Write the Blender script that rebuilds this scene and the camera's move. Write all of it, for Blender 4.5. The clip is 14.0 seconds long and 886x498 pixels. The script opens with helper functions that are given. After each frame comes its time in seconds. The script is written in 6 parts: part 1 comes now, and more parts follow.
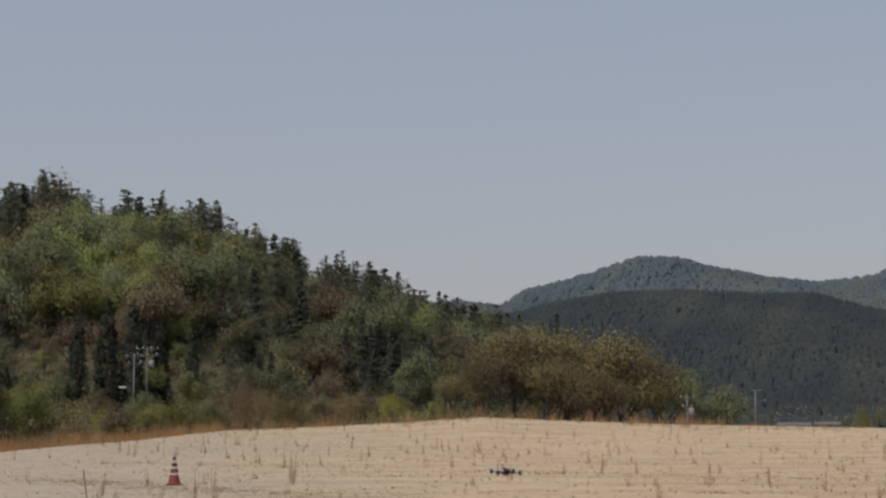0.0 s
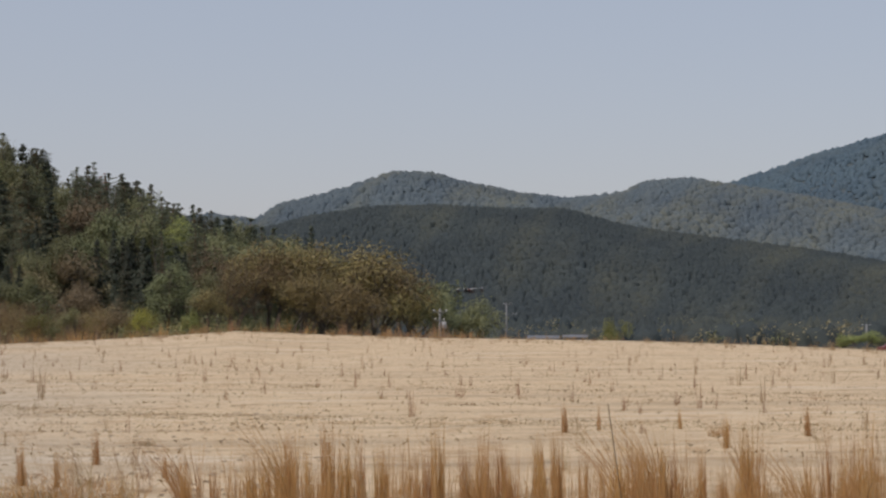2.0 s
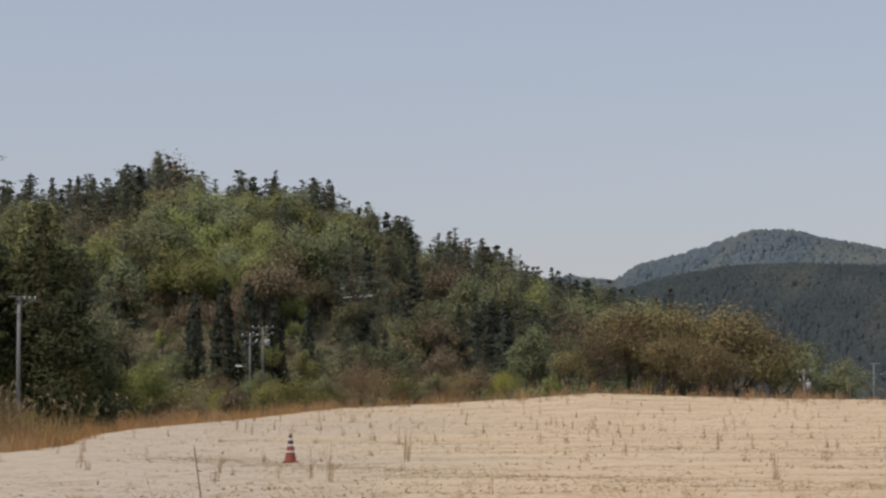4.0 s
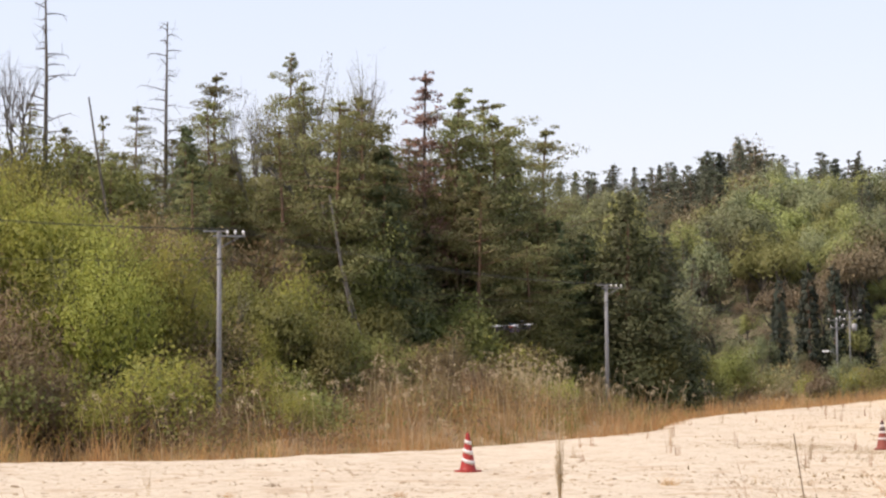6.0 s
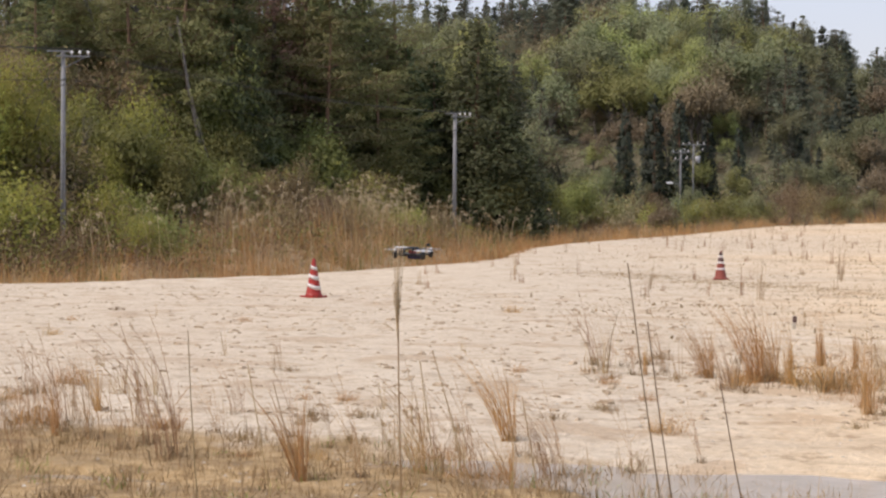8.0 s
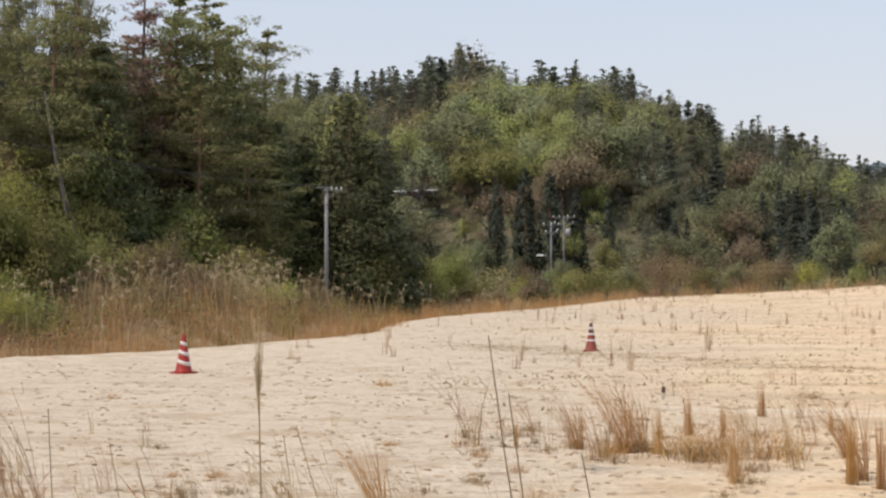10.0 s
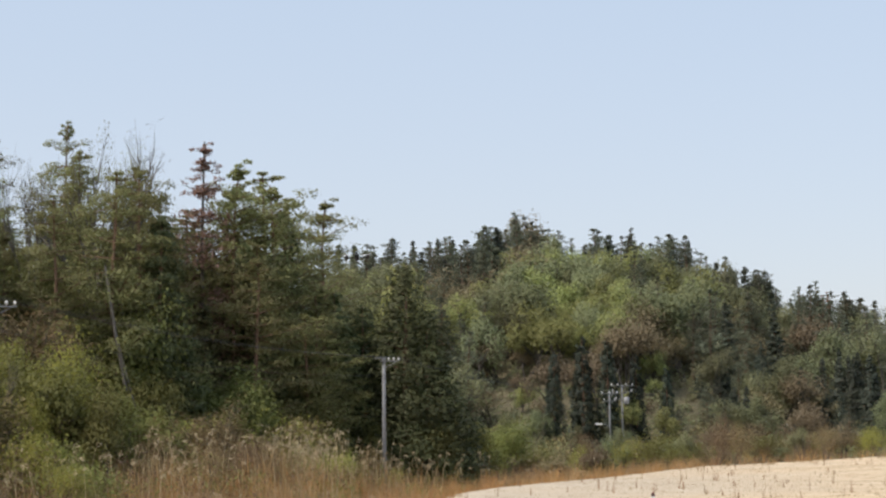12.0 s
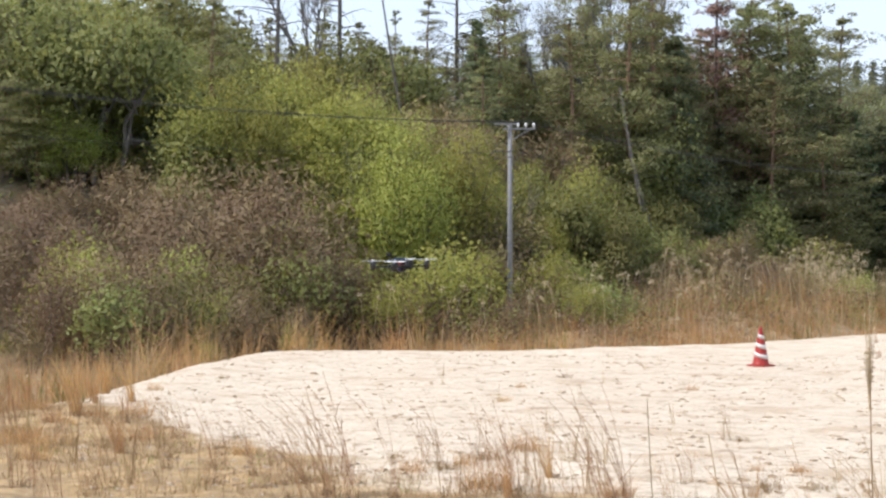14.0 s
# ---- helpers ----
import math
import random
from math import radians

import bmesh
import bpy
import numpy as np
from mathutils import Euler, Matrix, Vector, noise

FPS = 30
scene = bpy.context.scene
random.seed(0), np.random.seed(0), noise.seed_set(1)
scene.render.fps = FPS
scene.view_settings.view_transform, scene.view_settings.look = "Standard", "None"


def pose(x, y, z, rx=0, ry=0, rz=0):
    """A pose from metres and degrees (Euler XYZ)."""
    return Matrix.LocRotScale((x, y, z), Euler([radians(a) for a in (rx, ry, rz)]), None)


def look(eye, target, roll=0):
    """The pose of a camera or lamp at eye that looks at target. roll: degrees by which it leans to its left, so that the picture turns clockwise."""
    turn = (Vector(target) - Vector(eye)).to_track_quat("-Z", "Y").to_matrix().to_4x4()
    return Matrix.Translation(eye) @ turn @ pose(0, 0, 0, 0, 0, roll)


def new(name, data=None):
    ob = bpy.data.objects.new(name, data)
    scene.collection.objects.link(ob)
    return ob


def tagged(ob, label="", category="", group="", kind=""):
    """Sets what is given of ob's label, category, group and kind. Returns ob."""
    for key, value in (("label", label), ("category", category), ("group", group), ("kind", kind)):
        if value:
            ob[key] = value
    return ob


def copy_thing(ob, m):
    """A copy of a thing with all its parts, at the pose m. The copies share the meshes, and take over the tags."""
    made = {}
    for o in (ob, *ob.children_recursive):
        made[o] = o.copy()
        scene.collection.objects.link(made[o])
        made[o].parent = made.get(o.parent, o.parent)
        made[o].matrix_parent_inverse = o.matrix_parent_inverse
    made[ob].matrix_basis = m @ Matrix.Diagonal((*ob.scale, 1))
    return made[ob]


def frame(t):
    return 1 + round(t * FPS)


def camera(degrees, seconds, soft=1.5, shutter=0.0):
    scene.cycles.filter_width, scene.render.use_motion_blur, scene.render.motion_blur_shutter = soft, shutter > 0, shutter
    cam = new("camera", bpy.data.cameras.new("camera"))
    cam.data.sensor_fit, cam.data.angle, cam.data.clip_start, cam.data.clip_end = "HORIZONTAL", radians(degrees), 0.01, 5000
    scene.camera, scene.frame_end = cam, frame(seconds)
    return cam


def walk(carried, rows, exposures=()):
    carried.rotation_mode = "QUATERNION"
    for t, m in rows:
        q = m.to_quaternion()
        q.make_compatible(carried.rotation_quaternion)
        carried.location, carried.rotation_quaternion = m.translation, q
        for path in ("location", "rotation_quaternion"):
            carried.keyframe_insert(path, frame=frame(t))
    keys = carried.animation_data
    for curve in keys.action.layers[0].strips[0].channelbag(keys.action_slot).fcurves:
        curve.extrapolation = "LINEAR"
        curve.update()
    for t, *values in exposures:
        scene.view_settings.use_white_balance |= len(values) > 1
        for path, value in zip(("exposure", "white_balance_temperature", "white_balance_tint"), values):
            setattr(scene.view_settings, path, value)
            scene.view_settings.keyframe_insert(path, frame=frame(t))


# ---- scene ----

EYE = 1.73
cam = camera(27.7, 14.0, soft=2.4, shutter=0.1)
# seconds, yaw to the left, pitch up, roll
ROWS = [
    (0.0, 0.058, 5.252, -0.146), (0.5, -3.498, 2.069, -0.531), (1.0, -9.196, 3.341, -0.31), (1.5, -10.415, 3.384, -0.645),
    (2.0, -7.749, 2.527, -0.054), (4.3, 6.82, 4.636, 0.303), (4.5, 9.327, 4.557, 0.408), (5.0, 15.662, 5.104, 0.498),
    (5.5, 21.18, 4.746, 0.175), (6.0, 22.156, 4.171, 0.393), (6.5, 20.584, 2.071, 0.164), (7.0, 19.557, -0.939, -0.006),
    (7.2, 19.0, -1.654, -0.1), (9.3, 15.937, 0.722, -0.14), (9.5, 15.635, 1.069, -0.106), (10.0, 13.259, 1.017, 0.048),
    (10.5, 11.763, 2.296, -0.206), (11.0, 12.228, 3.878, 0.178), (11.5, 12.761, 5.916, 0.338), (12.0, 15.093, 6.432, 0.542),
    (12.5, 17.461, 5.58, 0.551), (13.0, 22.533, 4.165, 0.375), (13.5, 26.997, 2.033, 0.238), (14.0, 31.346, 0.774, -0.048),
]
# seconds, stops, white balance
EXPOSURES = [(0.0, -0.62, 6800, 17), (1.0, -0.38, 6750, 17.5), (2.2, -0.38, 6750, 18), (4.5, -0.2, 6800, 17), (5.2, 0.22, 6950, 19), (5.5, 0.4, 7050, 20.5), (5.9, 0.66, 7100, 21.5), (7.0, 0.72, 6650, 20.5), (7.2, 0.56, 6650, 21),
             (9.3, 0.24, 6950, 19.5), (10.5, 0.29, 6750, 15.5), (12.5, 0.31, 6650, 13.5), (13.2, 0.61, 6450, 17), (14.0, 0.83, 6280, 16)]
# the slight sideways sway of a standing person, in metres
SWAY_T, SWAY_X = [0, 4.3, 4.5, 5, 5.5, 6, 6.5, 7, 7.2, 9.3, 9.5, 10, 10.5, 11, 12, 13, 13.5, 14], [0, 0.02, 0.02, -0.01, -0.025, -0.01, -0.016, -0.026, -0.02, 0.045, 0.047, 0.043, 0.01, 0.02, 0, -0.015, -0.045, -0.05]
walk(cam, [(t, pose(float(np.interp(t, SWAY_T, SWAY_X)), 0, EYE, 90 + pitch, roll, yaw)) for t, yaw, pitch, roll in ROWS], EXPOSURES)

# ---- light ----
SUN_WAY = Vector((-0.44, -0.42, 0.80)).normalized()
sky_world = bpy.data.worlds.new("sky")
scene.world = sky_world
sky_world.use_nodes = True
wn = sky_world.node_tree
sky = wn.nodes.new("ShaderNodeTexSky")
sky.sky_type = "NISHITA"
sky.sun_disc = False
sky.sun_elevation = math.asin(SUN_WAY.z)
sky.sun_rotation = math.atan2(SUN_WAY.x, SUN_WAY.y)
sky.air_density, sky.dust_density, sky.ozone_density = 1.3, 1.2, 3.5
# spring haze: the clear sky washed out towards a pale lavender blue
haze = wn.nodes.new("ShaderNodeMix")
haze.data_type = "RGBA"
haze.inputs[0].default_value = 0.55
up = wn.nodes.new("ShaderNodeTexCoord")
split = wn.nodes.new("ShaderNodeSeparateXYZ")
tone = wn.nodes.new("ShaderNodeValToRGB")
wn.links.new(up.outputs["Generated"], split.inputs[0])
wn.links.new(split.outputs[2], tone.inputs[0])
tone.color_ramp.elements[0].position, tone.color_ramp.elements[0].color = 0.06, (0.665, 0.72, 0.82, 1)
tone.color_ramp.elements[1].position, tone.color_ramp.elements[1].color = 0.30, (0.60, 0.728, 0.87, 1)
bright = wn.nodes.new("ShaderNodeVectorMath")
bright.operation = "SCALE"
bright.inputs["Scale"].default_value = 10.0
wn.links.new(tone.outputs[0], bright.inputs[0])
wn.links.new(bright.outputs[0], haze.inputs[7])
wn.links.new(sky.outputs[0], haze.inputs[6])
wn.links.new(haze.outputs[2], wn.nodes["Background"].inputs[0])
wn.nodes["Background"].inputs[1].default_value = 0.10
sun = new("sun", bpy.data.lights.new("sun", "SUN"))
sun.data.energy, sun.data.angle, sun.data.color = 2.85, radians(1.5), (1.0, 0.94, 0.855)
sun.matrix_world = look(SUN_WAY * 200, (0, 0, 0))


# ---- materials ----
def material(name, rough=0.8):
    m = bpy.data.materials.new(name)
    m.use_nodes = True
    b = m.node_tree.nodes["Principled BSDF"]
    b.inputs["Roughness"].default_value = rough
    b.inputs["Specular IOR Level"].default_value = 0.25
    return m, m.node_tree, b


def add(nt, kind, **values):
    n = nt.nodes.new(kind)
    for key, value in values.items():
        if key == "operation":
            n.operation = value
        elif key == "blend_type":
            n.blend_type = value
        elif key == "attribute_name":
            n.attribute_name = value
        else:
            n.inputs[key].default_value = value
    return n


def noise_at(nt, scale, detail=4.0, stretch=(1, 1, 1), space="Object"):
    co = nt.nodes.new("ShaderNodeTexCoord")
    mp = add(nt, "ShaderNodeMapping", Scale=stretch)
    nt.links.new(co.outputs[space], mp.inputs["Vector"])
    n = add(nt, "ShaderNodeTexNoise", Scale=scale, Detail=detail, Roughness=0.65)
    nt.links.new(mp.outputs[0], n.inputs["Vector"])
    return n.outputs["Fac"]


def ramp(nt, fac, *stops):
    r = nt.nodes.new("ShaderNodeValToRGB")
    e = r.color_ramp.elements
    e[0].position, e[0].color = stops[0][0], (*stops[0][1], 1)
    e[1].position, e[1].color = stops[-1][0], (*stops[-1][1], 1)
    for p, c in stops[1:-1]:
        x = e.new(p)
        x.color = (*c, 1)
    nt.links.new(fac, r.inputs[0])
    return r.outputs[0]


def blend(nt, fac, a, b, how="MIX"):
    n = nt.nodes.new("ShaderNodeMix")
    n.data_type, n.blend_type = "RGBA", how
    if isinstance(fac, float):
        n.inputs[0].default_value = fac
    else:
        nt.links.new(fac, n.inputs[0])
    for i, v in ((6, a), (7, b)):
        if isinstance(v, tuple):
            n.inputs[i].default_value = (*v, 1)
        else:
            nt.links.new(v, n.inputs[i])
    return n.outputs[2]


def bump(nt, b, height, strength, distance):
    n = add(nt, "ShaderNodeBump", Strength=strength, Distance=distance)
    nt.links.new(height, n.inputs["Height"])
    nt.links.new(n.outputs[0], b.inputs["Normal"])


def leafy(name, dark, light, through_part=0.3, tint=None, rough=0.6, vary=1.0):
    """Leaves that vary one by one, tree by tree, and let some light through."""
    m, nt, b = material(name, rough)
    geo = nt.nodes.new("ShaderNodeNewGeometry")
    col = ramp(nt, geo.outputs["Random Per Island"], (0.0, dark), (1.0, light))
    ob = nt.nodes.new("ShaderNodeObjectInfo")
    hsv = nt.nodes.new("ShaderNodeHueSaturation")
    for out, lo, hi in (("Hue", 0.5 - 0.022 * vary, 0.5 + 0.022 * vary), ("Value", 1 - 0.32 * vary, 1 + 0.28 * vary)):
        mr = add(nt, "ShaderNodeMapRange")
        mr.inputs[3].default_value, mr.inputs[4].default_value = lo, hi
        nt.links.new(ob.outputs["Random"], mr.inputs[0])
        nt.links.new(mr.outputs[0], hsv.inputs[out])
    nt.links.new(col, hsv.inputs["Color"])
    col = hsv.outputs[0]
    if tint:
        at = add(nt, "ShaderNodeAttribute", attribute_name="tint")
        col = blend(nt, at.outputs["Fac"], col, tint)
    nt.links.new(col, b.inputs["Base Color"])
    tr = nt.nodes.new("ShaderNodeBsdfTranslucent")
    nt.links.new(col, tr.inputs[0])
    mix = nt.nodes.new("ShaderNodeMixShader")
    mix.inputs[0].default_value = through_part
    nt.links.new(b.outputs[0], mix.inputs[1])
    nt.links.new(tr.outputs[0], mix.inputs[2])
    nt.links.new(mix.outputs[0], nt.nodes["Material Output"].inputs[0])
    return m


def far_wood_material(name, dark, light, tint, scale):
    """Tree crowns seen from far away: each its own shade, with a leafy unevenness."""
    m, nt, b = material(name, 0.9)
    geo = nt.nodes.new("ShaderNodeNewGeometry")
    col = ramp(nt, geo.outputs["Random Per Island"], (0.0, dark), (1.0, light))
    at = add(nt, "ShaderNodeAttribute", attribute_name="tint")
    col = blend(nt, at.outputs["Fac"], col, tint)
    fine, broad = noise_at(nt, scale, 6.0), noise_at(nt, scale * 0.012, 5.0)
    col = blend(nt, 0.6, col, ramp(nt, broad, (0.35, (0.7, 0.72, 0.76)), (0.65, (1.12, 1.1, 1.04))), "MULTIPLY")
    col = blend(nt, 0.55, col, ramp(nt, fine, (0.32, (0.55, 0.55, 0.55)), (0.68, (1.0, 1.0, 1.0))), "MULTIPLY")
    nt.links.new(col, b.inputs["Base Color"])
    bump(nt, b, fine, 0.5, 0.5 / scale)
    return m


def speckled(name, a, b_col, scale=8.0, rough=0.8, relief=0.3, distance=0.01, metal=0.0, stretch=(1, 1, 1)):
    m, nt, b = material(name, rough)
    n = noise_at(nt, scale, 5.0, stretch)
    nt.links.new(ramp(nt, n, (0.3, a), (0.72, b_col)), b.inputs["Base Color"])
    b.inputs["Metallic"].default_value = metal
    if relief:
        bump(nt, b, n, relief, distance)
    return m


def ground_material():
    m, nt, b = material("sandy_ground", 0.95)
    big, mid, fine = noise_at(nt, 0.12), noise_at(nt, 1.4, 8.0), noise_at(nt, 14.0, 6.0)
    fleck, crumb, patch = noise_at(nt, 2.6, 9.0), noise_at(nt, 7.0, 6.0), noise_at(nt, 0.8, 9.0)
    sand = ramp(nt, mid, (0.28, (0.55, 0.447, 0.31)), (0.5, (0.62, 0.516, 0.368)), (0.75, (0.685, 0.588, 0.438)))
    sand = blend(nt, ramp(nt, patch, (0.54, (0, 0, 0)), (0.60, (0.75, 0.75, 0.75))), sand, (0.48, 0.355, 0.225))
    sand = blend(nt, ramp(nt, big, (0.45, (0, 0, 0)), (0.75, (0.35, 0.35, 0.35))), sand, (0.55, 0.43, 0.30))
    sand = blend(nt, ramp(nt, fleck, (0.575, (0, 0, 0)), (0.66, (0.8, 0.8, 0.8))), sand, (0.34, 0.245, 0.155))
    sand = blend(nt, ramp(nt, crumb, (0.63, (0, 0, 0)), (0.70, (0.8, 0.8, 0.8))), sand, (0.25, 0.175, 0.11))
    sand = blend(nt, ramp(nt, crumb, (0.30, (0.6, 0.6, 0.6)), (0.36, (0, 0, 0))), sand, (0.70, 0.61, 0.49))
    tan = add(nt, "ShaderNodeAttribute", attribute_name="tan")
    field = blend(nt, 1.0, sand, (1.14, 1.04, 0.905), "MULTIPLY")
    band, streak = noise_at(nt, 1.0, 8.0, (0.045, 0.34, 1.0)), noise_at(nt, 1.0, 7.0, (0.22, 1.9, 1.0))
    field = blend(nt, ramp(nt, band, (0.52, (0, 0, 0)), (0.60, (0.6, 0.6, 0.6))), field, (0.45, 0.33, 0.205))
    field = blend(nt, ramp(nt, band, (0.36, (0.7, 0.7, 0.7)), (0.44, (0, 0, 0))), field, (0.74, 0.64, 0.49))
    field = blend(nt, ramp(nt, streak, (0.56, (0, 0, 0)), (0.66, (0.55, 0.55, 0.55))), field, (0.36, 0.255, 0.155))
    pale = blend(nt, 1.0, sand, (0.955, 0.967, 1.005), "MULTIPLY")
    speck = noise_at(nt, 3.4, 8.0, (0.8, 1.1, 1.0))
    pale = blend(nt, ramp(nt, speck, (0.54, (0, 0, 0)), (0.63, (0.6, 0.6, 0.6))), pale, (0.40, 0.315, 0.22))
    grit = noise_at(nt, 10.0, 6.0)
    pale = blend(nt, ramp(nt, grit, (0.56, (0, 0, 0)), (0.64, (0.6, 0.6, 0.6))), pale, (0.36, 0.28, 0.19))
    sand = blend(nt, tan.outputs["Fac"], pale, field)
    sand = blend(nt, 1.0, sand, ramp(nt, fine, (0.32, (0.86, 0.85, 0.84)), (0.58, (1.07, 1.07, 1.07))), "MULTIPLY")
    mud = ramp(nt, crumb, (0.3, (0.25, 0.155, 0.066)), (0.5, (0.43, 0.295, 0.142)), (0.75, (0.55, 0.405, 0.225)))
    mud = blend(nt, ramp(nt, fleck, (0.55, (0, 0, 0)), (0.64, (0.7, 0.7, 0.7))), mud, (0.17, 0.11, 0.06))
    mud = blend(nt, ramp(nt, mid, (0.45, (0, 0, 0)), (0.62, (0.6, 0.6, 0.6))), mud, (0.22, 0.155, 0.085))
    wild = ramp(nt, mid, (0.3, (0.20, 0.14, 0.075)), (0.7, (0.38, 0.26, 0.14)))
    litter = ramp(nt, fine, (0.3, (0.085, 0.075, 0.045)), (0.7, (0.17, 0.145, 0.085)))
    # far ground takes on the blue-grey haze of its woods as colour
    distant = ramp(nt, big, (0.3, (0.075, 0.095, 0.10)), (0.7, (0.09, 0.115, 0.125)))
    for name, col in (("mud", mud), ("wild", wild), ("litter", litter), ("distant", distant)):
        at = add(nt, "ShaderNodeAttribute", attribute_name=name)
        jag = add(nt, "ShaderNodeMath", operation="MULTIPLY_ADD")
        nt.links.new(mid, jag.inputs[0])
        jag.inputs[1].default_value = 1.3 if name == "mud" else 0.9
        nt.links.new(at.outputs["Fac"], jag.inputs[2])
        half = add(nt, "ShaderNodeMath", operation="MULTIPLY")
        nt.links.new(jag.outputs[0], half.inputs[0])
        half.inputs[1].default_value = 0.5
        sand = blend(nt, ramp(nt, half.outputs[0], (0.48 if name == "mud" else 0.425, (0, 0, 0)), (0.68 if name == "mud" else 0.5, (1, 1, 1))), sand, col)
    nt.links.new(sand, b.inputs["Base Color"])
    mixed = add(nt, "ShaderNodeMath", operation="MULTIPLY_ADD")
    nt.links.new(fine, mixed.inputs[0])
    mixed.inputs[1].default_value = 0.35
    nt.links.new(crumb, mixed.inputs[2])
    coarse = add(nt, "ShaderNodeMath", operation="MULTIPLY_ADD")
    nt.links.new(fleck, coarse.inputs[0])
    coarse.inputs[1].default_value = 1.4
    nt.links.new(mixed.outputs[0], coarse.inputs[2])
    bump(nt, b, coarse.outputs[0], 0.8, 0.06)
    return m


M_GROUND = ground_material()
M_BARK_PINE = speckled("pine_bark", (0.10, 0.06, 0.04), (0.30, 0.19, 0.13), 6, 0.9, 0.6, 0.02, 0, (3, 3, 0.6))
M_BARK = speckled("grey_bark", (0.06, 0.052, 0.042), (0.165, 0.145, 0.12), 6, 0.9, 0.6, 0.02, 0, (3, 3, 0.6))
M_DEADWOOD = speckled("pale_dead_wood", (0.11, 0.10, 0.085), (0.22, 0.20, 0.175), 5, 0.9, 0.4, 0.02)
M_TWIG = speckled("twigs", (0.11, 0.08, 0.055), (0.23, 0.17, 0.12), 5, 0.9, 0.0)
M_PINE = leafy("pine_needles", (0.186, 0.190, 0.078), (0.292, 0.290, 0.122), 0.46)
M_PINE_DEAD = leafy("withered_needles", (0.27, 0.168, 0.118), (0.38, 0.25, 0.18), 0.35)
M_CEDAR = leafy("cedar_needles", (0.082, 0.098, 0.043), (0.140, 0.156, 0.068), 0.36)
M_SPRING = leafy("spring_leaves", (0.27, 0.285, 0.062), (0.42, 0.415, 0.105), 0.54)
M_OLIVE = leafy("olive_leaves", (0.215, 0.212, 0.085), (0.325, 0.312, 0.13), 0.5)
M_GREEN = leafy("evergreen_leaves", (0.160, 0.165, 0.050), (0.255, 0.256, 0.084), 0.46)
M_BUDS = leafy("brown_buds", (0.235, 0.190, 0.112), (0.315, 0.255, 0.150), 0.34)
M_RUSTY = leafy("rusty_buds", (0.25, 0.195, 0.088), (0.34, 0.268, 0.125), 0.34)
M_BLOSSOM = leafy("pale_blossom", (0.35, 0.36, 0.24), (0.60, 0.60, 0.42), 0.3)
M_SCRUB = leafy("dead_brushwood", (0.18, 0.128, 0.068), (0.285, 0.205, 0.112), 0.32)
M_BARE = leafy("bare_twigs", (0.16, 0.14, 0.115), (0.32, 0.285, 0.24), 0.1)
# aerial haze over the hill mixed into leaf colours, except the column cedar's
M_HAZED_PINE = leafy("hazed_pine_needles", (0.118, 0.132, 0.086), (0.168, 0.180, 0.116), 0.38)
M_HAZED_GREEN = leafy("hazed_evergreen_leaves", (0.190, 0.205, 0.108), (0.245, 0.258, 0.132), 0.42)
M_HAZED_OLIVE = leafy("hazed_olive_leaves", (0.232, 0.240, 0.124), (0.292, 0.298, 0.156), 0.44)
M_HAZED_CEDAR = leafy("hazed_cedar_needles", (0.058, 0.070, 0.052), (0.090, 0.102, 0.070), 0.25)
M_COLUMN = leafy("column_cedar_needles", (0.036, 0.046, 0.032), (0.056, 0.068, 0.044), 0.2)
M_HAZED_SPRING = leafy("hazed_spring_leaves", (0.305, 0.328, 0.118), (0.385, 0.405, 0.155), 0.48)
# aerial haze is put into these base colours as a blue-grey cast
M_FAR_DARK_HAZED = far_wood_material("far_conifer_wood", (0.047, 0.062, 0.066), (0.061, 0.077, 0.078), (0.092, 0.098, 0.074), 1.4)
M_FAR_BLUE_HAZED = far_wood_material("distant_wood", (0.100, 0.134, 0.158), (0.120, 0.154, 0.174), (0.160, 0.168, 0.132), 0.7)
M_MOUNTAIN_HAZED = far_wood_material("mountain_wood", (0.086, 0.134, 0.170), (0.100, 0.148, 0.182), (0.11, 0.145, 0.155), 0.5)
M_GRASS = leafy("dry_grass", (0.38, 0.20, 0.07), (0.62, 0.385, 0.17), 0.42, vary=0.4)
M_WEED = leafy("dead_weeds", (0.20, 0.135, 0.065), (0.40, 0.28, 0.145), 0.3, vary=0.4)
M_DARKWEED = leafy("dark_dead_weeds", (0.165, 0.112, 0.058), (0.295, 0.208, 0.115), 0.25, vary=0.4)
M_GRASS_PALE = leafy("pale_dry_grass", (0.27, 0.175, 0.085), (0.53, 0.38, 0.20), 0.35, vary=0.4)
M_GRASS_GREEN = leafy("green_grass", (0.10, 0.14, 0.03), (0.30, 0.30, 0.08), 0.35)
M_STEM = leafy("reddish_dry_stems", (0.28, 0.16, 0.08), (0.50, 0.315, 0.17), 0.3, vary=0.4)
M_PLUME = leafy("grass_plumes", (0.52, 0.41, 0.25), (0.78, 0.66, 0.45), 0.45, vary=0.4)
M_CONCRETE = speckled("concrete", (0.21, 0.215, 0.22), (0.33, 0.33, 0.33), 9, 0.85, 0.2, 0.005)
M_STEEL = speckled("galvanised_steel", (0.16, 0.165, 0.17), (0.28, 0.285, 0.29), 12, 0.55, 0.1, 0.002, 0.4)
M_CERAMIC = speckled("white_ceramic", (0.75, 0.75, 0.73), (0.85, 0.85, 0.84), 9, 0.25, 0.0)
M_WIRE = speckled("cable_sheath", (0.03, 0.03, 0.03), (0.07, 0.07, 0.07), 9, 0.6, 0.0)
M_CONE_RED = speckled("cone_plastic_red", (0.26, 0.026, 0.020), (0.36, 0.045, 0.034), 12, 0.45, 0.1, 0.002)
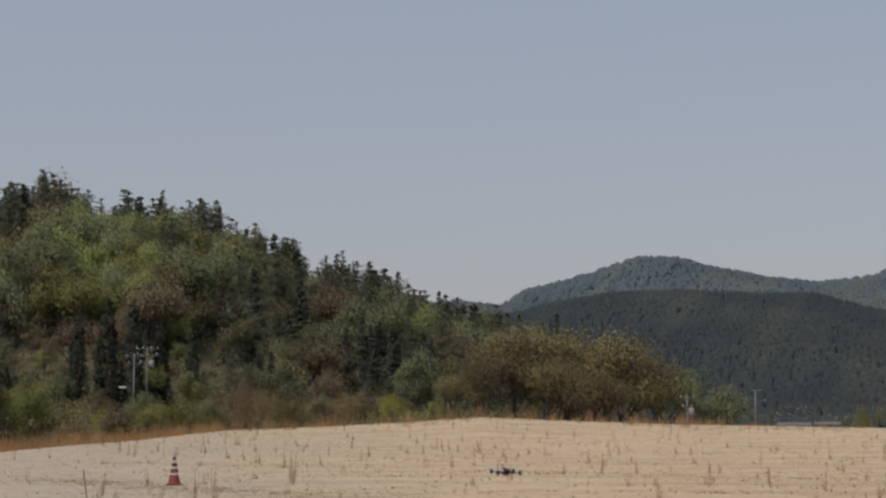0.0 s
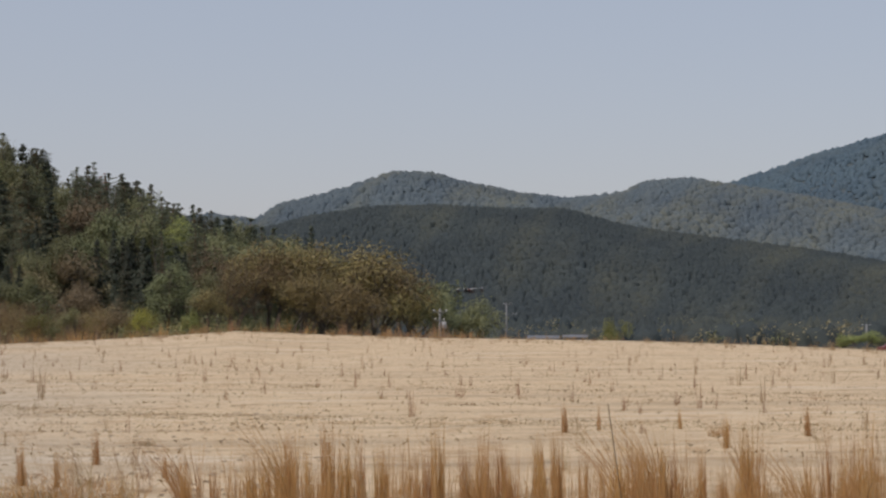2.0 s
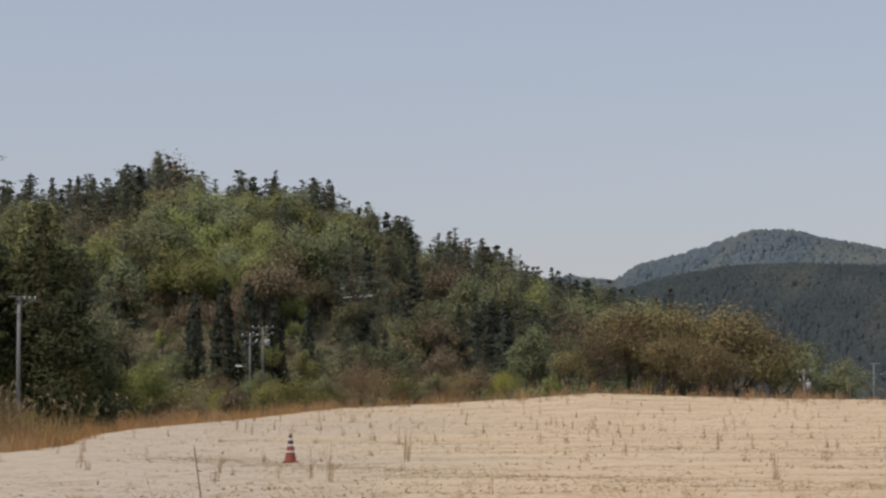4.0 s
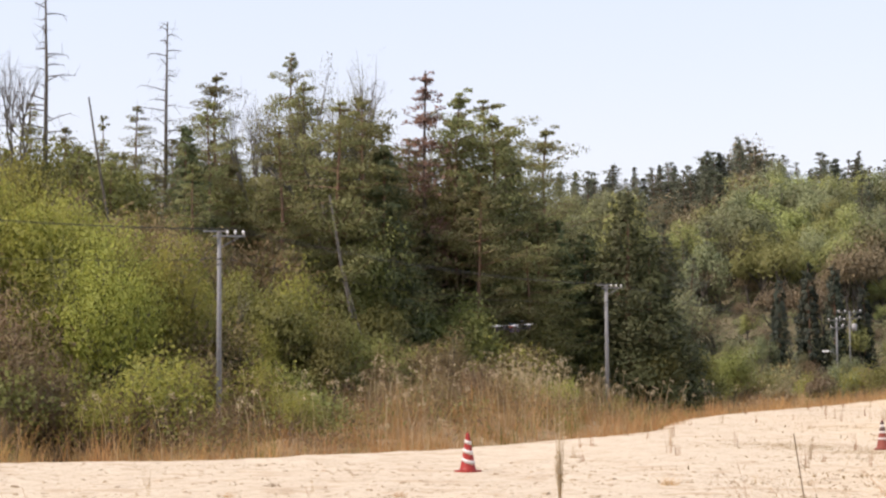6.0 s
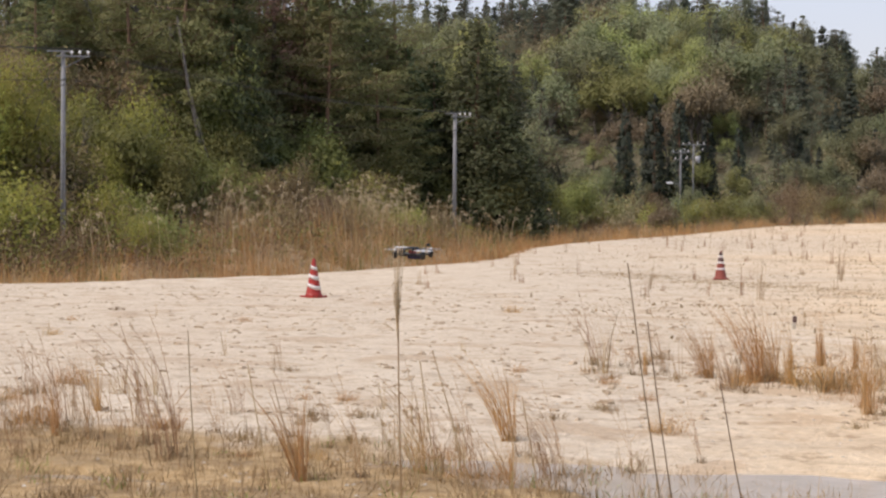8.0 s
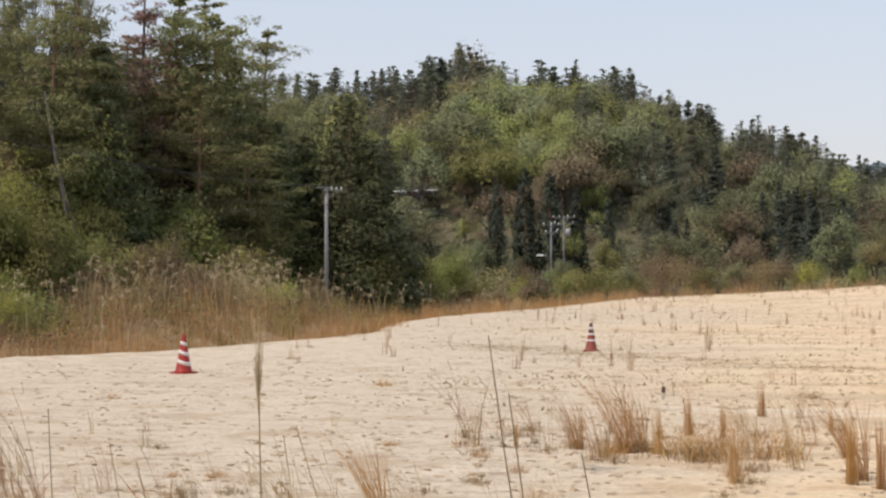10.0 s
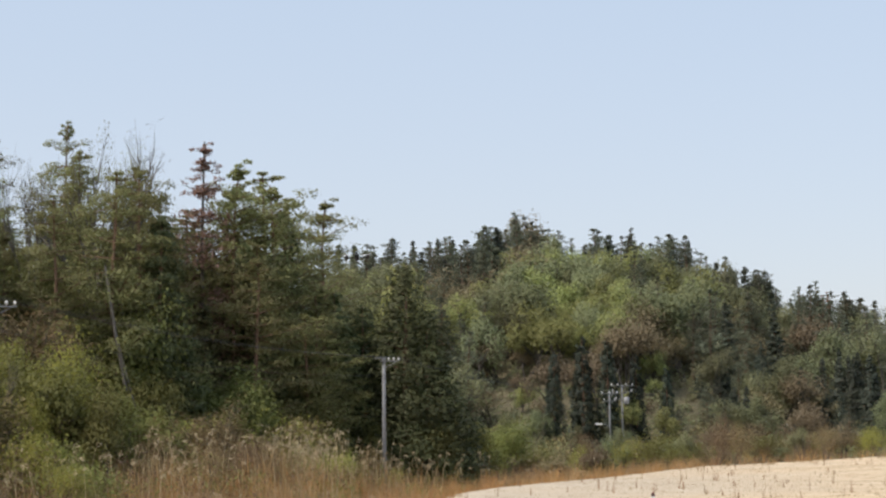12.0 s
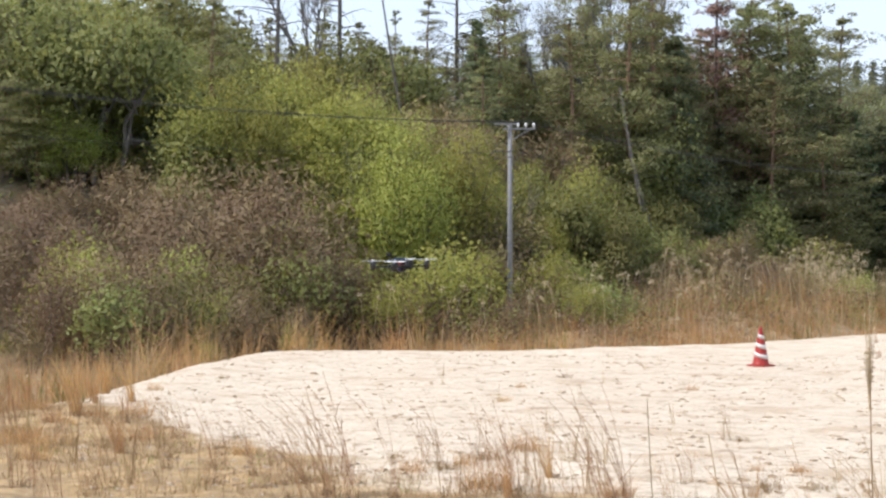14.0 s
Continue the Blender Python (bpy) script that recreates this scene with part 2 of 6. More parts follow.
M_CONE_OLD = speckled("cone_plastic_faded", (0.19, 0.045, 0.033), (0.28, 0.08, 0.055), 12, 0.55, 0.1, 0.002)
M_CONE_WHITE = speckled("reflective_white", (0.55, 0.50, 0.46), (0.74, 0.70, 0.66), 14, 0.4, 0.0)
M_CONE_DARK = speckled("grimy_dark_band", (0.06, 0.035, 0.032), (0.13, 0.065, 0.055), 14, 0.6, 0.0)
M_CARBON = speckled("carbon_fibre", (0.012, 0.012, 0.013), (0.03, 0.03, 0.032), 60, 0.4, 0.1, 0.001)
M_BATTERY = speckled("battery_wrap", (0.02, 0.02, 0.05), (0.05, 0.04, 0.07), 30, 0.5, 0.0)
M_BLUE_COVER = speckled("blue_plastic", (0.018, 0.045, 0.085), (0.028, 0.065, 0.12), 30, 0.4, 0.0)
M_MOTOR = speckled("motor_metal", (0.03, 0.03, 0.03), (0.08, 0.08, 0.08), 40, 0.35, 0.0, 0, 0.6)
M_RED_PART = speckled("red_anodised", (0.16, 0.035, 0.03), (0.22, 0.05, 0.04), 30, 0.4, 0.0)
M_PROP = speckled("propeller_plastic", (0.62, 0.63, 0.63), (0.74, 0.75, 0.75), 30, 0.3, 0.0)
M_WALL_GREY = speckled("weathered_wall", (0.30, 0.30, 0.31), (0.46, 0.46, 0.46), 2, 0.85, 0.1, 0.01)
M_ROOF_GREY = speckled("sheet_roof", (0.12, 0.13, 0.145), (0.19, 0.20, 0.215), 2, 0.6, 0.1, 0.01)
M_ROOF_RED = speckled("rust_red_roof", (0.15, 0.075, 0.062), (0.23, 0.12, 0.10), 2, 0.7, 0.1, 0.01)
M_WHITE = speckled("white_paint", (0.70, 0.70, 0.70), (0.82, 0.82, 0.81), 4, 0.5, 0.0)
M_DARKGLASS = speckled("dark_window_glass", (0.02, 0.025, 0.03), (0.05, 0.055, 0.06), 4, 0.1, 0.0)
M_CARRED = speckled("red_car_paint", (0.17, 0.05, 0.055), (0.24, 0.075, 0.075), 4, 0.35, 0.0)
M_RUBBER = speckled("black_rubber", (0.015, 0.015, 0.015), (0.035, 0.035, 0.035), 20, 0.8, 0.0)
M_CLOD = speckled("dry_soil", (0.30, 0.225, 0.145), (0.52, 0.42, 0.30), 14, 0.95, 0.4, 0.01)
M_STONE = speckled("pale_stone", (0.38, 0.33, 0.26), (0.58, 0.52, 0.43), 10, 0.9, 0.4, 0.02)


def water_material():
    m, nt, b = material("muddy_water", 0.25)
    n = noise_at(nt, 2.5)
    nt.links.new(ramp(nt, n, (0.35, (0.33, 0.26, 0.17)), (0.7, (0.42, 0.34, 0.245))), b.inputs["Base Color"])
    b.inputs["Specular IOR Level"].default_value = 0.5
    return m


M_WATER = water_material()


def blur_material():
    """A spinning propeller: mostly seen through, with a pale sheen."""
    m, nt, b = material("propeller_sweep", 0.4)
    b.inputs["Base Color"].default_value = (0.62, 0.60, 0.58, 1)
    clear = nt.nodes.new("ShaderNodeBsdfTransparent")
    mix = nt.nodes.new("ShaderNodeMixShader")
    mix.inputs[0].default_value = 0.2
    nt.links.new(clear.outputs[0], mix.inputs[1])
    nt.links.new(b.outputs[0], mix.inputs[2])
    nt.links.new(mix.outputs[0], nt.nodes["Material Output"].inputs[0])
    return m


M_SWEEP = blur_material()


# ---- the lie of the land ----
def smooth(v):
    v = np.clip(v, 0.0, 1.0)
    return v * v * (3 - 2 * v)


def polar(az, d):
    return -d * math.sin(radians(az)), d * math.cos(radians(az))


def lattice(x, y):
    """Soft lattice noise with cells one metre wide, about -1 to 1."""
    i, j = np.floor(x), np.floor(y)
    u, v = smooth(x - i), smooth(y - j)

    def corner(a, b):
        h = np.sin(a * 127.1 + b * 311.7) * 43758.5453
        return 2 * (h - np.floor(h)) - 1

    low = corner(i, j) * (1 - u) + corner(i + 1, j) * u
    high = corner(i, j + 1) * (1 - u) + corner(i + 1, j + 1) * u
    return low * (1 - v) + high * v


EDGE_Y = [0, 10, 15, 20, 26, 31, 36, 42, 48, 54, 58, 64, 72, 82, 94, 150, 220]
EDGE_X = [-12, -13.5, -15.4, -17.7, -21, -23.2, -22.4, -20, -17.6, -16.0, -15.9, -16.9, -18.5, -19.3, -19.6, -18, -16]
CREST_AZ, CREST_Z = [-40, -24.5, -20.5, -17, -14, -7, -3.5, -1.2, 1, 3.3, 6.8, 10, 20], [-0.7, -0.5, 0.08, 0.45, 0.71, 0.95, 1.25, 1.5, 1.1, 0.76, 0.34, 0.15, 0.0]
HILLS = [  # ridge distance, foot, height of its trees, then azimuths and the elevations of the tree tops
    (262, 168, 10.5, [-9, -6, -3.6, -2.1, -1.2, 0.2, 1.4, 1.8, 3.3, 4.6, 6.1, 7.2, 9.1, 10, 11.7, 12.8, 14.4, 16, 17.3, 24, 34],
     [-0.5, 0.5, 2.6, 2.9, 3.3, 3.7, 4.3, 4.3, 4.9, 5.1, 5.8, 6.4, 6.7, 6.7, 6.9, 7.2, 6.6, 6.6, 6.4, 6.2, 6.0]),
    (780, 420, 3.6, [-45, -32, -24.2, -21.4, -18.8, -16.1, -13.5, -11.6, -9.8, -7.5, -5.3, -3.5, -2.1, 4, 12],
     [0.6, 1.2, 1.86, 2.12, 2.56, 2.91, 3.25, 3.78, 3.76, 3.88, 3.79, 3.5, 3.11, 2.6, 2.2]),
    (1750, 1000, 7.0, [-40, -30, -24, -20, -16.7, -15.6, -14.3, -13.5, -11.8, -10, -8.4, -7.3, -6.1, -4.1, -2.5, -1.8, -0.4, 4, 12],
     [2.2, 2.8, 3.2, 3.9, 4.45, 4.66, 4.6, 4.29, 4.14, 4.34, 4.68, 4.96, 4.94, 4.31, 3.92, 3.45, 3.65, 3.0, 2.0]),
    (2700, 1800, 16.0, [-50, -40, -32, -27, -24.3, -22.8, -21.5, -19.3, -16.7, -13, -9, 2], [2.5, 4.4, 6.15, 6.85, 6.78, 6.63, 6.16, 5.57, 4.72, 3.55, 2.6, 2.0]),
]


PUDDLES = [(8.8, 12.0, 1.5, 0.75), (16.0, 12.75, 0.8, 0.34), (28.5, 12.3, 0.5, 0.14)]


def hill_height(i, az):
    ridge, foot, trees, azs, els = HILLS[i]
    return EYE + ridge * np.tan(np.radians(np.interp(az, azs, els))) - trees


def ground_z(x, y):
    x, y = np.asarray(x, float), np.asarray(y, float)
    r, az = np.hypot(x, y), np.degrees(np.arctan2(-x, y))
    ahead = smooth((90 - np.abs(az)) / 30)
    z = np.interp(az, CREST_AZ, CREST_Z) * smooth((r - 85) / 62) * ahead
    z = z - np.interp(az, [-40, -22, -17, -12, 20], [1.2, 1.2, 1.8, 3.2, 3.2]) * smooth((r - 152) / 22) * ahead
    z = z + 0.03 * lattice(x / 13, y / 17 + 0.4) + 0.010 * lattice((x + 0.7 * y) / 2.9 + 7.3, (y - 0.7 * x) / 3.3)
    z = z + (0.016 * lattice((x - 0.4 * y) / 0.9 + 3.1, (y + 0.4 * x) / 0.8) + 0.013 * lattice((x + 0.3 * y) / 0.45, (y - 0.3 * x) / 0.5 + 5.7)) * (r < 60)
    z = z + 1.5 * np.exp(-(((x + 29) / 5) ** 2) - ((y - 74) / 20) ** 2)
    z = z - np.interp(az, [16, 20, 22.5, 29.4, 31, 34, 36.5, 38], [0, 0.14, 0.18, 0.18, 0.17, 0.08, 0.02, 0]) * smooth((r - 36) / 7) * smooth((66 - r) / 10)
    out = np.interp(y, EDGE_Y, EDGE_X) - x
    out = np.where(y < -5, -20.0, out)
    z = z - 1.25 * smooth(out / 3.5) * smooth((175 - r) / 30)
    for paz, pd, long, deep in PUDDLES:
        px, py = polar(paz, pd)
        inside = np.exp(-(((x - px) / long) ** 2 + ((y - py) / deep) ** 2) ** 2)
        z = z - 0.10 * inside + 0.04 * lattice(x / 0.55, y / 0.34) * np.minimum(1, 3 * inside)
    near = np.interp(r, [0, 11, 13, 17, 100], [-0.12, -0.12, -0.09, 0, 0])
    z = z + near + 0.05 * np.exp(-((out + 0.8) / 0.9) ** 2) * (out < 8)
    bank = np.interp(az, [4, 10, 14, 18, 22, 26, 30, 36, 45, 60, 90], [0, 0.5, 1.2, 2.2, 4.0, 6.5, 8.5, 8, 8, 8, 5])
    z = z + bank * smooth((-x - 38) / 20) * smooth((y + 30) / 40)
    for i in range(4):
        ridge, foot = HILLS[i][0], HILLS[i][1]
        shape = smooth((r - foot) / (ridge - foot)) ** 0.85 * (1 - 0.25 * smooth((r - ridge) / ridge))
        tall = hill_height(i, az)
        cell = (ridge - foot) / 3.2
        fold = 0.15 * lattice(x / cell + i, y / cell) + 0.06 * lattice(x / cell * 2.7, y / cell * 2.7 + i)
        shape = shape * (1 + fold * 4 * shape * (1 - np.minimum(shape, 1.0)) * (i > 0))
        z = np.maximum(z, np.where(tall > 0.5, tall * shape * ahead, -9.0) * (r > foot) - 9.0 * (r <= foot))
    return z


def mud_mask(x, y):
    r, az = np.hypot(x, y), np.degrees(np.arctan2(-x, y))
    rim = np.interp(az, [-30, 0, 5.4, 12, 19.5, 26.5, 31, 34, 37, 39, 41.7, 46, 60], [11, 11.6, 12.1, 12.9, 13.6, 14.5, 15.3, 15.9, 17.3, 19, 23, 27, 30])
    return smooth((rim - r + 1.1 * lattice(x / 1.7, y / 1.5) + 0.6 * lattice(x / 0.6, y / 0.55)) / 4.2 + 0.5)


def wild_mask(x, y):
    r = np.hypot(x, y)
    out = np.interp(y, EDGE_Y, EDGE_X) - x + 0.7 * lattice(x / 2.3, y / 1.9) + 0.5 * lattice(x / 0.8, y / 0.7)
    return np.maximum(smooth((out - 0.1) / 1.2 + 0.2) * (y > 0), smooth((r - 158) / 8))


def height_at(x, y):
    return float(ground_z(x, y))


# ---- building blocks ----
class Geo:
    """Gathers points and faces for one mesh."""

    def __init__(self):
        self.v, self.f, self.t, self.w, self.n = [], [], [], [], 0

    def put(self, verts, faces, tint=0.0):
        verts, faces = np.asarray(verts, float), np.asarray(faces, int)
        self.v.append(verts)
        self.f.extend((faces + self.n).tolist())
        self.t.append(np.full(len(verts), tint))
        self.w.append(np.zeros((len(verts), 3)))
        self.n += len(verts)

    def tube(self, pts, r0, r1, sides=6, tint=0.0):
        pts = np.asarray(pts, float)
        k = len(pts)
        radii = np.linspace(r0, r1, k)
        axis = pts[-1] - pts[0]
        axis = axis / (np.linalg.norm(axis) + 1e-9)
        ref = np.array([1.0, 0, 0]) if abs(axis[0]) < 0.8 else np.array([0, 1.0, 0])
        u = np.cross(axis, ref)
        u /= np.linalg.norm(u)
        w = np.cross(axis, u)
        a = np.arange(sides) * 2 * math.pi / sides
        ring = np.cos(a)[:, None] * u + np.sin(a)[:, None] * w
        verts = (pts[:, None, :] + radii[:, None, None] * ring[None]).reshape(-1, 3)
        i = np.arange(k - 1)[:, None] * sides
        j = np.arange(sides)[None]
        j2 = (j + 1) % sides
        faces = np.stack([i + j, i + j2, i + sides + j2, i + sides + j], -1).reshape(-1, 4)
        self.put(verts, faces, tint)

    def leaves(self, centres, size, rng, middle=None, tint=0.0, slim=0.6, loose=0.7, facing=None):
        """Loose leaves that face away from the middle of their clump, more or less."""
        c = np.asarray(centres, float)
        n = len(c)
        m = c.mean(0) if middle is None else np.asarray(middle, float)
        out = c - m
        out /= np.linalg.norm(out, axis=1, keepdims=True) + 1e-9
        if facing is not None:
            out = 0.15 * out + np.asarray(facing, float)
        round_way = out + (0, 0, 0.35)
        out = out + (0, 0, 0.35) + rng.normal(0, loose, (n, 3))
        out /= np.linalg.norm(out, axis=1, keepdims=True) + 1e-9
        a = np.cross(out, rng.normal(size=(n, 3)))
        a /= np.linalg.norm(a, axis=1, keepdims=True) + 1e-9
        b = np.cross(out, a)
        s = (size * rng.uniform(0.6, 1.4, n))[:, None]
        verts = np.stack([c + a * s, c - 0.5 * a * s + slim * b * s, c - 0.5 * a * s - slim * b * s], 1).reshape(-1, 3)
        self.put(verts, np.arange(3 * n).reshape(-1, 3), tint)
        soft = round_way + 0.45 * out
        soft /= np.linalg.norm(soft, axis=1, keepdims=True) + 1e-9
        self.w[-1] = np.repeat(soft, 3, 0)

    def blades(self, roots, heights, width, rng, lean=0.25, tint=0.0):
        """Bent grass blades, each of two joined faces."""
        p = np.asarray(roots, float)
        n = len(p)
        h = np.asarray(heights, float)[:, None]
        a = rng.uniform(0, 2 * math.pi, n)
        way = np.stack([np.cos(a), np.sin(a), np.zeros(n)], 1)
        side = np.stack([-np.sin(a), np.cos(a), np.zeros(n)], 1)
        turn = rng.uniform(0, math.pi, n)[:, None]
        side = side * np.cos(turn) + way * np.sin(turn)
        bend = (np.abs(rng.normal(0, lean, n)) * heights)[:, None]
        up = np.array([0, 0, 1.0])
        mid = p + up * h * 0.55 + way * bend * 0.35
        tip = p + up * h * (1 - 0.12 * np.minimum(bend / (h + 1e-9), 1)) + way * bend
        w = (width * rng.uniform(0.7, 1.3, n))[:, None]
        verts = np.stack([p - side * w, p + side * w, mid + side * w * 0.8, mid - side * w * 0.8, tip], 1).reshape(-1, 3)
        k = np.arange(n)[:, None] * 5
        self.put(verts, np.zeros((0, 4), int), tint)
        base = self.n - len(verts)
        self.f.extend((k + base + np.array([[0, 1, 2, 3]])).tolist())
        self.f.extend((k + base + np.array([[3, 2, 4]])).tolist())

    def box(self, cx, cy, cz, sx, sy, sz, tint=0.0):
        s = np.array([[x, y, z] for x in (-1, 1) for y in (-1, 1) for z in (-1, 1)], float) / 2
        self.put(s * (sx, sy, sz) + (cx, cy, cz), [(0, 1, 3, 2), (4, 6, 7, 5), (0, 4, 5, 1), (2, 3, 7, 6), (0, 2, 6, 4), (1, 5, 7, 3)], tint)

    def lathe(self, profile, sides=24, centre=(0, 0, 0), cap=True):
        a = np.arange(sides) * 2 * math.pi / sides
        verts = np.concatenate([np.stack([r * np.cos(a), r * np.sin(a), np.full(sides, z)], 1) for r, z in profile]) + np.asarray(centre, float)
        k = len(profile)
        i, j = np.arange(k - 1)[:, None] * sides, np.arange(sides)[None]
        j2 = (j + 1) % sides
        base = self.n
        self.put(verts, np.stack([i + j, i + j2, i + sides + j2, i + sides + j], -1).reshape(-1, 4))
        if cap:
            self.f.append([base + q for q in reversed(range(sides))])
            self.f.append([base + (k - 1) * sides + q for q in range(sides)])

    def mesh(self, name, mat, smooth_shade=False, tinted=False):
        me = bpy.data.meshes.new(name)
        verts = np.concatenate(self.v) if self.v else np.zeros((0, 3))
        me.from_pydata(verts.tolist(), [], self.f)
        me.materials.append(mat)
        if tinted:
            at = me.attributes.new("tint", "FLOAT", "POINT")
            at.data.foreach_set("value", np.concatenate(self.t).astype(np.float32))
        if smooth_shade:
            me.polygons.foreach_set("use_smooth", [True] * len(me.polygons))
        me.update()
        if self.w and any(w.any() for w in self.w):  # leaves are shaded as the round of their clump
            me.polygons.foreach_set("use_smooth", [True] * len(me.polygons))
            me.normals_split_custom_set_from_vertices(np.concatenate(self.w).tolist())
        return me


def part(name, geo, mat, parent, label="", smooth_shade=False):
    ob = new(name, geo.mesh(name, mat, smooth_shade))
    ob.parent = parent
    return tagged(ob, label) if label else ob


def part_of(name, mesh, parent, label=""):
    ob = new(name, mesh)
    ob.parent = parent
    return tagged(ob, label) if label else ob


# ---- ground ----
def build_ground():
    az = np.concatenate([np.arange(-30, 50, 0.36), np.arange(50, 330, 5.0)])
    rad = np.concatenate([[1.0, 3.0, 5.0, 7.0], 9 * 1.008 ** np.arange(0, 190), 9 * 1.008 ** 189 * 1.024 ** np.arange(1, 200), [4700]])
    A, R = np.meshgrid(np.radians(az), rad)
    X, Y = -R * np.sin(A), R * np.cos(A)
    Z = ground_z(X, Y)
    na, nr = len(az), len(rad)
    verts = np.stack([X, Y, Z], -1).reshape(-1, 3)
    i, j = np.arange(nr - 1)[:, None] * na, np.arange(na)[None]
    j2 = (j + 1) % na
    faces = np.stack([i + j, i + j2, i + na + j2, i + na + j], -1).reshape(-1, 4)[:, ::-1].tolist()
    faces.append(list(range(na)))
    me = bpy.data.meshes.new("ground")
    me.from_pydata(verts.tolist(), [], faces)
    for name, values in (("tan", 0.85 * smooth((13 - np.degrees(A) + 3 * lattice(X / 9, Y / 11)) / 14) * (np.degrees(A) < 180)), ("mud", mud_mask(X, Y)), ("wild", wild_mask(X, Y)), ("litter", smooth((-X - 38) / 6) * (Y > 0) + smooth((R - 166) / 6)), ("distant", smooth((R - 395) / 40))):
        at = me.attributes.new(name, "FLOAT", "POINT")
        at.data.foreach_set("value", values.ravel().astype(np.float32))
    me.materials.append(M_GROUND)
    me.polygons.foreach_set("use_smooth", [True] * len(me.polygons))
    me.update()
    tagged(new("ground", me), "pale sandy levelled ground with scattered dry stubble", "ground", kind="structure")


build_ground()


# ---- trees ----
def spray(rng, centre, radius, count, squash=0.5):
    p = rng.normal(size=(count, 3))
    p /= np.linalg.norm(p, axis=1, keepdims=True) + 1e-9
    p *= rng.uniform(0.25, 1.0, (count, 1)) ** 0.5 * radius
    p[:, 2] *= squash
    return p + centre


def pine_meshes(seed, h=14.0, fine=1.0, sparse=1.0, dead=False, start=0.3, wide=1.0, blunt=2.3, pad=1.0):
    rng = np.random.default_rng(seed)
    wood, crown = Geo(), Geo()
    zs = np.linspace(0, 1, 7)
    drift = np.cumsum(rng.normal(0, 0.10, (7, 2)), 0)
    drift[0] = 0
    spine = np.column_stack([drift, zs * h])
    wood.tube(spine, 0.17, 0.03, 7)
    levels = int(15 * sparse) + 2
    for z in np.linspace(start, 0.985, levels):
        z += rng.normal(0, 0.012)
        base = np.array([np.interp(z, zs, spine[:, 0]), np.interp(z, zs, spine[:, 1]), z * h])
        reach = wide * (0.25 + 2.3 * min(1.0, (1 - z) * blunt)) * rng.uniform(0.65, 1.2)
        k = rng.integers(4, 7)
        a0 = rng.uniform(0, 6.28)
        for b in range(k):
            if rng.random() < 0.27:
                continue
            a = a0 + b * 6.283 / k + rng.normal(0, 0.25)
            length = reach * rng.uniform(0.4, 1.25)
            tip = base + np.array([math.cos(a) * length, math.sin(a) * length, length * rng.uniform(-0.15, 0.45)])
            wood.tube([base, tip], 0.035, 0.01, 3)
            for q in np.linspace(0.4, 1.0, 2 + int(length > 1.2) + int(length > 2)):
                c = base + (tip - base) * q + rng.normal(0, 0.12, 3)
                rr = pad * rng.uniform(0.3, 0.58) * (0.6 + 0.35 * min(length, 2)) * min(1.0, 0.42 + 4 * (1 - z))
                crown.leaves(spray(rng, c, rr, max(4, int((46 if not dead else 36) * fine)), 0.36), 0.092 * pad ** 0.3 / fine ** 0.5, rng, c - (0, 0, 0.25), slim=0.3 + 0.2 * (pad - 1), loose=0.9)
    crown.leaves(spray(rng, spine[-1] - (0, 0, 0.3), 0.13, int(18 * fine) + 4, 3.2), 0.09 / fine ** 0.5, rng, slim=0.36)
    for z in np.linspace(0.15, start, 4):
        a = rng.uniform(0, 6.28)
        b = np.array([np.interp(z, zs, spine[:, 0]), np.interp(z, zs, spine[:, 1]), z * h])
        wood.tube([b, b + (math.cos(a) * 0.9, math.sin(a) * 0.9, 0.05)], 0.03, 0.01, 4)
    return wood, crown


def cedar_meshes(seed, h=13.0, wide=2.6, fine=1.0, power=0.85):
    """A conifer with drooping boughs down to the foot, feathered with flat sprays, its outline ragged."""
    rng = np.random.default_rng(seed)
    wood, crown = Geo(), Geo()
    wood.tube([(0, 0, 0), (0.05, 0, h * 0.5), (0, 0.05, h * 0.99)], 0.2, 0.02, 6)
    p1, p2 = rng.uniform(0, 6.28, 2)
    for z in np.arange(0.05, 0.985, 0.030):
        ragged = 1 + 0.13 * math.sin(z * 21 + p1) + 0.09 * math.sin(z * 47 + p2)
        reach = wide * (1 - z) ** power * ragged + 0.12
        k = max(4, int(8 * min(1, reach / wide + 0.3)))
        a0 = rng.uniform(0, 6.28)
        for b in range(k):
            if rng.random() < 0.1:
                continue
            a = a0 + b * 6.283 / k + rng.normal(0, 0.2)
            length = reach * rng.uniform(0.62, 1.18) * (1 + 0.1 * math.sin(2 * a + p1))
            base = np.array([0, 0, z * h])
            tip = base + (math.cos(a) * length, math.sin(a) * length, -0.16 * length + rng.normal(0, 0.12))
            if rng.random() < 0.3:
                wood.tube([base, tip], 0.03, 0.01, 4)
            for q in ((0.35, 0.68, 1.0) if length > 1.0 else (0.5, 0.95)):
                c = base + (tip - base) * q - (0, 0, 0.06 * q * q * length)
                crown.leaves(spray(rng, c, 0.24 + 0.15 * length * (1.15 - 0.4 * q), max(3, int(21 * fine)), 0.5), 0.150 / fine ** 0.5, rng, c - np.array([0.5 * math.cos(a), 0.5 * math.sin(a), 0.32]), slim=0.42, loose=0.8)
    crown.leaves(spray(rng, (0, 0, h * 0.985), 0.16, int(14 * fine) + 3, 2.6), 0.09 / fine ** 0.5, rng, slim=0.4)
    return wood, crown


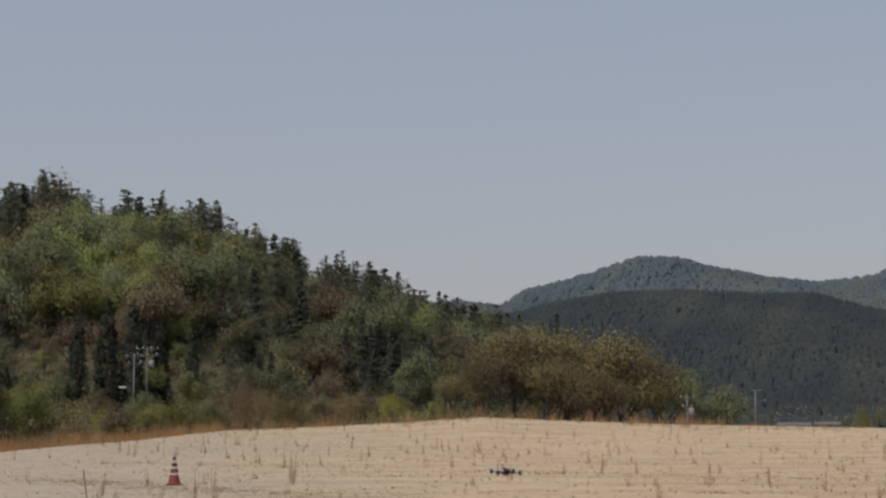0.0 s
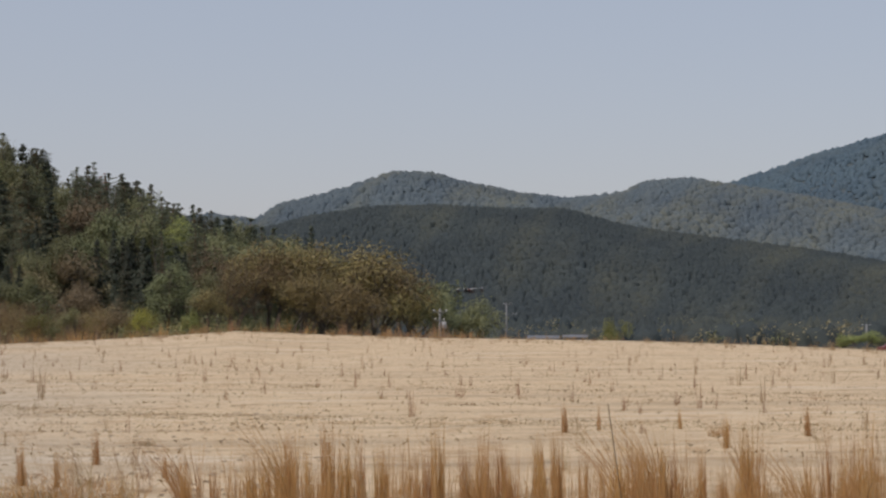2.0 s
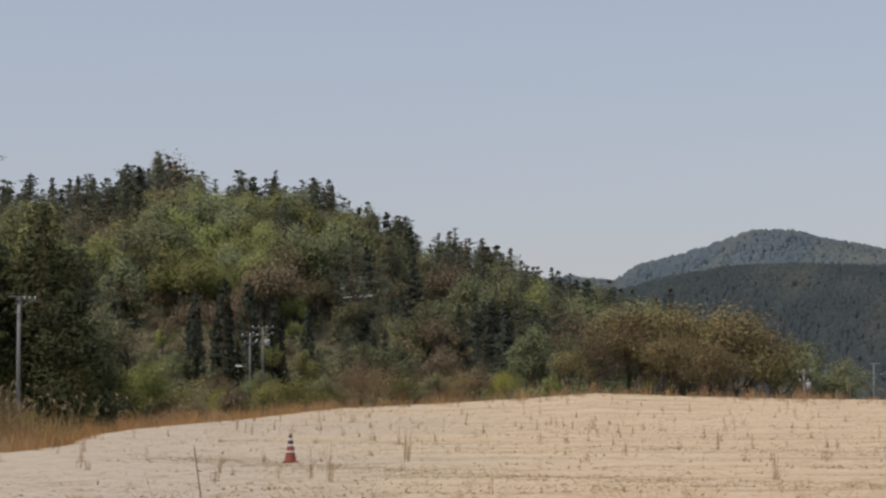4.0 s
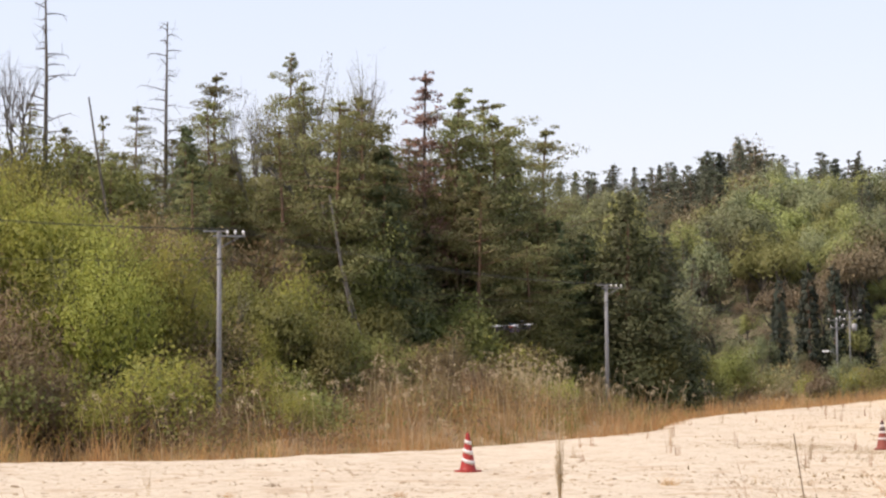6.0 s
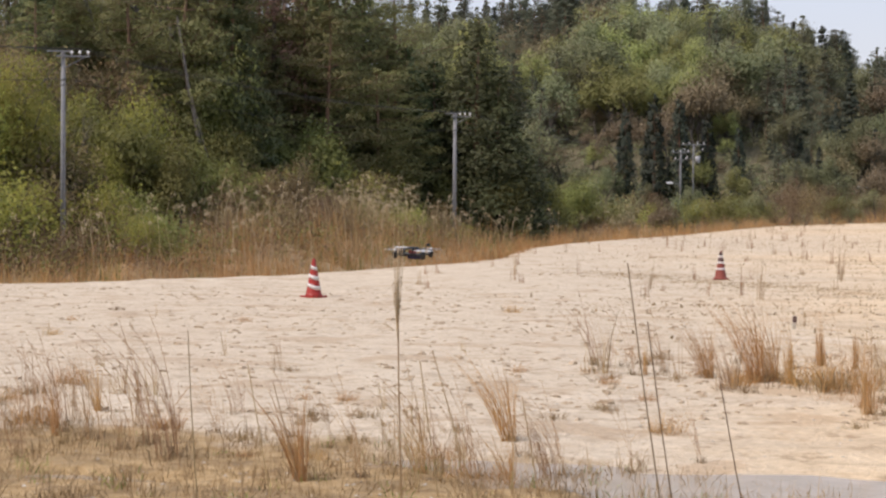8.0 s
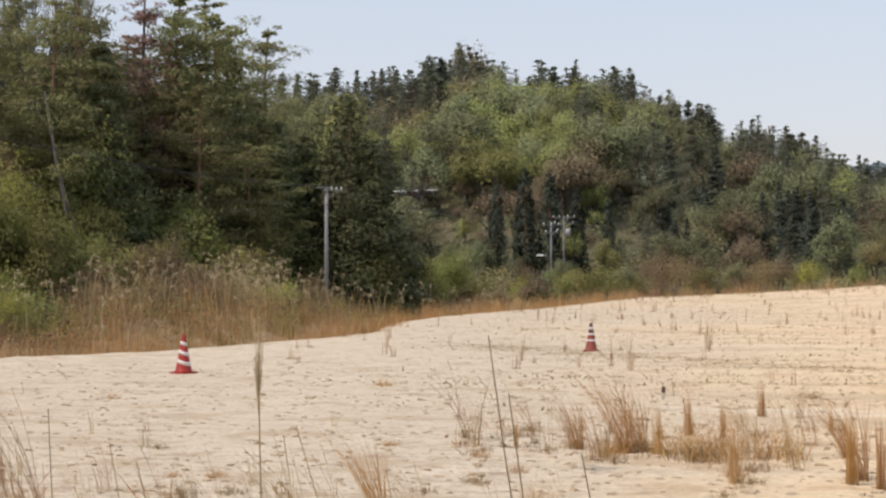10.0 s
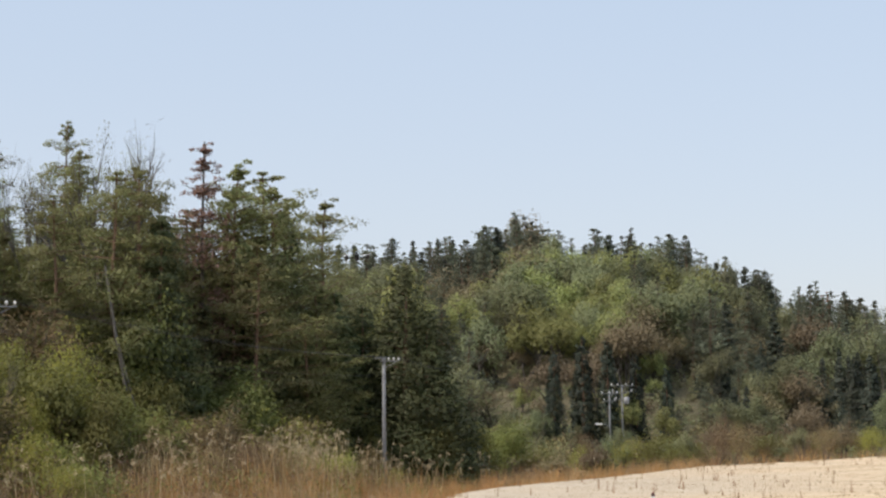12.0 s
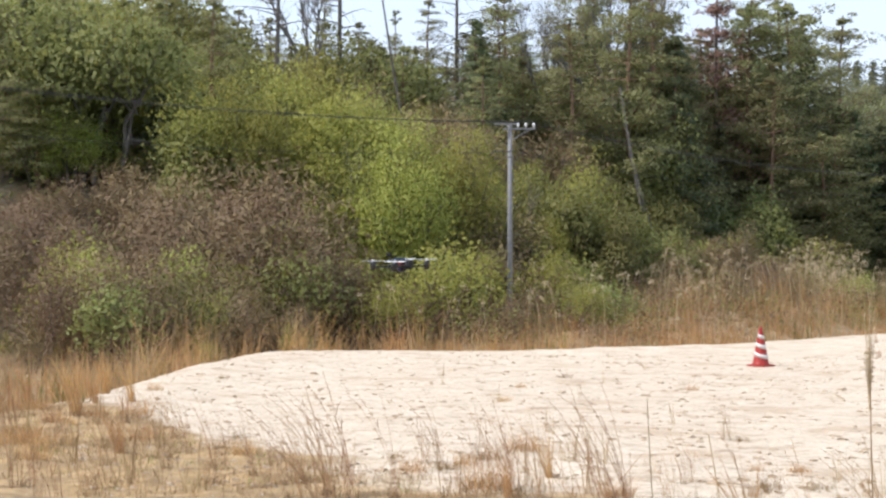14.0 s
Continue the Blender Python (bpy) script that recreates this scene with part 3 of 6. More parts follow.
def cypress_meshes(seed, h=13.0, wide=2.6, clumps=300, leaf=24, power=0.6, size=0.13):
    """A dense conifer whose upright sprays cover a full cone, with hollows and no clear tiers."""
    rng = np.random.default_rng(seed)
    wood, crown = Geo(), Geo()
    wood.tube([(0, 0, 0), (0.06, 0, h * 0.5), (0, 0.05, h * 0.985)], 0.2, 0.02, 6)
    p1, p2, p3 = rng.uniform(0, 6.28, 3)
    for i in range(clumps):
        z = 0.03 + 0.96 * (1 - (1 - (i + rng.random()) / clumps) ** 0.62)
        a = rng.uniform(0, 6.28)
        lumpy = 1 + 0.14 * math.sin(3 * a + 9 * z + p1) + 0.12 * math.sin(17 * z + 2 * a + p2) + 0.07 * math.sin(43 * z - a + p3)
        reach = wide * min(1.0, (1 - z) ** power * (0.72 + 1.6 * min(z, 0.18))) * lumpy + 0.08
        r = reach * rng.uniform(0.72, 1.06)
        c = np.array([math.cos(a) * r, math.sin(a) * r, z * h])
        if i % 6 == 0:
            wood.tube([(0, 0, z * h - 0.25 * r), c], 0.03, 0.01, 4)
        crown.leaves(spray(rng, c, 0.20 + 0.15 * reach, leaf, 1.15), size, rng, c - np.array([0.55 * math.cos(a), 0.55 * math.sin(a), 0.25]), slim=0.42, loose=0.8)
    crown.leaves(spray(rng, (0, 0, h * 0.985), 0.14, leaf, 2.6), 0.08, rng, slim=0.4)
    return wood, crown


def broad_meshes(seed, h=9.0, wide=3.0, leaf=14, size=0.15, stems=1, low=0.3, twigs=False, depth=3, airy=1.0, slim=0.6):
    """A broad-leaved tree: limbs that fork three times, with a clump of leaves round each end."""
    rng = np.random.default_rng(seed)
    wood, crown = Geo(), Geo()
    ends = []

    def fork(base, way, length, radius, depth):
        way = way / np.linalg.norm(way)
        tip = base + way * length
        mid = (base + tip) / 2 + rng.normal(0, 0.06 * length, 3)
        if depth > 1:
            wood.tube([base, mid, tip], radius, radius * 0.6, 5)
        else:
            wood.tube([base, tip], radius, radius * 0.6, 3)
        if depth == 0:
            ends.append((tip, way, length))
            return
        for _ in range(3 if depth > 1 else rng.integers(3, 5)):
            turn = rng.normal(0, 0.55, 3) * (1, 1, 0.6)
            fork(tip - way * length * rng.uniform(0, 0.35), way + turn + (0, 0, 0.12), length * rng.uniform(0.55, 0.85), radius * 0.55, depth - 1)

    for s in range(stems):
        a = rng.uniform(0, 6.28)
        tilt = rng.uniform(0.0, 0.15) if stems == 1 else rng.uniform(0.15, 0.6)
        way = np.array([math.cos(a) * tilt, math.sin(a) * tilt, 1.0])
        fork(np.array([math.cos(a), math.sin(a), 0]) * (0.0 if stems == 1 else 0.2), way, h * (low if stems == 1 else low * 0.8), 0.022 * h / stems ** 0.5, depth)
    pts = np.array([e[0] for e in ends])
    cx, cy = pts[:, 0].mean(), pts[:, 1].mean()
    sx = wide / (np.percentile(np.hypot(pts[:, 0] - cx, pts[:, 1] - cy), 90) + 1e-6)
    sz = h * 0.95 / pts[:, 2].max()
    for e, way, length in ends:
        if twigs:
            for _ in range(3):
                q = e + (way + rng.normal(0, 0.5, 3)) * 0.5 * length
                wood.tube([e, q], 0.012, 0.005, 3)
        if leaf:
            crown.leaves(spray(rng, e, (0.5 * length + 0.25) * airy, leaf, 1.0), size, rng, e - (0, 0, 0.2), loose=1.1, slim=slim)
    for g in (wood, crown):
        g.v = [np.column_stack([v[:, 0] * sx, v[:, 1] * sx, v[:, 2] * sz]) for v in g.v]
    return wood, crown


def tree_mold(kind, category, label, meshes, wood_mat, leaf_mat, size):
    """A tree with its trunk and crown, kept as the mold for copies; size is its height."""
    root = new(kind)
    wood, crown = meshes
    part("trunk", wood, wood_mat, root, "", True)
    if crown.n:
        part("crown", crown, leaf_mat, root)
    tagged(root, label, category)
    return root, size


MOLDS = {}


def molds(key, kind, label, maker, wood_mat, leaf_mat, size, seeds, category="tree"):
    MOLDS[key] = [(kind, category, label, maker, s, wood_mat, leaf_mat, size) for s in seeds]


FIRST = {}
place_rng = np.random.default_rng(11)


def plant(key, az, d, top_el=None, height=None, variant=None, wide=1.0, group="", turn=None, lean=0.0, sink=0.1):
    """A tree of that kind at azimuth and distance, whose top reaches the elevation or height given."""
    x, y = polar(az, d)
    z = height_at(x, y) - sink
    options = MOLDS[key]
    i = int(place_rng.integers(len(options))) if variant is None else variant % len(options)
    kind, category, label, maker, seed, wood_mat, leaf_mat, size = options[i]
    turn = place_rng.uniform(0, 360) if turn is None else turn
    tall = height or max(1.0, EYE + d * math.tan(radians(top_el)) - z)
    s = tall / size
    m = pose(x, y, z, 0, lean, turn)
    if (key, i) in FIRST:
        made = copy_thing(FIRST[key, i], m)
    else:
        made, _ = tree_mold(kind, category, label, maker(seed), wood_mat, leaf_mat, size)
        FIRST[key, i] = made
        made.matrix_basis = m
    made.scale = (s * wide, s * wide, s)
    if group:
        tagged(made, group=group)
    return made


molds("pine", "pine_tree", "tall red pine with layered dark green needle pads", lambda s: pine_meshes(s, 14, 1.3, 1.1, False, 0.18, 1.3, 2.0, 1.3), M_BARK_PINE, M_PINE, 14, (1, 2, 3))
molds("full_pine", "pine_tree", "dense olive-green pine with spreading tufted branches", lambda s: pine_meshes(s, 13, 1.45, 1.3, False, 0.10, 1.25, 2.2, 1.45), M_BARK_PINE, M_PINE, 13, (48, 49, 50))
molds("top_pine", "pine_tree", "red pine with a bare trunk and an umbrella of needle pads", lambda s: pine_meshes(s, 14, 1.4, 0.8, False, 0.5, 1.6, 2.3, 1.3), M_BARK_PINE, M_PINE, 14, (51, 52))
molds("thin_pine", "pine_tree", "slim sparse pine with thin tufts of needles", lambda s: pine_meshes(s, 15, 0.5, 0.8, False, 0.5, 0.8), M_BARK_PINE, M_PINE, 15, (4, 5))
molds("dead_pine", "pine_tree", "withered pine with reddish brown needles", lambda s: pine_meshes(s, 14, 0.8, 1.7, True, 0.3, 1.0, 1.3), M_BARK, M_PINE_DEAD, 14, (6, 7))
molds("cedar", "cedar_tree", "dense dark green conical cedar on the wooded slope", lambda s: cedar_meshes(s, 13, 3.0, 1.7, 0.8), M_BARK_PINE, M_CEDAR, 13, (8, 9))
molds("column_cedar", "cedar_tree", "slender column-shaped dark cedar", lambda s: cypress_meshes(s, 14, 1.4, 260, 26, 0.6, 0.19), M_BARK_PINE, M_COLUMN, 14, (10, 12))
molds("cypress", "cypress_tree", "broad dense dark green cypress beside the road", lambda s: cypress_meshes(s, 13, 3.3, 460, 32, 0.92, 0.12), M_BARK_PINE, M_CEDAR, 13, (61, 62))
molds("spring", "spring_tree", "young tree in bright yellow-green spring leaf", lambda s: broad_meshes(s, 8, 2.4, 150, 0.052, 3, 0.26, False, 3, 1.6), M_BARK, M_SPRING, 8, (13, 14, 15))
molds("olive", "olive_leaved_tree", "tall open tree with olive green new leaves", lambda s: broad_meshes(s, 14, 2.6, 70, 0.062, 1, 0.36, True, 3, 0.85), M_DEADWOOD, M_OLIVE, 14, (16, 17))
molds("green", "evergreen_tree", "bushy tree with mid green leaves", lambda s: broad_meshes(s, 8, 2.6, 105, 0.072, 3, 0.26, False, 3, 1.5), M_BARK, M_GREEN, 8, (18, 19))
molds("bare", "bare_tree", "leafless grey tree with fine branches", lambda s: broad_meshes(s, 13, 3.2, 3, 0.32, 1, 0.30, True, 4, 1.4, 0.03), M_DEADWOOD, M_BARE, 13, (21, 22))
molds("rusty", "budding_tree", "spreading tree with rusty brown budding twigs", lambda s: broad_meshes(s, 9, 4.0, 44, 0.15, 3, 0.36, True, 3, 1.3, 0.2), M_BARK, M_RUSTY, 9, (25, 26, 27))
molds("shrub", "shrub", "green leafy shrub at the foot of the slope", lambda s: broad_meshes(s, 3, 1.5, 32, 0.065, 4, 0.4, False, 2, 1.3), M_TWIG, M_GREEN, 3, (28, 29), "shrub")
molds("spring_shrub", "shrub", "yellow-green leafing shrub on the slope", lambda s: broad_meshes(s, 3.2, 1.2, 34, 0.06, 4, 0.4, False, 2, 1.2), M_TWIG, M_SPRING, 3.2, (30, 31), "shrub")
molds("dead_shrub", "shrub", "tangled grey-brown leafless brushwood", lambda s: broad_meshes(s, 2.6, 1.6, 34, 0.09, 5, 0.4, False, 2, 1.5, 0.12), M_TWIG, M_SCRUB, 2.6, (32, 33), "shrub")
# lighter trees for the hill further off, most with haze in their leaf colours
molds("hill_pine", "pine_tree", "dark green pine on the wooded hill", lambda s: pine_meshes(s, 12, 0.5, 1.0, False, 0.12, 1.15, 1.6, 1.3), M_BARK_PINE, M_HAZED_PINE, 12, (81, 82, 83, 84))
molds("hill_thin_pine", "pine_tree", "slim sparse pine on the hill ridge", lambda s: pine_meshes(s, 12, 0.35, 0.7, False, 0.45, 0.9, 1.9, 1.4), M_BARK_PINE, M_HAZED_PINE, 12, (85, 86))
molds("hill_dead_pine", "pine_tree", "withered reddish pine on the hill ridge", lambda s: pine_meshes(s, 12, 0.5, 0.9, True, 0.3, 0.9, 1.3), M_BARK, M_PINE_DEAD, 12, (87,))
molds("hill_cedar", "cedar_tree", "dark conical cedar on the wooded hill", lambda s: cedar_meshes(s, 11, 2.3, 0.42, 0.95), M_BARK_PINE, M_HAZED_CEDAR, 11, (88, 89))
molds("hill_spring", "spring_tree", "rounded tree in pale yellow-green leaf on the hill", lambda s: broad_meshes(s, 8, 2.6, 44, 0.115, 2, 0.3, False, 3, 1.5), M_BARK, M_HAZED_SPRING, 8, (90, 91))
molds("hill_olive", "olive_leaved_tree", "tree with olive green new leaves on the hill", lambda s: broad_meshes(s, 9, 2.4, 44, 0.115, 2, 0.3, False, 3, 1.5), M_BARK, M_HAZED_OLIVE, 9, (92, 93))
molds("hill_green", "evergreen_tree", "bushy green tree on the wooded hill", lambda s: broad_meshes(s, 8, 2.5, 44, 0.115, 2, 0.3, False, 3, 1.5), M_BARK, M_HAZED_GREEN, 8, (94, 95))
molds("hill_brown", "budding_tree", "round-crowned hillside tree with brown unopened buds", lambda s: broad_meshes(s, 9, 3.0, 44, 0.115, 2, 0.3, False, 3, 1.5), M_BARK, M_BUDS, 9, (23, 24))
molds("blossom", "blossom_tree", "small tree in pale blossom", lambda s: broad_meshes(s, 6, 2.2, 30, 0.2), M_BARK, M_BLOSSOM, 6, (34,))


def snag_mold(seed, h):
    rng = np.random.default_rng(seed)
    wood, crown = Geo(), Geo()
    spine = np.array([(0, 0, 0), (0.1, 0.05, h * 0.35), (0.02, 0.12, h * 0.7), (0.15, 0.1, h)])
    wood.tube(spine, 0.17, 0.03, 7)
    for z in np.linspace(0.4, 0.985, 34):
        a, length = rng.uniform(0, 6.28), rng.uniform(0.5, 1.7) * (1.25 - z)  * 2
        b = np.array([0.1, 0.1, z * h])
        t = b + (math.cos(a) * length, math.sin(a) * length, 0.12 * length)
        wood.tube([b, (b + t) / 2 + (0, 0, 0.05), t], 0.035, 0.01, 4)
        for q in (0.5, 0.75, 0.95):
            c = b + (t - b) * q
            wood.tube([c, c + rng.normal(0, 0.3, 3)], 0.012, 0.005, 3)
    return wood, crown


molds("snag", "dead_tree", "bare dead trunk with a few thin branches", lambda s: snag_mold(s, 15), M_BARK, M_BUDS, 15, (41, 42), "dead tree")

NEAR = [  # the stand beside the road: kind, azimuth, distance, elevation of the top, width
    ("snag", 34.6, 96, 12.6, 1), ("snag", 36.6, 92, 12.0, 1), ("bare", 35.7, 95, 10.5, 0.8), ("snag", 31.0, 104, 11.3, 1),
    ("top_pine", 29.3, 108, 9.7, 0.9), ("pine", 35.2, 104, 8.6, 0.9), ("pine", 31.9, 106, 8.6, 1.1), ("thin_pine", 32.9, 102, 8.2, 1), ("thin_pine", 30.3, 104, 8.0, 1),
    ("bare", 28.1, 106, 9.5, 0.5), ("top_pine", 27.1, 110, 10.3, 0.7), ("bare", 25.3, 116, 10.2, 0.7), ("olive", 26.1, 106, 9.6, 1.2), ("olive", 25.85, 108, 10.1, 0.8), ("olive", 25.0, 110, 9.8, 0.7), ("cedar", 21.4, 126, 6.6, 1.2), ("cedar", 22.6, 124, 6.7, 1.2), ("cedar", 20.4, 128, 6.0, 1.2), ("cedar", 23.6, 122, 6.9, 1.2), ("full_pine", 21.0, 120, 8.8, 1.2), ("full_pine", 20.2, 124, 8.0, 1.2), ("full_pine", 22.0, 118, 8.4, 1.2), ("olive", 25.4, 103, 8.8, 1.1), ("olive", 27.5, 101, 8.0, 1.1), ("full_pine", 26.7, 108, 9.4, 0.8), ("full_pine", 24.7, 106, 8.8, 0.8), ("olive", 24.9, 108, 8.9, 0.9),
    ("pine", 24.0, 110, 8.0, 1.0), ("dead_pine", 22.5, 114, 9.8, 0.9), ("pine", 21.5, 116, 9.1, 0.85), ("pine", 20.7, 118, 8.5, 0.9), ("pine", 23.3, 116, 7.6, 1.1),
    ("full_pine", 21.1, 110, 6.6, 1.0), ("cedar", 30.3, 100, 8.0, 1.1), ("full_pine", 29.7, 102, 8.8, 0.8), ("full_pine", 30.8, 104, 7.6, 0.9), ("cedar", 24.0, 104, 7.4, 1.0), ("pine", 20.2, 122, 7.5, 1.0), ("top_pine", 18.75, 128, 8.0, 1.0), ("cedar", 19.9, 120, 6.8, 0.9), ("cedar", 18.9, 122, 5.0, 0.9),
    ("cedar", 18.0, 126, 4.4, 0.9), ("cypress", 16.25, 120, 6.05, 1.45), ("spring", 40.0, 88, 7.0, 0.9), ("spring", 41.0, 90, 6.6, 0.8), ("spring", 39.2, 90, 6.8, 0.8), ("olive", 40.6, 92, 8.0, 0.8), ("cypress", 16.6, 122, 4.6, 1.3), ("cypress", 15.9, 121, 4.4, 1.2), ("cypress", 15.4, 126, 3.4, 1.0), ("cedar", 14.7, 130, 2.2, 1.0), ("hill_spring", 17.0, 150, 5.3, 0.6), ("cypress", 17.6, 122, 4.7, 1.3), ("cypress", 18.5, 120, 5.2, 1.2), ("cypress", 15.6, 119, 4.2, 1.4),
    ("pine", 34.1, 106, 7.9, 1.1), ("pine", 36.9, 104, 8.0, 1.1), ("pine", 38.3, 98, 8.4, 1.1), ("pine", 39.8, 92, 8.8, 1.2), ("pine", 41.4, 88, 9.2, 1.2), ("pine", 43.0, 84, 9.3, 1.2), ("cedar", 44.4, 78, 8.5, 1.2),
    ("green", 43.7, 70, 5.8, 1.2), ("green", 41.9, 72, 5.2, 1.0), ("cedar", 40.3, 74, 5.7, 0.8), ("green", 45.3, 66, 4.4, 1.2), ("green", 40.6, 69, 4.0, 1.0),
    ("spring", 35.3, 78, 6.5, 0.95), ("spring", 36.4, 80, 6.0, 0.9), ("spring", 34.2, 79, 5.2, 0.9), ("spring", 37.4, 78, 4.8, 0.8), ("spring", 38.4, 76, 5.0, 0.8), ("spring", 33.0, 77, 3.9, 1.0),
    ("spring", 31.3, 76, 3.9, 1.0), ("spring", 30.4, 78, 3.4, 1.0), ("spring", 32.1, 75, 3.0, 1.0), ("spring", 28.0, 84, 3.3, 1.0), ("spring", 27.2, 88, 2.4, 1.0), ("green", 29.2, 82, 3.0, 1.0), ("spring", 35.0, 72, 3.2, 1.0),
    ("rusty", 32.3, 90, 5.4, 0.9), ("rusty", 30.9, 92, 5.2, 0.9), ("rusty", 29.8, 94, 4.8, 0.9), ("rusty", 33.6, 88, 5.6, 0.9), ("rusty", 28.6, 96, 4.6, 0.8), ("rusty", 34.6, 86, 5.6, 0.8),
    ("green", 26.2, 98, 3.4, 1.1), ("green", 24.6, 100, 2.6, 1.1), ("green", 25.2, 104, 4.2, 1.0), ("cedar", 23.6, 108, 5.4, 0.9), ("cedar", 22.6, 110, 4.6, 0.8), ("pine", 25.6, 102, 5.4, 1.0), ("green", 22.8, 104, 2.2, 1.1),
    ("green", 21.2, 108, 2.3, 1.1), ("cedar", 21.0, 114, 5.2, 0.9), ("green", 19.6, 112, 1.6, 1.2), ("green", 17.8, 116, 1.2, 1.2), ("pine", 27.6, 104, 6.4, 1.0), ("olive", 28.7, 102, 6.8, 0.8),
    ("pine", 28.8, 112, 7.6, 1.2), ("pine", 30.1, 114, 7.4, 1.2), ("pine", 31.2, 112, 7.0, 1.2), ("pine", 32.4, 112, 7.2, 1.2), ("pine", 33.6, 110, 7.3, 1.2), ("pine", 35.9, 110, 7.2, 1.2), ("pine", 37.6, 106, 7.4, 1.2), ("pine", 26.4, 116, 7.4, 1.2),
    ("green", 28.0, 110, 5.6, 1.2), ("green", 30.6, 108, 6.0, 1.1), ("green", 33.0, 106, 6.2, 1.1), ("green", 36.2, 100, 6.4, 1.1), ("green", 38.8, 88, 6.6, 1.2), ("pine", 40.6, 84, 7.0, 1.2), ("cedar", 42.4, 80, 7.4, 1.0),
    ("cedar", 24.4, 116, 6.2, 1.0), ("cedar", 25.4, 114, 4.2, 1.0), ("cedar", 21.8, 118, 6.2, 0.9), ("cedar", 20.6, 116, 4.0, 1.0), ("cedar", 17.3, 128, 3.6, 1.0), ("cedar", 19.3, 116, 3.4, 1.0), ("cedar", 26.6, 106, 4.6, 0.9), ("cedar", 23.0, 106, 3.2, 0.9),
    ("olive", 22.9, 118, 7.0, 1.0), ("pine", 19.2, 126, 5.6, 1.0), ("olive", 27.2, 100, 5.0, 0.9), ("green", 38.0, 72, 4.2, 1.1), ("green", 39.3, 71, 4.4, 1.1), ("green", 40.0, 68, 3.4, 1.2), ("green", 41.2, 67, 3.6, 1.2), ("green", 42.6, 67, 4.4, 1.2), ("green", 43.9, 65, 3.8, 1.2), ("green", 45.0, 64, 4.6, 1.2), ("pine", 44.0, 74, 7.4, 1.2), ("pine", 45.4, 72, 7.8, 1.2), ("pine", 42.0, 76, 6.6, 1.2), ("green", 37.0, 74, 3.4, 1.1),
    ("olive", 33.9, 92, 6.6, 0.9), ("olive", 30.2, 98, 6.2, 0.9), ("olive", 36.6, 88, 6.8, 0.9), ("green", 16.2, 118, 0.9, 1.2), ("green", 14.4, 126, 1.0, 1.3), ("green", 13.2, 140, 0.8, 1.3),
]
for kind, az, d, el, wide in NEAR:
    if kind == "green" and az > 36.5 and d < 75:
        d += 11  # above the dead brushwood
    if kind == "pine" and 19 < az < 29.5 or kind == "olive" and 23.5 < az < 28.8 and el < 9.0:
        kind = "full_pine"
    plant(kind, az, d, el, wide=wide, group="roadside stand")
rng = np.random.default_rng(4)
for i in range(60):  # behind them, up the slope
    az = rng.uniform(25, 47)
    near = max(46 / math.sin(radians(az)), 70)
    d = rng.uniform(near + 2, near + 34)
    el_cap = 7.2 if az < 37 else 8.6
    x, y = polar(az, d)
    cap = EYE + d * math.tan(radians(el_cap)) - height_at(x, y)
    plant((("pine", "full_pine", "green", "olive", "full_pine") if az < 36 else ("pine", "green", "spring", "olive", "green"))[rng.integers(5)], az, d, height=min(cap, rng.uniform(7, 12)), wide=1.25, group="roadside stand")
for i in range(30):  # bright young growth in front of it
    az = rng.uniform(27.5, 38)
    d = rng.uniform(70, 84) if az > 31 else rng.uniform(76, 92)
    top = float(np.interp(az, [27, 29, 31, 33, 35, 37, 38.5], [2.2, 3.2, 4.4, 5.0, 6.3, 5.6, 4.6])) * rng.uniform(0.3, 1.08)
    plant(("spring", "rusty", "spring", "spring", "spring", "olive")[rng.integers(6)], az, d, top, wide=rng.uniform(0.6, 1.0), group="roadside stand")
for i in range(44):  # on the face of the slope
    az = rng.uniform(38.4, 47)
    d = rng.uniform(73, 90)
    top = (d - 62) / 29 * 5.6 + rng.uniform(1.8, 3.2)
    plant(("green", "green", "olive", "spring", "cedar", "spring")[rng.integers(6)], az, d, top, wide=1.2, group="roadside stand")
for i in range(44):
    az = rng.uniform(17.5, 29.5)
    d = rng.uniform(112, 128)
    top = float(np.interp(az, [17, 19, 21, 24, 27, 30], [3.5, 5.4, 7.2, 8.0, 8.4, 8.0])) * rng.uniform(0.72, 1.0)
    plant(("full_pine", "pine", "cedar", "olive", "full_pine", "cedar")[rng.integers(6)], az, d, top, wide=1.2, group="roadside stand")
for i in range(34):  # green understorey before the tall pines
    az = rng.uniform(18.5, 28.5)
    plant(("green", "olive", "green", "rusty", "shrub", "spring_shrub")[rng.integers(6)], az, rng.uniform(34, 39) / math.sin(radians(az)), height=rng.uniform(2.6, 5.2), wide=1.15, group="roadside stand")
# brushwood along the foot of the slope
rng = np.random.default_rng(5)
for i in range(120):
    y = rng.uniform(40, 128)
    x = -rng.uniform(36.5, 44)
    az, d = math.degrees(math.atan2(-x, y)), math.hypot(x, y)
    if az > 44:
        continue
    kinds = ("dead_shrub", "dead_shrub", "dead_shrub", "shrub", "spring_shrub") if az > 34 else ("dead_shrub", "shrub", "shrub", "spring_shrub")
    plant(kinds[rng.integers(len(kinds))], az, d, height=rng.uniform(1.6, 3.6), group="roadside brushwood")
for az, d, h in ((43.2, 58, 3.6), (41.9, 56, 3.4), (37.9, 60, 3.2), (38.5, 62, 2.4), (33.0, 62, 2.6)):
    plant("spring_shrub", az, d, height=h, group="roadside brushwood")
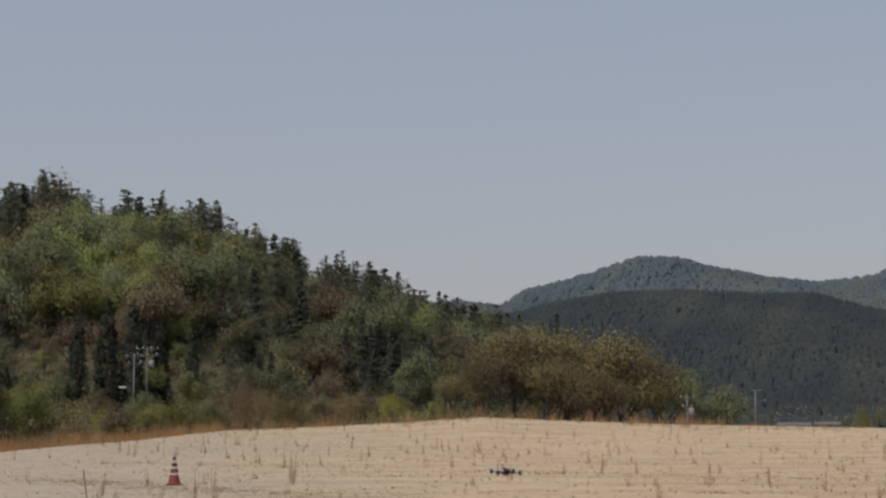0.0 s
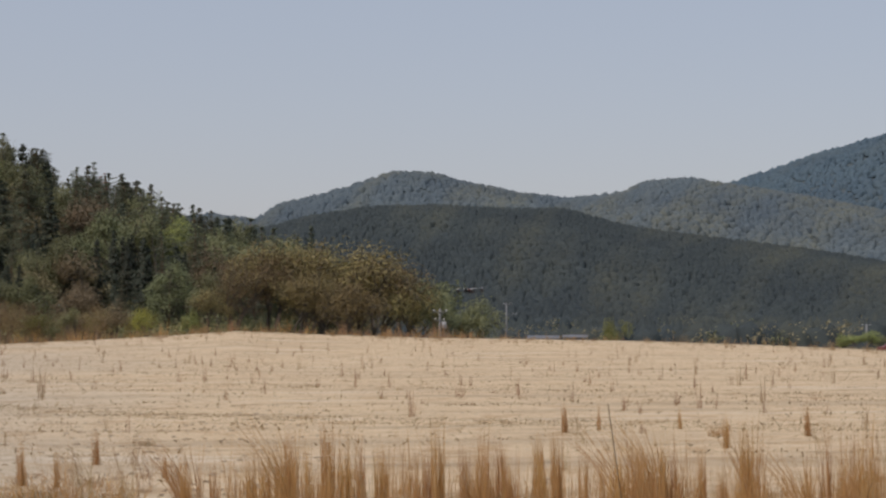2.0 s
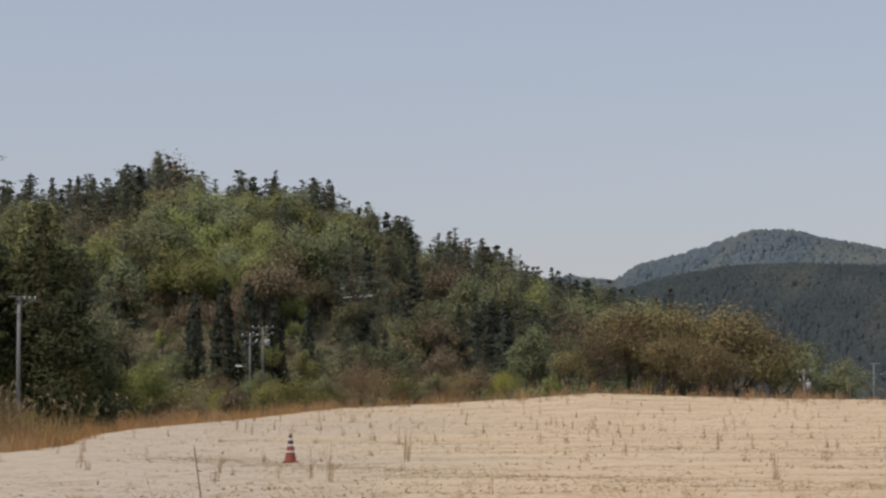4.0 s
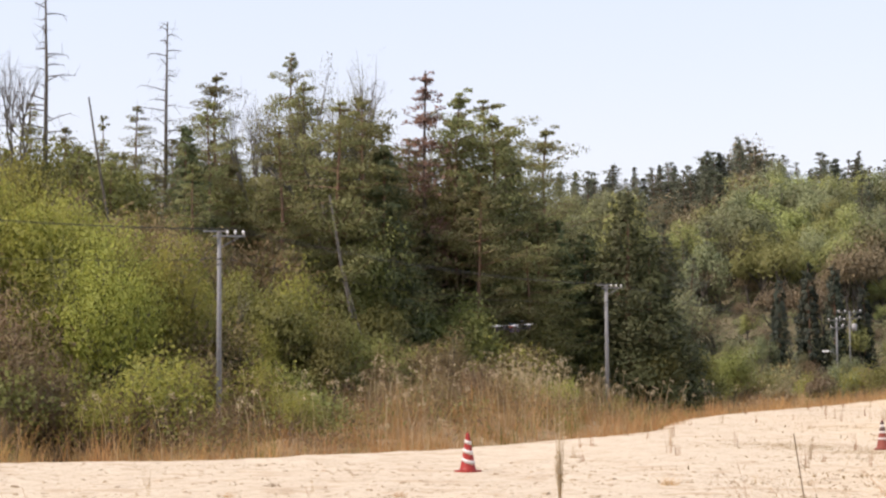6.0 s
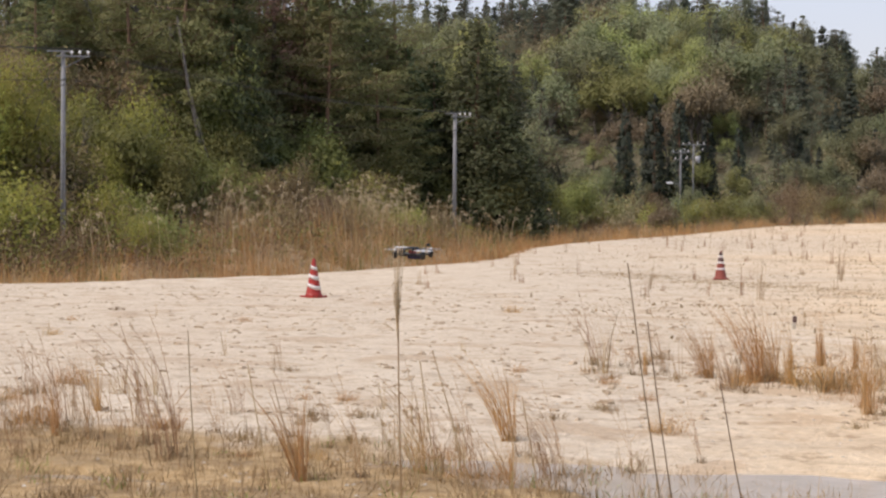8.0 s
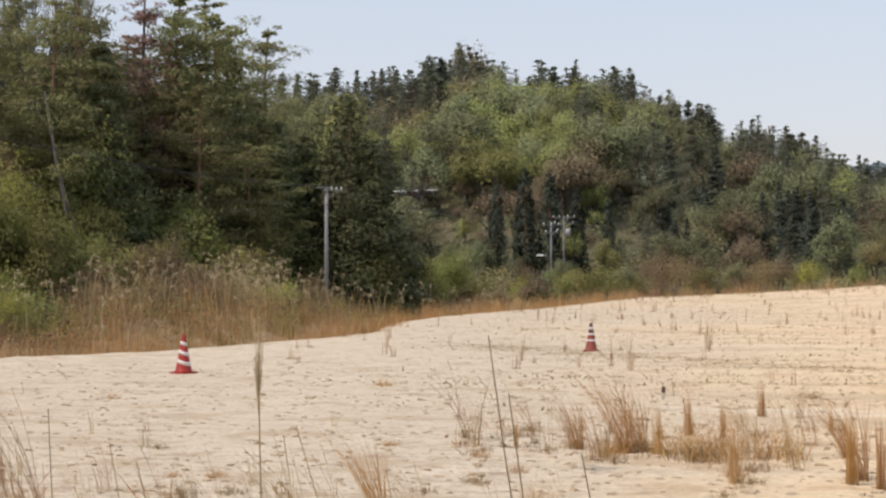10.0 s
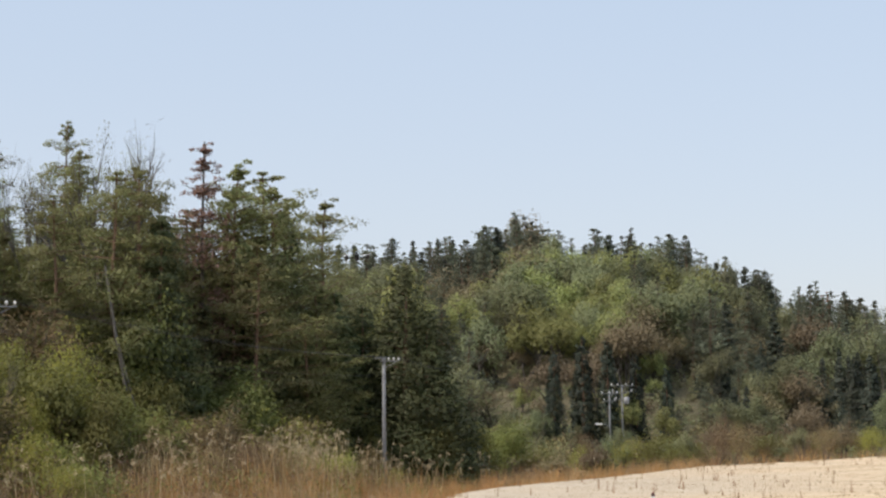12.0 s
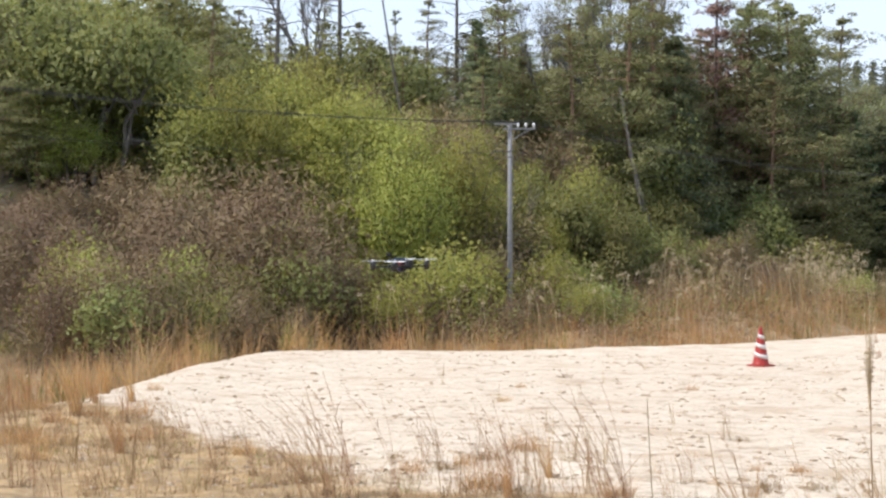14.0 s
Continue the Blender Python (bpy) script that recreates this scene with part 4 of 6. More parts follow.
for i in range(52):
    az = rng.uniform(35.5, 46)
    d = rng.uniform(52, 66)
    plant(("dead_shrub", "dead_shrub", "dead_shrub", "shrub", "dead_shrub", "spring_shrub")[rng.integers(6)], az, d, height=rng.uniform(1.0, 3.4), wide=rng.uniform(0.8, 1.25), group="roadside brushwood")
for i in range(46):  # low growth filling the hollow beneath the young trees
    az = rng.uniform(27.5, 36)
    plant(("spring_shrub", "shrub", "spring_shrub", "dead_shrub", "rusty")[rng.integers(5)], az, rng.uniform(64, 76) if az > 31 else rng.uniform(70, 86), height=rng.uniform(1.8, 4.4), wide=1.2, group="roadside brushwood")
for i in range(26):
    az = rng.uniform(16, 25)
    x = rng.uniform(33, 40)
    plant(("dead_shrub", "dead_shrub", "shrub", "rusty", "spring_shrub")[rng.integers(5)], az, x / math.sin(radians(az)), height=rng.uniform(1.6, 3.2), wide=1.2, group="roadside brushwood")
for i in range(46):  # dead brushwood climbing the face of the slope
    az = rng.uniform(36, 46)
    d = rng.uniform(60, 75)
    top = 1.0 + (d - 60) / 15 * 2.2 + rng.uniform(-0.6, 0.4)
    plant(("dead_shrub", "dead_shrub", "dead_shrub", "dead_shrub", "rusty", "dead_shrub", "dead_shrub")[rng.integers(7)], az, d, top_el=top, wide=rng.uniform(0.7, 1.1), group="roadside brushwood")

# the wooded hill beyond
for az, el in ((11.55, 3.1), (10.64, 3.62), (9.84, 3.52), (8.96, 3.0), (7.99, 2.6)):
    plant("column_cedar", az, 180 + rng.uniform(-5, 5), el, wide=1.1, group="hillside wood")
for kind, az, d, el, wide in (
    ("hill_spring", 11.2, 236, 6.15, 1.2), ("hill_spring", 10.2, 232, 5.5, 1.3), ("hill_spring", 11.6, 226, 5.2, 1.2), ("hill_spring", 9.3, 228, 4.9, 1.0), ("hill_spring", 8.9, 240, 5.6, 0.9), ("hill_brown", 13.3, 205, 3.6, 1.3), ("hill_brown", 12.8, 206, 3.3, 1.2), ("hill_brown", 8.2, 205, 3.75, 1.3), ("hill_brown", 7.4, 208, 3.7, 1.2), ("hill_brown", 8.8, 210, 3.5, 1.0), ("hill_spring", 10.7, 240, 6.1, 1.3), ("hill_spring", 10.0, 240, 5.9, 1.3), ("hill_spring", 11.4, 242, 6.3, 1.2), ("hill_spring", 10.4, 230, 5.0, 1.3),
    ("blossom", 6.85, 210, 3.55, 0.8), ("hill_green", 4.4, 195, 2.7, 1.0), ("hill_olive", 5.2, 195, 2.3, 1.0), ("hill_spring", 8.9, 178, 1.7, 1.0), ("hill_spring", 8.2, 178, 1.2, 1.0), ("hill_green", 12.2, 180, 1.2, 1.2), ("hill_green", 10.9, 176, 0.7, 1.0),
    ("hill_cedar", -3.55, 238, 3.25, 0.7), ("hill_cedar", -3.1, 240, 2.9, 0.7), ("hill_cedar", 0.2, 250, 3.9, 0.7), ("hill_pine", 1.45, 256, 4.5, 1.1), ("hill_pine", 3.35, 258, 5.15, 1.1), ("hill_dead_pine", 2.9, 256, 4.8, 0.8), ("hill_pine", 12.85, 264, 7.5, 1.0), ("hill_brown", 12.4, 262, 7.4, 0.8), ("hill_thin_pine", 13.6, 262, 6.9, 1), ("hill_thin_pine", 13.9, 262, 6.9, 1),
    ("hill_pine", 9.1, 264, 6.98, 0.9), ("hill_cedar", 7.2, 264, 6.55, 0.7), ("hill_pine", 6.1, 262, 5.95, 1), ("hill_dead_pine", 14.9, 262, 6.6, 0.9), ("hill_cedar", 15.2, 264, 6.75, 0.7), ("hill_cedar", 16.0, 264, 6.7, 0.8), ("hill_pine", 16.7, 262, 6.4, 1), ("hill_pine", 17.4, 262, 6.45, 1)):
    plant(kind, az, d, el, wide=wide, group="hillside wood")
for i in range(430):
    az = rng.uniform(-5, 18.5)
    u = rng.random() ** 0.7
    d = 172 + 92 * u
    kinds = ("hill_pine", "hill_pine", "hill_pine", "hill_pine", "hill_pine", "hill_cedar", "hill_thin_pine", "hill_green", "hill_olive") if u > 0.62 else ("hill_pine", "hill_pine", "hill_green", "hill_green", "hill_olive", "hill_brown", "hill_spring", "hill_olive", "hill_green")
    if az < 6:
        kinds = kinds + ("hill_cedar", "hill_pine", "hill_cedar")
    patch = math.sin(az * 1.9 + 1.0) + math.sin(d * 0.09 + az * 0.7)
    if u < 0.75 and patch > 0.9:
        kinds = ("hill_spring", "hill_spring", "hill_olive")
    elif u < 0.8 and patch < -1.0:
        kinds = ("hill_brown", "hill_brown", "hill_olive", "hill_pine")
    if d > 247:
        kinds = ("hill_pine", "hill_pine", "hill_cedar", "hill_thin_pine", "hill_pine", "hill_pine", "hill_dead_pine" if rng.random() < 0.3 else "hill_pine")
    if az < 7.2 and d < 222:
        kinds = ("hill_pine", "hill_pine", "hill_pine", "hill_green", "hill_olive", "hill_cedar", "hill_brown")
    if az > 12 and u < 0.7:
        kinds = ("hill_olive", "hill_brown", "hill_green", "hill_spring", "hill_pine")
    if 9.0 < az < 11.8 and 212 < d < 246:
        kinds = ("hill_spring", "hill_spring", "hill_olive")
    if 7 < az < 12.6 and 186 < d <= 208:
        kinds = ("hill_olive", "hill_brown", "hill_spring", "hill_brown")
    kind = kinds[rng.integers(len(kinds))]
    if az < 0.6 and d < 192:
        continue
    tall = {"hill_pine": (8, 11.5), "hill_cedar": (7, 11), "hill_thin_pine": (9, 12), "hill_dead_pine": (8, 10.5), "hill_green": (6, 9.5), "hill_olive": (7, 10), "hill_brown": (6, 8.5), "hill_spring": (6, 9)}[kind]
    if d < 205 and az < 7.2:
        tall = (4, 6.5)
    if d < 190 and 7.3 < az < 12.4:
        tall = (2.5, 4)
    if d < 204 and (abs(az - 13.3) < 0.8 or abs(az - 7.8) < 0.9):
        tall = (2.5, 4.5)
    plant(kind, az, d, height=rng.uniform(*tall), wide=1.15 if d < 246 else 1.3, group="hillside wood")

for i in range(70):  # the pines that crown the ridge
    az = rng.uniform(-1, 18)
    plant(("hill_pine", "hill_pine", "hill_pine", "hill_thin_pine", "hill_cedar")[rng.integers(5)], az, rng.uniform(243, 263), height=rng.uniform(7.5, 11.2), wide=rng.uniform(1.0, 1.35), group="hillside wood")
for i in range(24):  # dark conifers at the near foot of the hill
    az = rng.uniform(-1.5, 5.5)
    plant("hill_cedar", az, rng.uniform(192, 215), rng.uniform(1.6, 2.5) + 0.22 * max(az, 0), wide=0.9, group="hillside wood")
# the brown rounded clump behind the crest, and its neighbours
for kind, az, d, el, wide in (
    ("rusty", -2.3, 186, 2.62, 1.25), ("rusty", -3.4, 186, 2.66, 1.25), ("rusty", -4.5, 185, 2.52, 1.2), ("rusty", -1.2, 182, 2.1, 1.1), ("rusty", -5.6, 182, 2.0, 1.1), ("rusty", -3.0, 178, 1.9, 1.2), ("rusty", -6.7, 184, 1.3, 1.0), ("rusty", -4.0, 178, 1.7, 1.1), ("rusty", -0.4, 178, 1.2, 0.9), ("hill_olive", -0.2, 180, 1.2, 0.9),
    ("hill_spring", 0.3, 178, 0.5, 1.0), ("rusty", -4.9, 176, 1.3, 1.0), ("hill_olive", -7.9, 186, 1.0, 1.2), ("hill_olive", -8.7, 188, 0.85, 1.2), ("hill_green", -6.4, 200, 1.5, 1.0), ("hill_spring", -13.1, 230, 0.25, 1.1), ("hill_spring", -20.9, 230, -0.12, 2.2), ("hill_spring", -20.3, 232, -0.2, 1.8), ("hill_olive", -21.5, 234, -0.25, 1.8)):
    plant(kind, az, d, el, wide=wide, group="clump behind the crest")
rng = np.random.default_rng(17)
for i in range(64):  # bushes at the foot of the hill
    az = rng.uniform(1.5, 15.5)
    plant(("shrub", "spring_shrub", "hill_green", "dead_shrub", "hill_brown", "hill_olive")[rng.integers(6)], az, rng.uniform(146, 172), height=rng.uniform(1.6, 3.6), wide=1.15, group="bushes at the foot of the hill")
for i in range(40):  # low brushwood in the verge grass
    az = rng.uniform(16.5, 30)
    plant(("dead_shrub", "dead_shrub", "dead_shrub", "shrub", "spring_shrub")[rng.integers(5)], az, rng.uniform(28, 35) / math.sin(radians(az)), height=rng.uniform(1.0, 2.3), wide=rng.uniform(1.0, 1.4), group="roadside brushwood")


def build_wood(name, label, mat, az0, az1, near, far, count, crown_size, seed, spots, pointed):
    """A far wood of countless crowns, in one mesh: pointed conifers among round tops."""
    rng = np.random.default_rng(seed)
    az = rng.uniform(az0, az1, count)
    d = near + (far - near) * rng.random(count) ** 0.75
    x, y = -d * np.sin(np.radians(az)), d * np.cos(np.radians(az))
    z = ground_z(x, y)
    patch = np.sin(az * 1.7 + d * 0.011) + np.sin(az * 0.6 - d * 0.02 + 1) + 0.8 * np.sin(az * 4.1 + d * 0.031)
    leafy_odds = spots + 0.16 * patch - 0.012 * (az + 14)
    round_top = rng.random(count) < leafy_odds + 0.25
    tint = np.clip(1.6 * leafy_odds, 0, 0.8) * rng.uniform(0.3, 1.0, count)
    geo = Geo()
    for kind in (True, False):
        pick = np.flatnonzero(round_top if kind else ~round_top)
        n, sides = len(pick), 6 if kind else 5
        wide = crown_size * rng.uniform(0.45, 0.75, n) * (1.15 if kind else 0.85)
        tall = crown_size * rng.uniform(0.7, 1.25, n) * (0.95 if kind else pointed)
        rings = ((1.0, -0.1), (0.8, 0.6)) if kind else ((1.0, -0.1), (0.55, 0.5))
        a = np.arange(sides)[None, :] * 2 * math.pi / sides + rng.uniform(0, 6.28, (n, 1))
        rows = []
        for r, h in rings:
            rr = wide[:, None] * r * rng.uniform(0.72, 1.28, (n, sides))
            rows.append(np.stack([x[pick, None] + rr * np.cos(a), y[pick, None] + rr * np.sin(a), z[pick, None] + tall[:, None] * (h + rng.uniform(-0.1, 0.1, (n, sides)))], -1))
        tip = np.stack([x[pick] + rng.normal(0, 0.12, n) * wide, y[pick] + rng.normal(0, 0.12, n) * wide, z[pick] + tall], -1)
        verts = np.concatenate(rows + [tip[:, None, :]], 1)
        k = 2 * sides + 1
        j = np.arange(sides)
        j2 = (j + 1) % sides
        tris = np.concatenate([np.stack([q, q2, o2], -1) for o in (0,) for q, q2, o2 in ((o + j, o + j2, o + sides + j2), (o + j, o + sides + j2, o + sides + j))] + [np.stack([sides + j, sides + j2, np.full(sides, k - 1)], -1)])
        geo.put(verts.reshape(-1, 3), (np.arange(n)[:, None, None] * k + tris[None]).reshape(-1, 3))
        geo.t[-1] = np.repeat(tint[pick], k)
    ob = new(name, geo.mesh(name, mat, True, True))
    tagged(ob, label, "wood", kind="stuff")


build_wood("far_wood", "dark conifer wood covering the hill behind the field", M_FAR_DARK_HAZED, -27.5, 3, 420, 791, 30000, 2.9, 61, 0.10, 1.1)
build_wood("distant_wood", "hazy blue-green woods on the distant hills", M_FAR_BLUE_HAZED, -27.5, 2, 1000, 1776, 24000, 5.6, 62, 0.26, 0.8)
build_wood("mountain_wood", "wooded slope of the far mountain, coloured blue-grey with haze", M_MOUNTAIN_HAZED, -27.5, -10, 1800, 2740, 16000, 7.5, 63, 0.08, 0.7)
build_wood("field_edge_wood", "dark trees along the foot of the conifer hill", M_FAR_DARK_HAZED, -28, -7, 300, 440, 1500, 4.0, 64, 0.25, 1.1)


def build_undergrowth(name, label, mat, spots, tall, leaves, size, seed):
    rng = np.random.default_rng(seed)
    geo = Geo()
    for x, y in spots:
        h = tall * rng.uniform(0.5, 1.3)
        p = rng.normal(size=(leaves, 3))
        p /= np.linalg.norm(p, axis=1, keepdims=True)
        p[:, 2] = np.abs(p[:, 2])
        p *= rng.uniform(0.6, 1.0, (leaves, 1))
        z = height_at(x, y)
        geo.leaves(p * (h * 0.8, h * 0.8, h) + (x, y, z), size, rng, (x, y, z))
    tagged(new(name, geo.mesh(name, mat)), label, "undergrowth", kind="stuff")


rng = np.random.default_rng(91)
bank = [(x, y) for x, y in zip(-rng.uniform(39, 85, 1500), rng.uniform(36, 150, 1500))]
build_undergrowth("bank_undergrowth", "dark green undergrowth beneath the roadside trees", M_GREEN, bank[:900], 1.5, 46, 0.14, 92)
build_undergrowth("bank_thicket", "brown leafless thicket on the bank", M_SCRUB, bank[900:], 1.4, 60, 0.10, 93)
edge_wood = [polar(a, d) for a, d in zip(rng.uniform(-28, -7, 760), rng.uniform(300, 440, 760))]
build_undergrowth("field_edge_thicket", "olive-green thicket along the foot of the conifer hill", M_HAZED_GREEN, edge_wood[460:640], 3.6, 70, 0.3, 197)
build_undergrowth("field_edge_brush", "grey-brown bare trees along the foot of the conifer hill", M_BUDS, edge_wood[640:], 4.2, 70, 0.3, 198)
slope = [polar(a, d) for a, d in zip(rng.uniform(-8, 19, 2600), rng.uniform(177, 262, 2600))]
build_undergrowth("hill_undergrowth", "green undergrowth covering the wooded hill", M_HAZED_OLIVE, slope[:1200], 1.6, 55, 0.17, 94)
build_undergrowth("hill_scrub", "dark evergreen scrub covering the wooded hill", M_HAZED_GREEN, slope[1200:], 1.6, 55, 0.17, 95)

foot = [polar(a, d) for a, d in zip(rng.uniform(-1, 14.5, 330), rng.uniform(166, 186, 330))]
build_undergrowth("foot_thicket", "green thicket at the foot of the wooded hill", M_HAZED_GREEN, foot[:110], 2.6, 90, 0.12, 96)
build_undergrowth("foot_young_growth", "pale green young growth at the foot of the wooded hill", M_HAZED_SPRING, foot[150:185], 2.4, 90, 0.11, 97)
build_undergrowth("foot_brush", "brown brushwood at the foot of the wooded hill", M_RUSTY, foot[110:150] + foot[220:], 2.4, 90, 0.12, 98)


def leaning_trunk(az0, az1, el1, d, thick, mat, label):
    """A bare trunk that leans among its neighbours."""
    (x0, y0), (x1, y1) = polar(az0, d), polar(az1, d)
    a, b = np.array([x0, y0, height_at(x0, y0)]), np.array([x1, y1, EYE + d * math.tan(radians(el1))])
    g = Geo()
    g.tube([a, a + (b - a) * 0.35 + (0.06, 0, 0), a + (b - a) * 0.7 - (0.05, 0, 0), b], thick, thick * 0.35, 8)
    root = new("leaning_trunk")
    part("trunk", g, mat, root, "", True)
    tagged(root, label, "dead tree")


leaning_trunk(24.45, 25.75, 5.9, 100, 0.16, M_DEADWOOD, "pale dead trunk leaning among the standing trees")
leaning_trunk(23.9, 25.3, 3.5, 99, 0.06, M_DEADWOOD, "thin pale fallen stem propped against the trees")
leaning_trunk(31.9, 33.35, 8.9, 88, 0.11, M_BARK, "dark broken trunk leaning above the young trees")

# ---- grasses ----
def grass_geo(rng, n, radius, low, high, width, lean, z0=0.0):
    g = Geo()
    a, r = rng.uniform(0, 6.28, n), radius * rng.random(n) ** 0.7
    roots = np.column_stack([r * np.cos(a), r * np.sin(a), np.full(n, z0)])
    g.blades(roots, rng.uniform(low, high, n), width, rng, lean)
    return g


def scatter_grass(name, label, mat, spots, blades, low, high, width, lean, spread, seed):
    """Countless blades round the given spots, in one mesh."""
    rng = np.random.default_rng(seed)
    spots = np.asarray(spots)
    p = np.repeat(spots, blades, 0)
    n = len(p)
    a, r = rng.uniform(0, 6.28, n), spread * rng.random(n) ** 0.7
    x, y = p[:, 0] + r * np.cos(a), p[:, 1] + r * np.sin(a)
    roots = np.column_stack([x, y, ground_z(x, y) - 0.02])
    size = np.repeat(rng.uniform(0.3, 1.3, len(spots)), blades)
    g = Geo()
    g.blades(roots, rng.uniform(low, high, n) * size, width, rng, lean)
    return tagged(new(name, g.mesh(name, mat)), label, "grass", kind="stuff")


def scatter_dashes(name, label, mat, spots, seed, thick=0.0035, wide=1.0, each=22, tall=1.0):
    """Low mats of dead weed, drawn out sideways."""
    rng = np.random.default_rng(seed)
    spots = np.asarray(spots)
    size = rng.uniform(0.12, 0.8, len(spots)) ** 1.6 * wide
    p, k = np.repeat(spots, each, 0), np.repeat(size, each)
    x, y = p[:, 0] + rng.normal(0, 0.8, len(p)) * k, p[:, 1] + rng.normal(0, 0.22, len(p)) * k
    g = Geo()
    g.blades(np.column_stack([x, y, ground_z(x, y) - 0.01]), rng.uniform(0.02, 0.09, len(p)) * (0.6 + k) * tall, thick, rng, 1.3 / tall)
    return tagged(new(name, g.mesh(name, mat)), label, "grass", kind="stuff")


def field_spots(rng, count, az0, az1, d0, d1, power=1.0):
    az, d = np.radians(rng.uniform(az0, az1, count)), d0 + (d1 - d0) * rng.random(count) ** power
    x, y = -d * np.sin(az), d * np.cos(az)
    keep = x > np.interp(y, EDGE_Y, EDGE_X) + 0.5
    return np.column_stack([x, y])[keep]


rng = np.random.default_rng(71)
stubble = field_spots(rng, 520, -26, 20, 30, 150, 0.8)
scatter_grass("dry_stubble", "short brown stubble scattered over the sand", M_STEM, stubble[:360], 8, 0.14, 0.66, 0.0065, 0.14, 0.08, 72)
scatter_grass("pale_stubble", "pale withered stubble scattered over the sand", M_GRASS_PALE, stubble[360:], 9, 0.2, 0.85, 0.006, 0.10, 0.08, 73)
scatter_grass("stubble_feet", "dark matted feet of the stubble", M_WEED, stubble[::2], 8, 0.03, 0.12, 0.008, 0.9, 0.16, 75)
scatter_dashes("low_weeds", "flattened brown weeds in the sand", M_WEED, field_spots(rng, 260, 3, 40, 15.5, 44), 74, 0.004, 1.5, 22, 0.35)
scatter_dashes("field_weeds", "dark mats of dead weed across the field", M_WEED, field_spots(rng, 1500, -26, 13, 24, 150, 0.75), 274, 0.015, 3.0, 18, 0.55)
wheel = []
for a0, d0, a1, d1 in ((13, 50, 1.5, 36.5), (1.5, 36.5, -25, 33), (12, 47.5, 1.2, 35), (1.2, 35, -25, 31.5), (10, 66, -26, 47), (8, 100, -26, 74)):
    (x0, y0), (x1, y1) = polar(a0, d0), polar(a1, d1)
    for k in rng.random(230) ** rng.uniform(0.7, 1.4):
        wheel.append((x0 + (x1 - x0) * k + rng.normal(0, 0.3), y0 + (y1 - y0) * k + rng.normal(0, 0.22)))
scatter_dashes("track_weeds", "dead weeds along the old wheel tracks", M_WEED, wheel, 275, 0.007, 2.6, 10, 0.45)
damp = []
for _ in range(1700):
    az = rng.uniform(4, 47)
    rim = float(np.interp(az, [5, 12, 19.5, 26.5, 31, 34, 37, 39, 42, 47], [12.1, 12.9, 13.6, 14.5, 15.3, 15.9, 17, 18.5, 22, 27]))
    damp.append(polar(az, rim * rng.uniform(0.66, 1.0)))
scatter_grass("marsh_grass", "short withered grass on the damp brown soil", M_GRASS_PALE, damp[:600], 12, 0.04, 0.26, 0.0025, 0.7, 0.14, 173)
scatter_grass("marsh_sprouts", "low green sprouts on the damp brown soil", M_GRASS_GREEN, damp[::9], 12, 0.03, 0.14, 0.003, 0.6, 0.12, 175)
scatter_grass("marsh_weeds", "dark dead weeds on the damp brown soil", M_WEED, damp[600:], 14, 0.03, 0.16, 0.003, 0.9, 0.16, 174)
band = [polar(az, d) for az, d in zip(rng.uniform(-27, -1, 420), rng.uniform(14.4, 19, 420))]
scatter_grass("band_grass", "orange-brown dry grass before the field", M_GRASS, band[:150], 22, 0.25, 0.8, 0.0028, 0.15, 0.10, 471)
scatter_grass("band_weeds", "matted dead weeds before the field", M_WEED, band[200:], 22, 0.05, 0.2, 0.003, 0.9, 0.2, 472)
clods = [polar(az, d) for az, d in zip(rng.uniform(0, 12.5, 80), rng.uniform(16.6, 21.5, 80))]
scatter_grass("band_clods", "low clods of dead weed among the dry tufts", M_DARKWEED, clods[:44], 26, 0.03, 0.12, 0.003, 0.9, 0.12, 473)
scatter_grass("band_hay", "flattened orange hay among the dry tufts", M_GRASS, clods[::3], 30, 0.04, 0.16, 0.003, 1.2, 0.22, 474)
crest = [polar(az, d) for az, d in zip(rng.uniform(-26, 8, 420), rng.uniform(128, 152, 420))]
scatter_grass("crest_grass", "brown dry grass along the crest of the field", M_GRASS_PALE, crest[::2], 12, 0.2, 0.8, 0.012, 0.25, 0.35, 75)
ridge_grass = [polar(az, d) for az, d in zip(rng.uniform(-9, 11, 230), rng.uniform(146, 164, 230))]
scatter_grass("crest_reeds", "rust-brown reed grass behind the crest of the field", M_STEM, ridge_grass[::2], 14, 0.5, 1.7, 0.013, 0.3, 0.5, 575)
scatter_grass("crest_straw", "orange-brown grass behind the crest of the field", M_GRASS, ridge_grass[1::2], 12, 0.4, 1.3, 0.012, 0.35, 0.5, 576)


def lump(x, y):
    """Patches in which grass stands thick or thin, about 0 to 1."""
    return 0.5 + 0.25 * (np.sin(x * 0.9 + 2 * np.sin(y * 0.31)) + np.sin(y * 0.57 + 1.5 * np.sin(x * 0.7)))


verge, sprigs, rust = [], [], []
while len(verge) < 1350:
    y = rng.uniform(14, 165)
    x = np.interp(y, EDGE_Y, EDGE_X) - 0.1 + 1.3 * float(lattice(0.37, y / 2.7)) - rng.random() ** 0.9 * 12
    thick = lump(x, y)
    if rng.random() > 1.6 * (thick - 0.2):
        continue
    verge.append((x, y))
    if lump(x * 1.7 + 9, y * 1.3 + 4) > 0.72:
        sprigs.append((x, y))
    if lump(x * 0.8 + 3, y * 0.9 + 20) > 0.62:
        rust.append((x, y))
scatter_grass("verge_grass", "straw-brown dry grass on the road verge", M_GRASS_PALE, verge, 14, 0.2, 0.8, 0.008, 0.6, 0.45, 76)
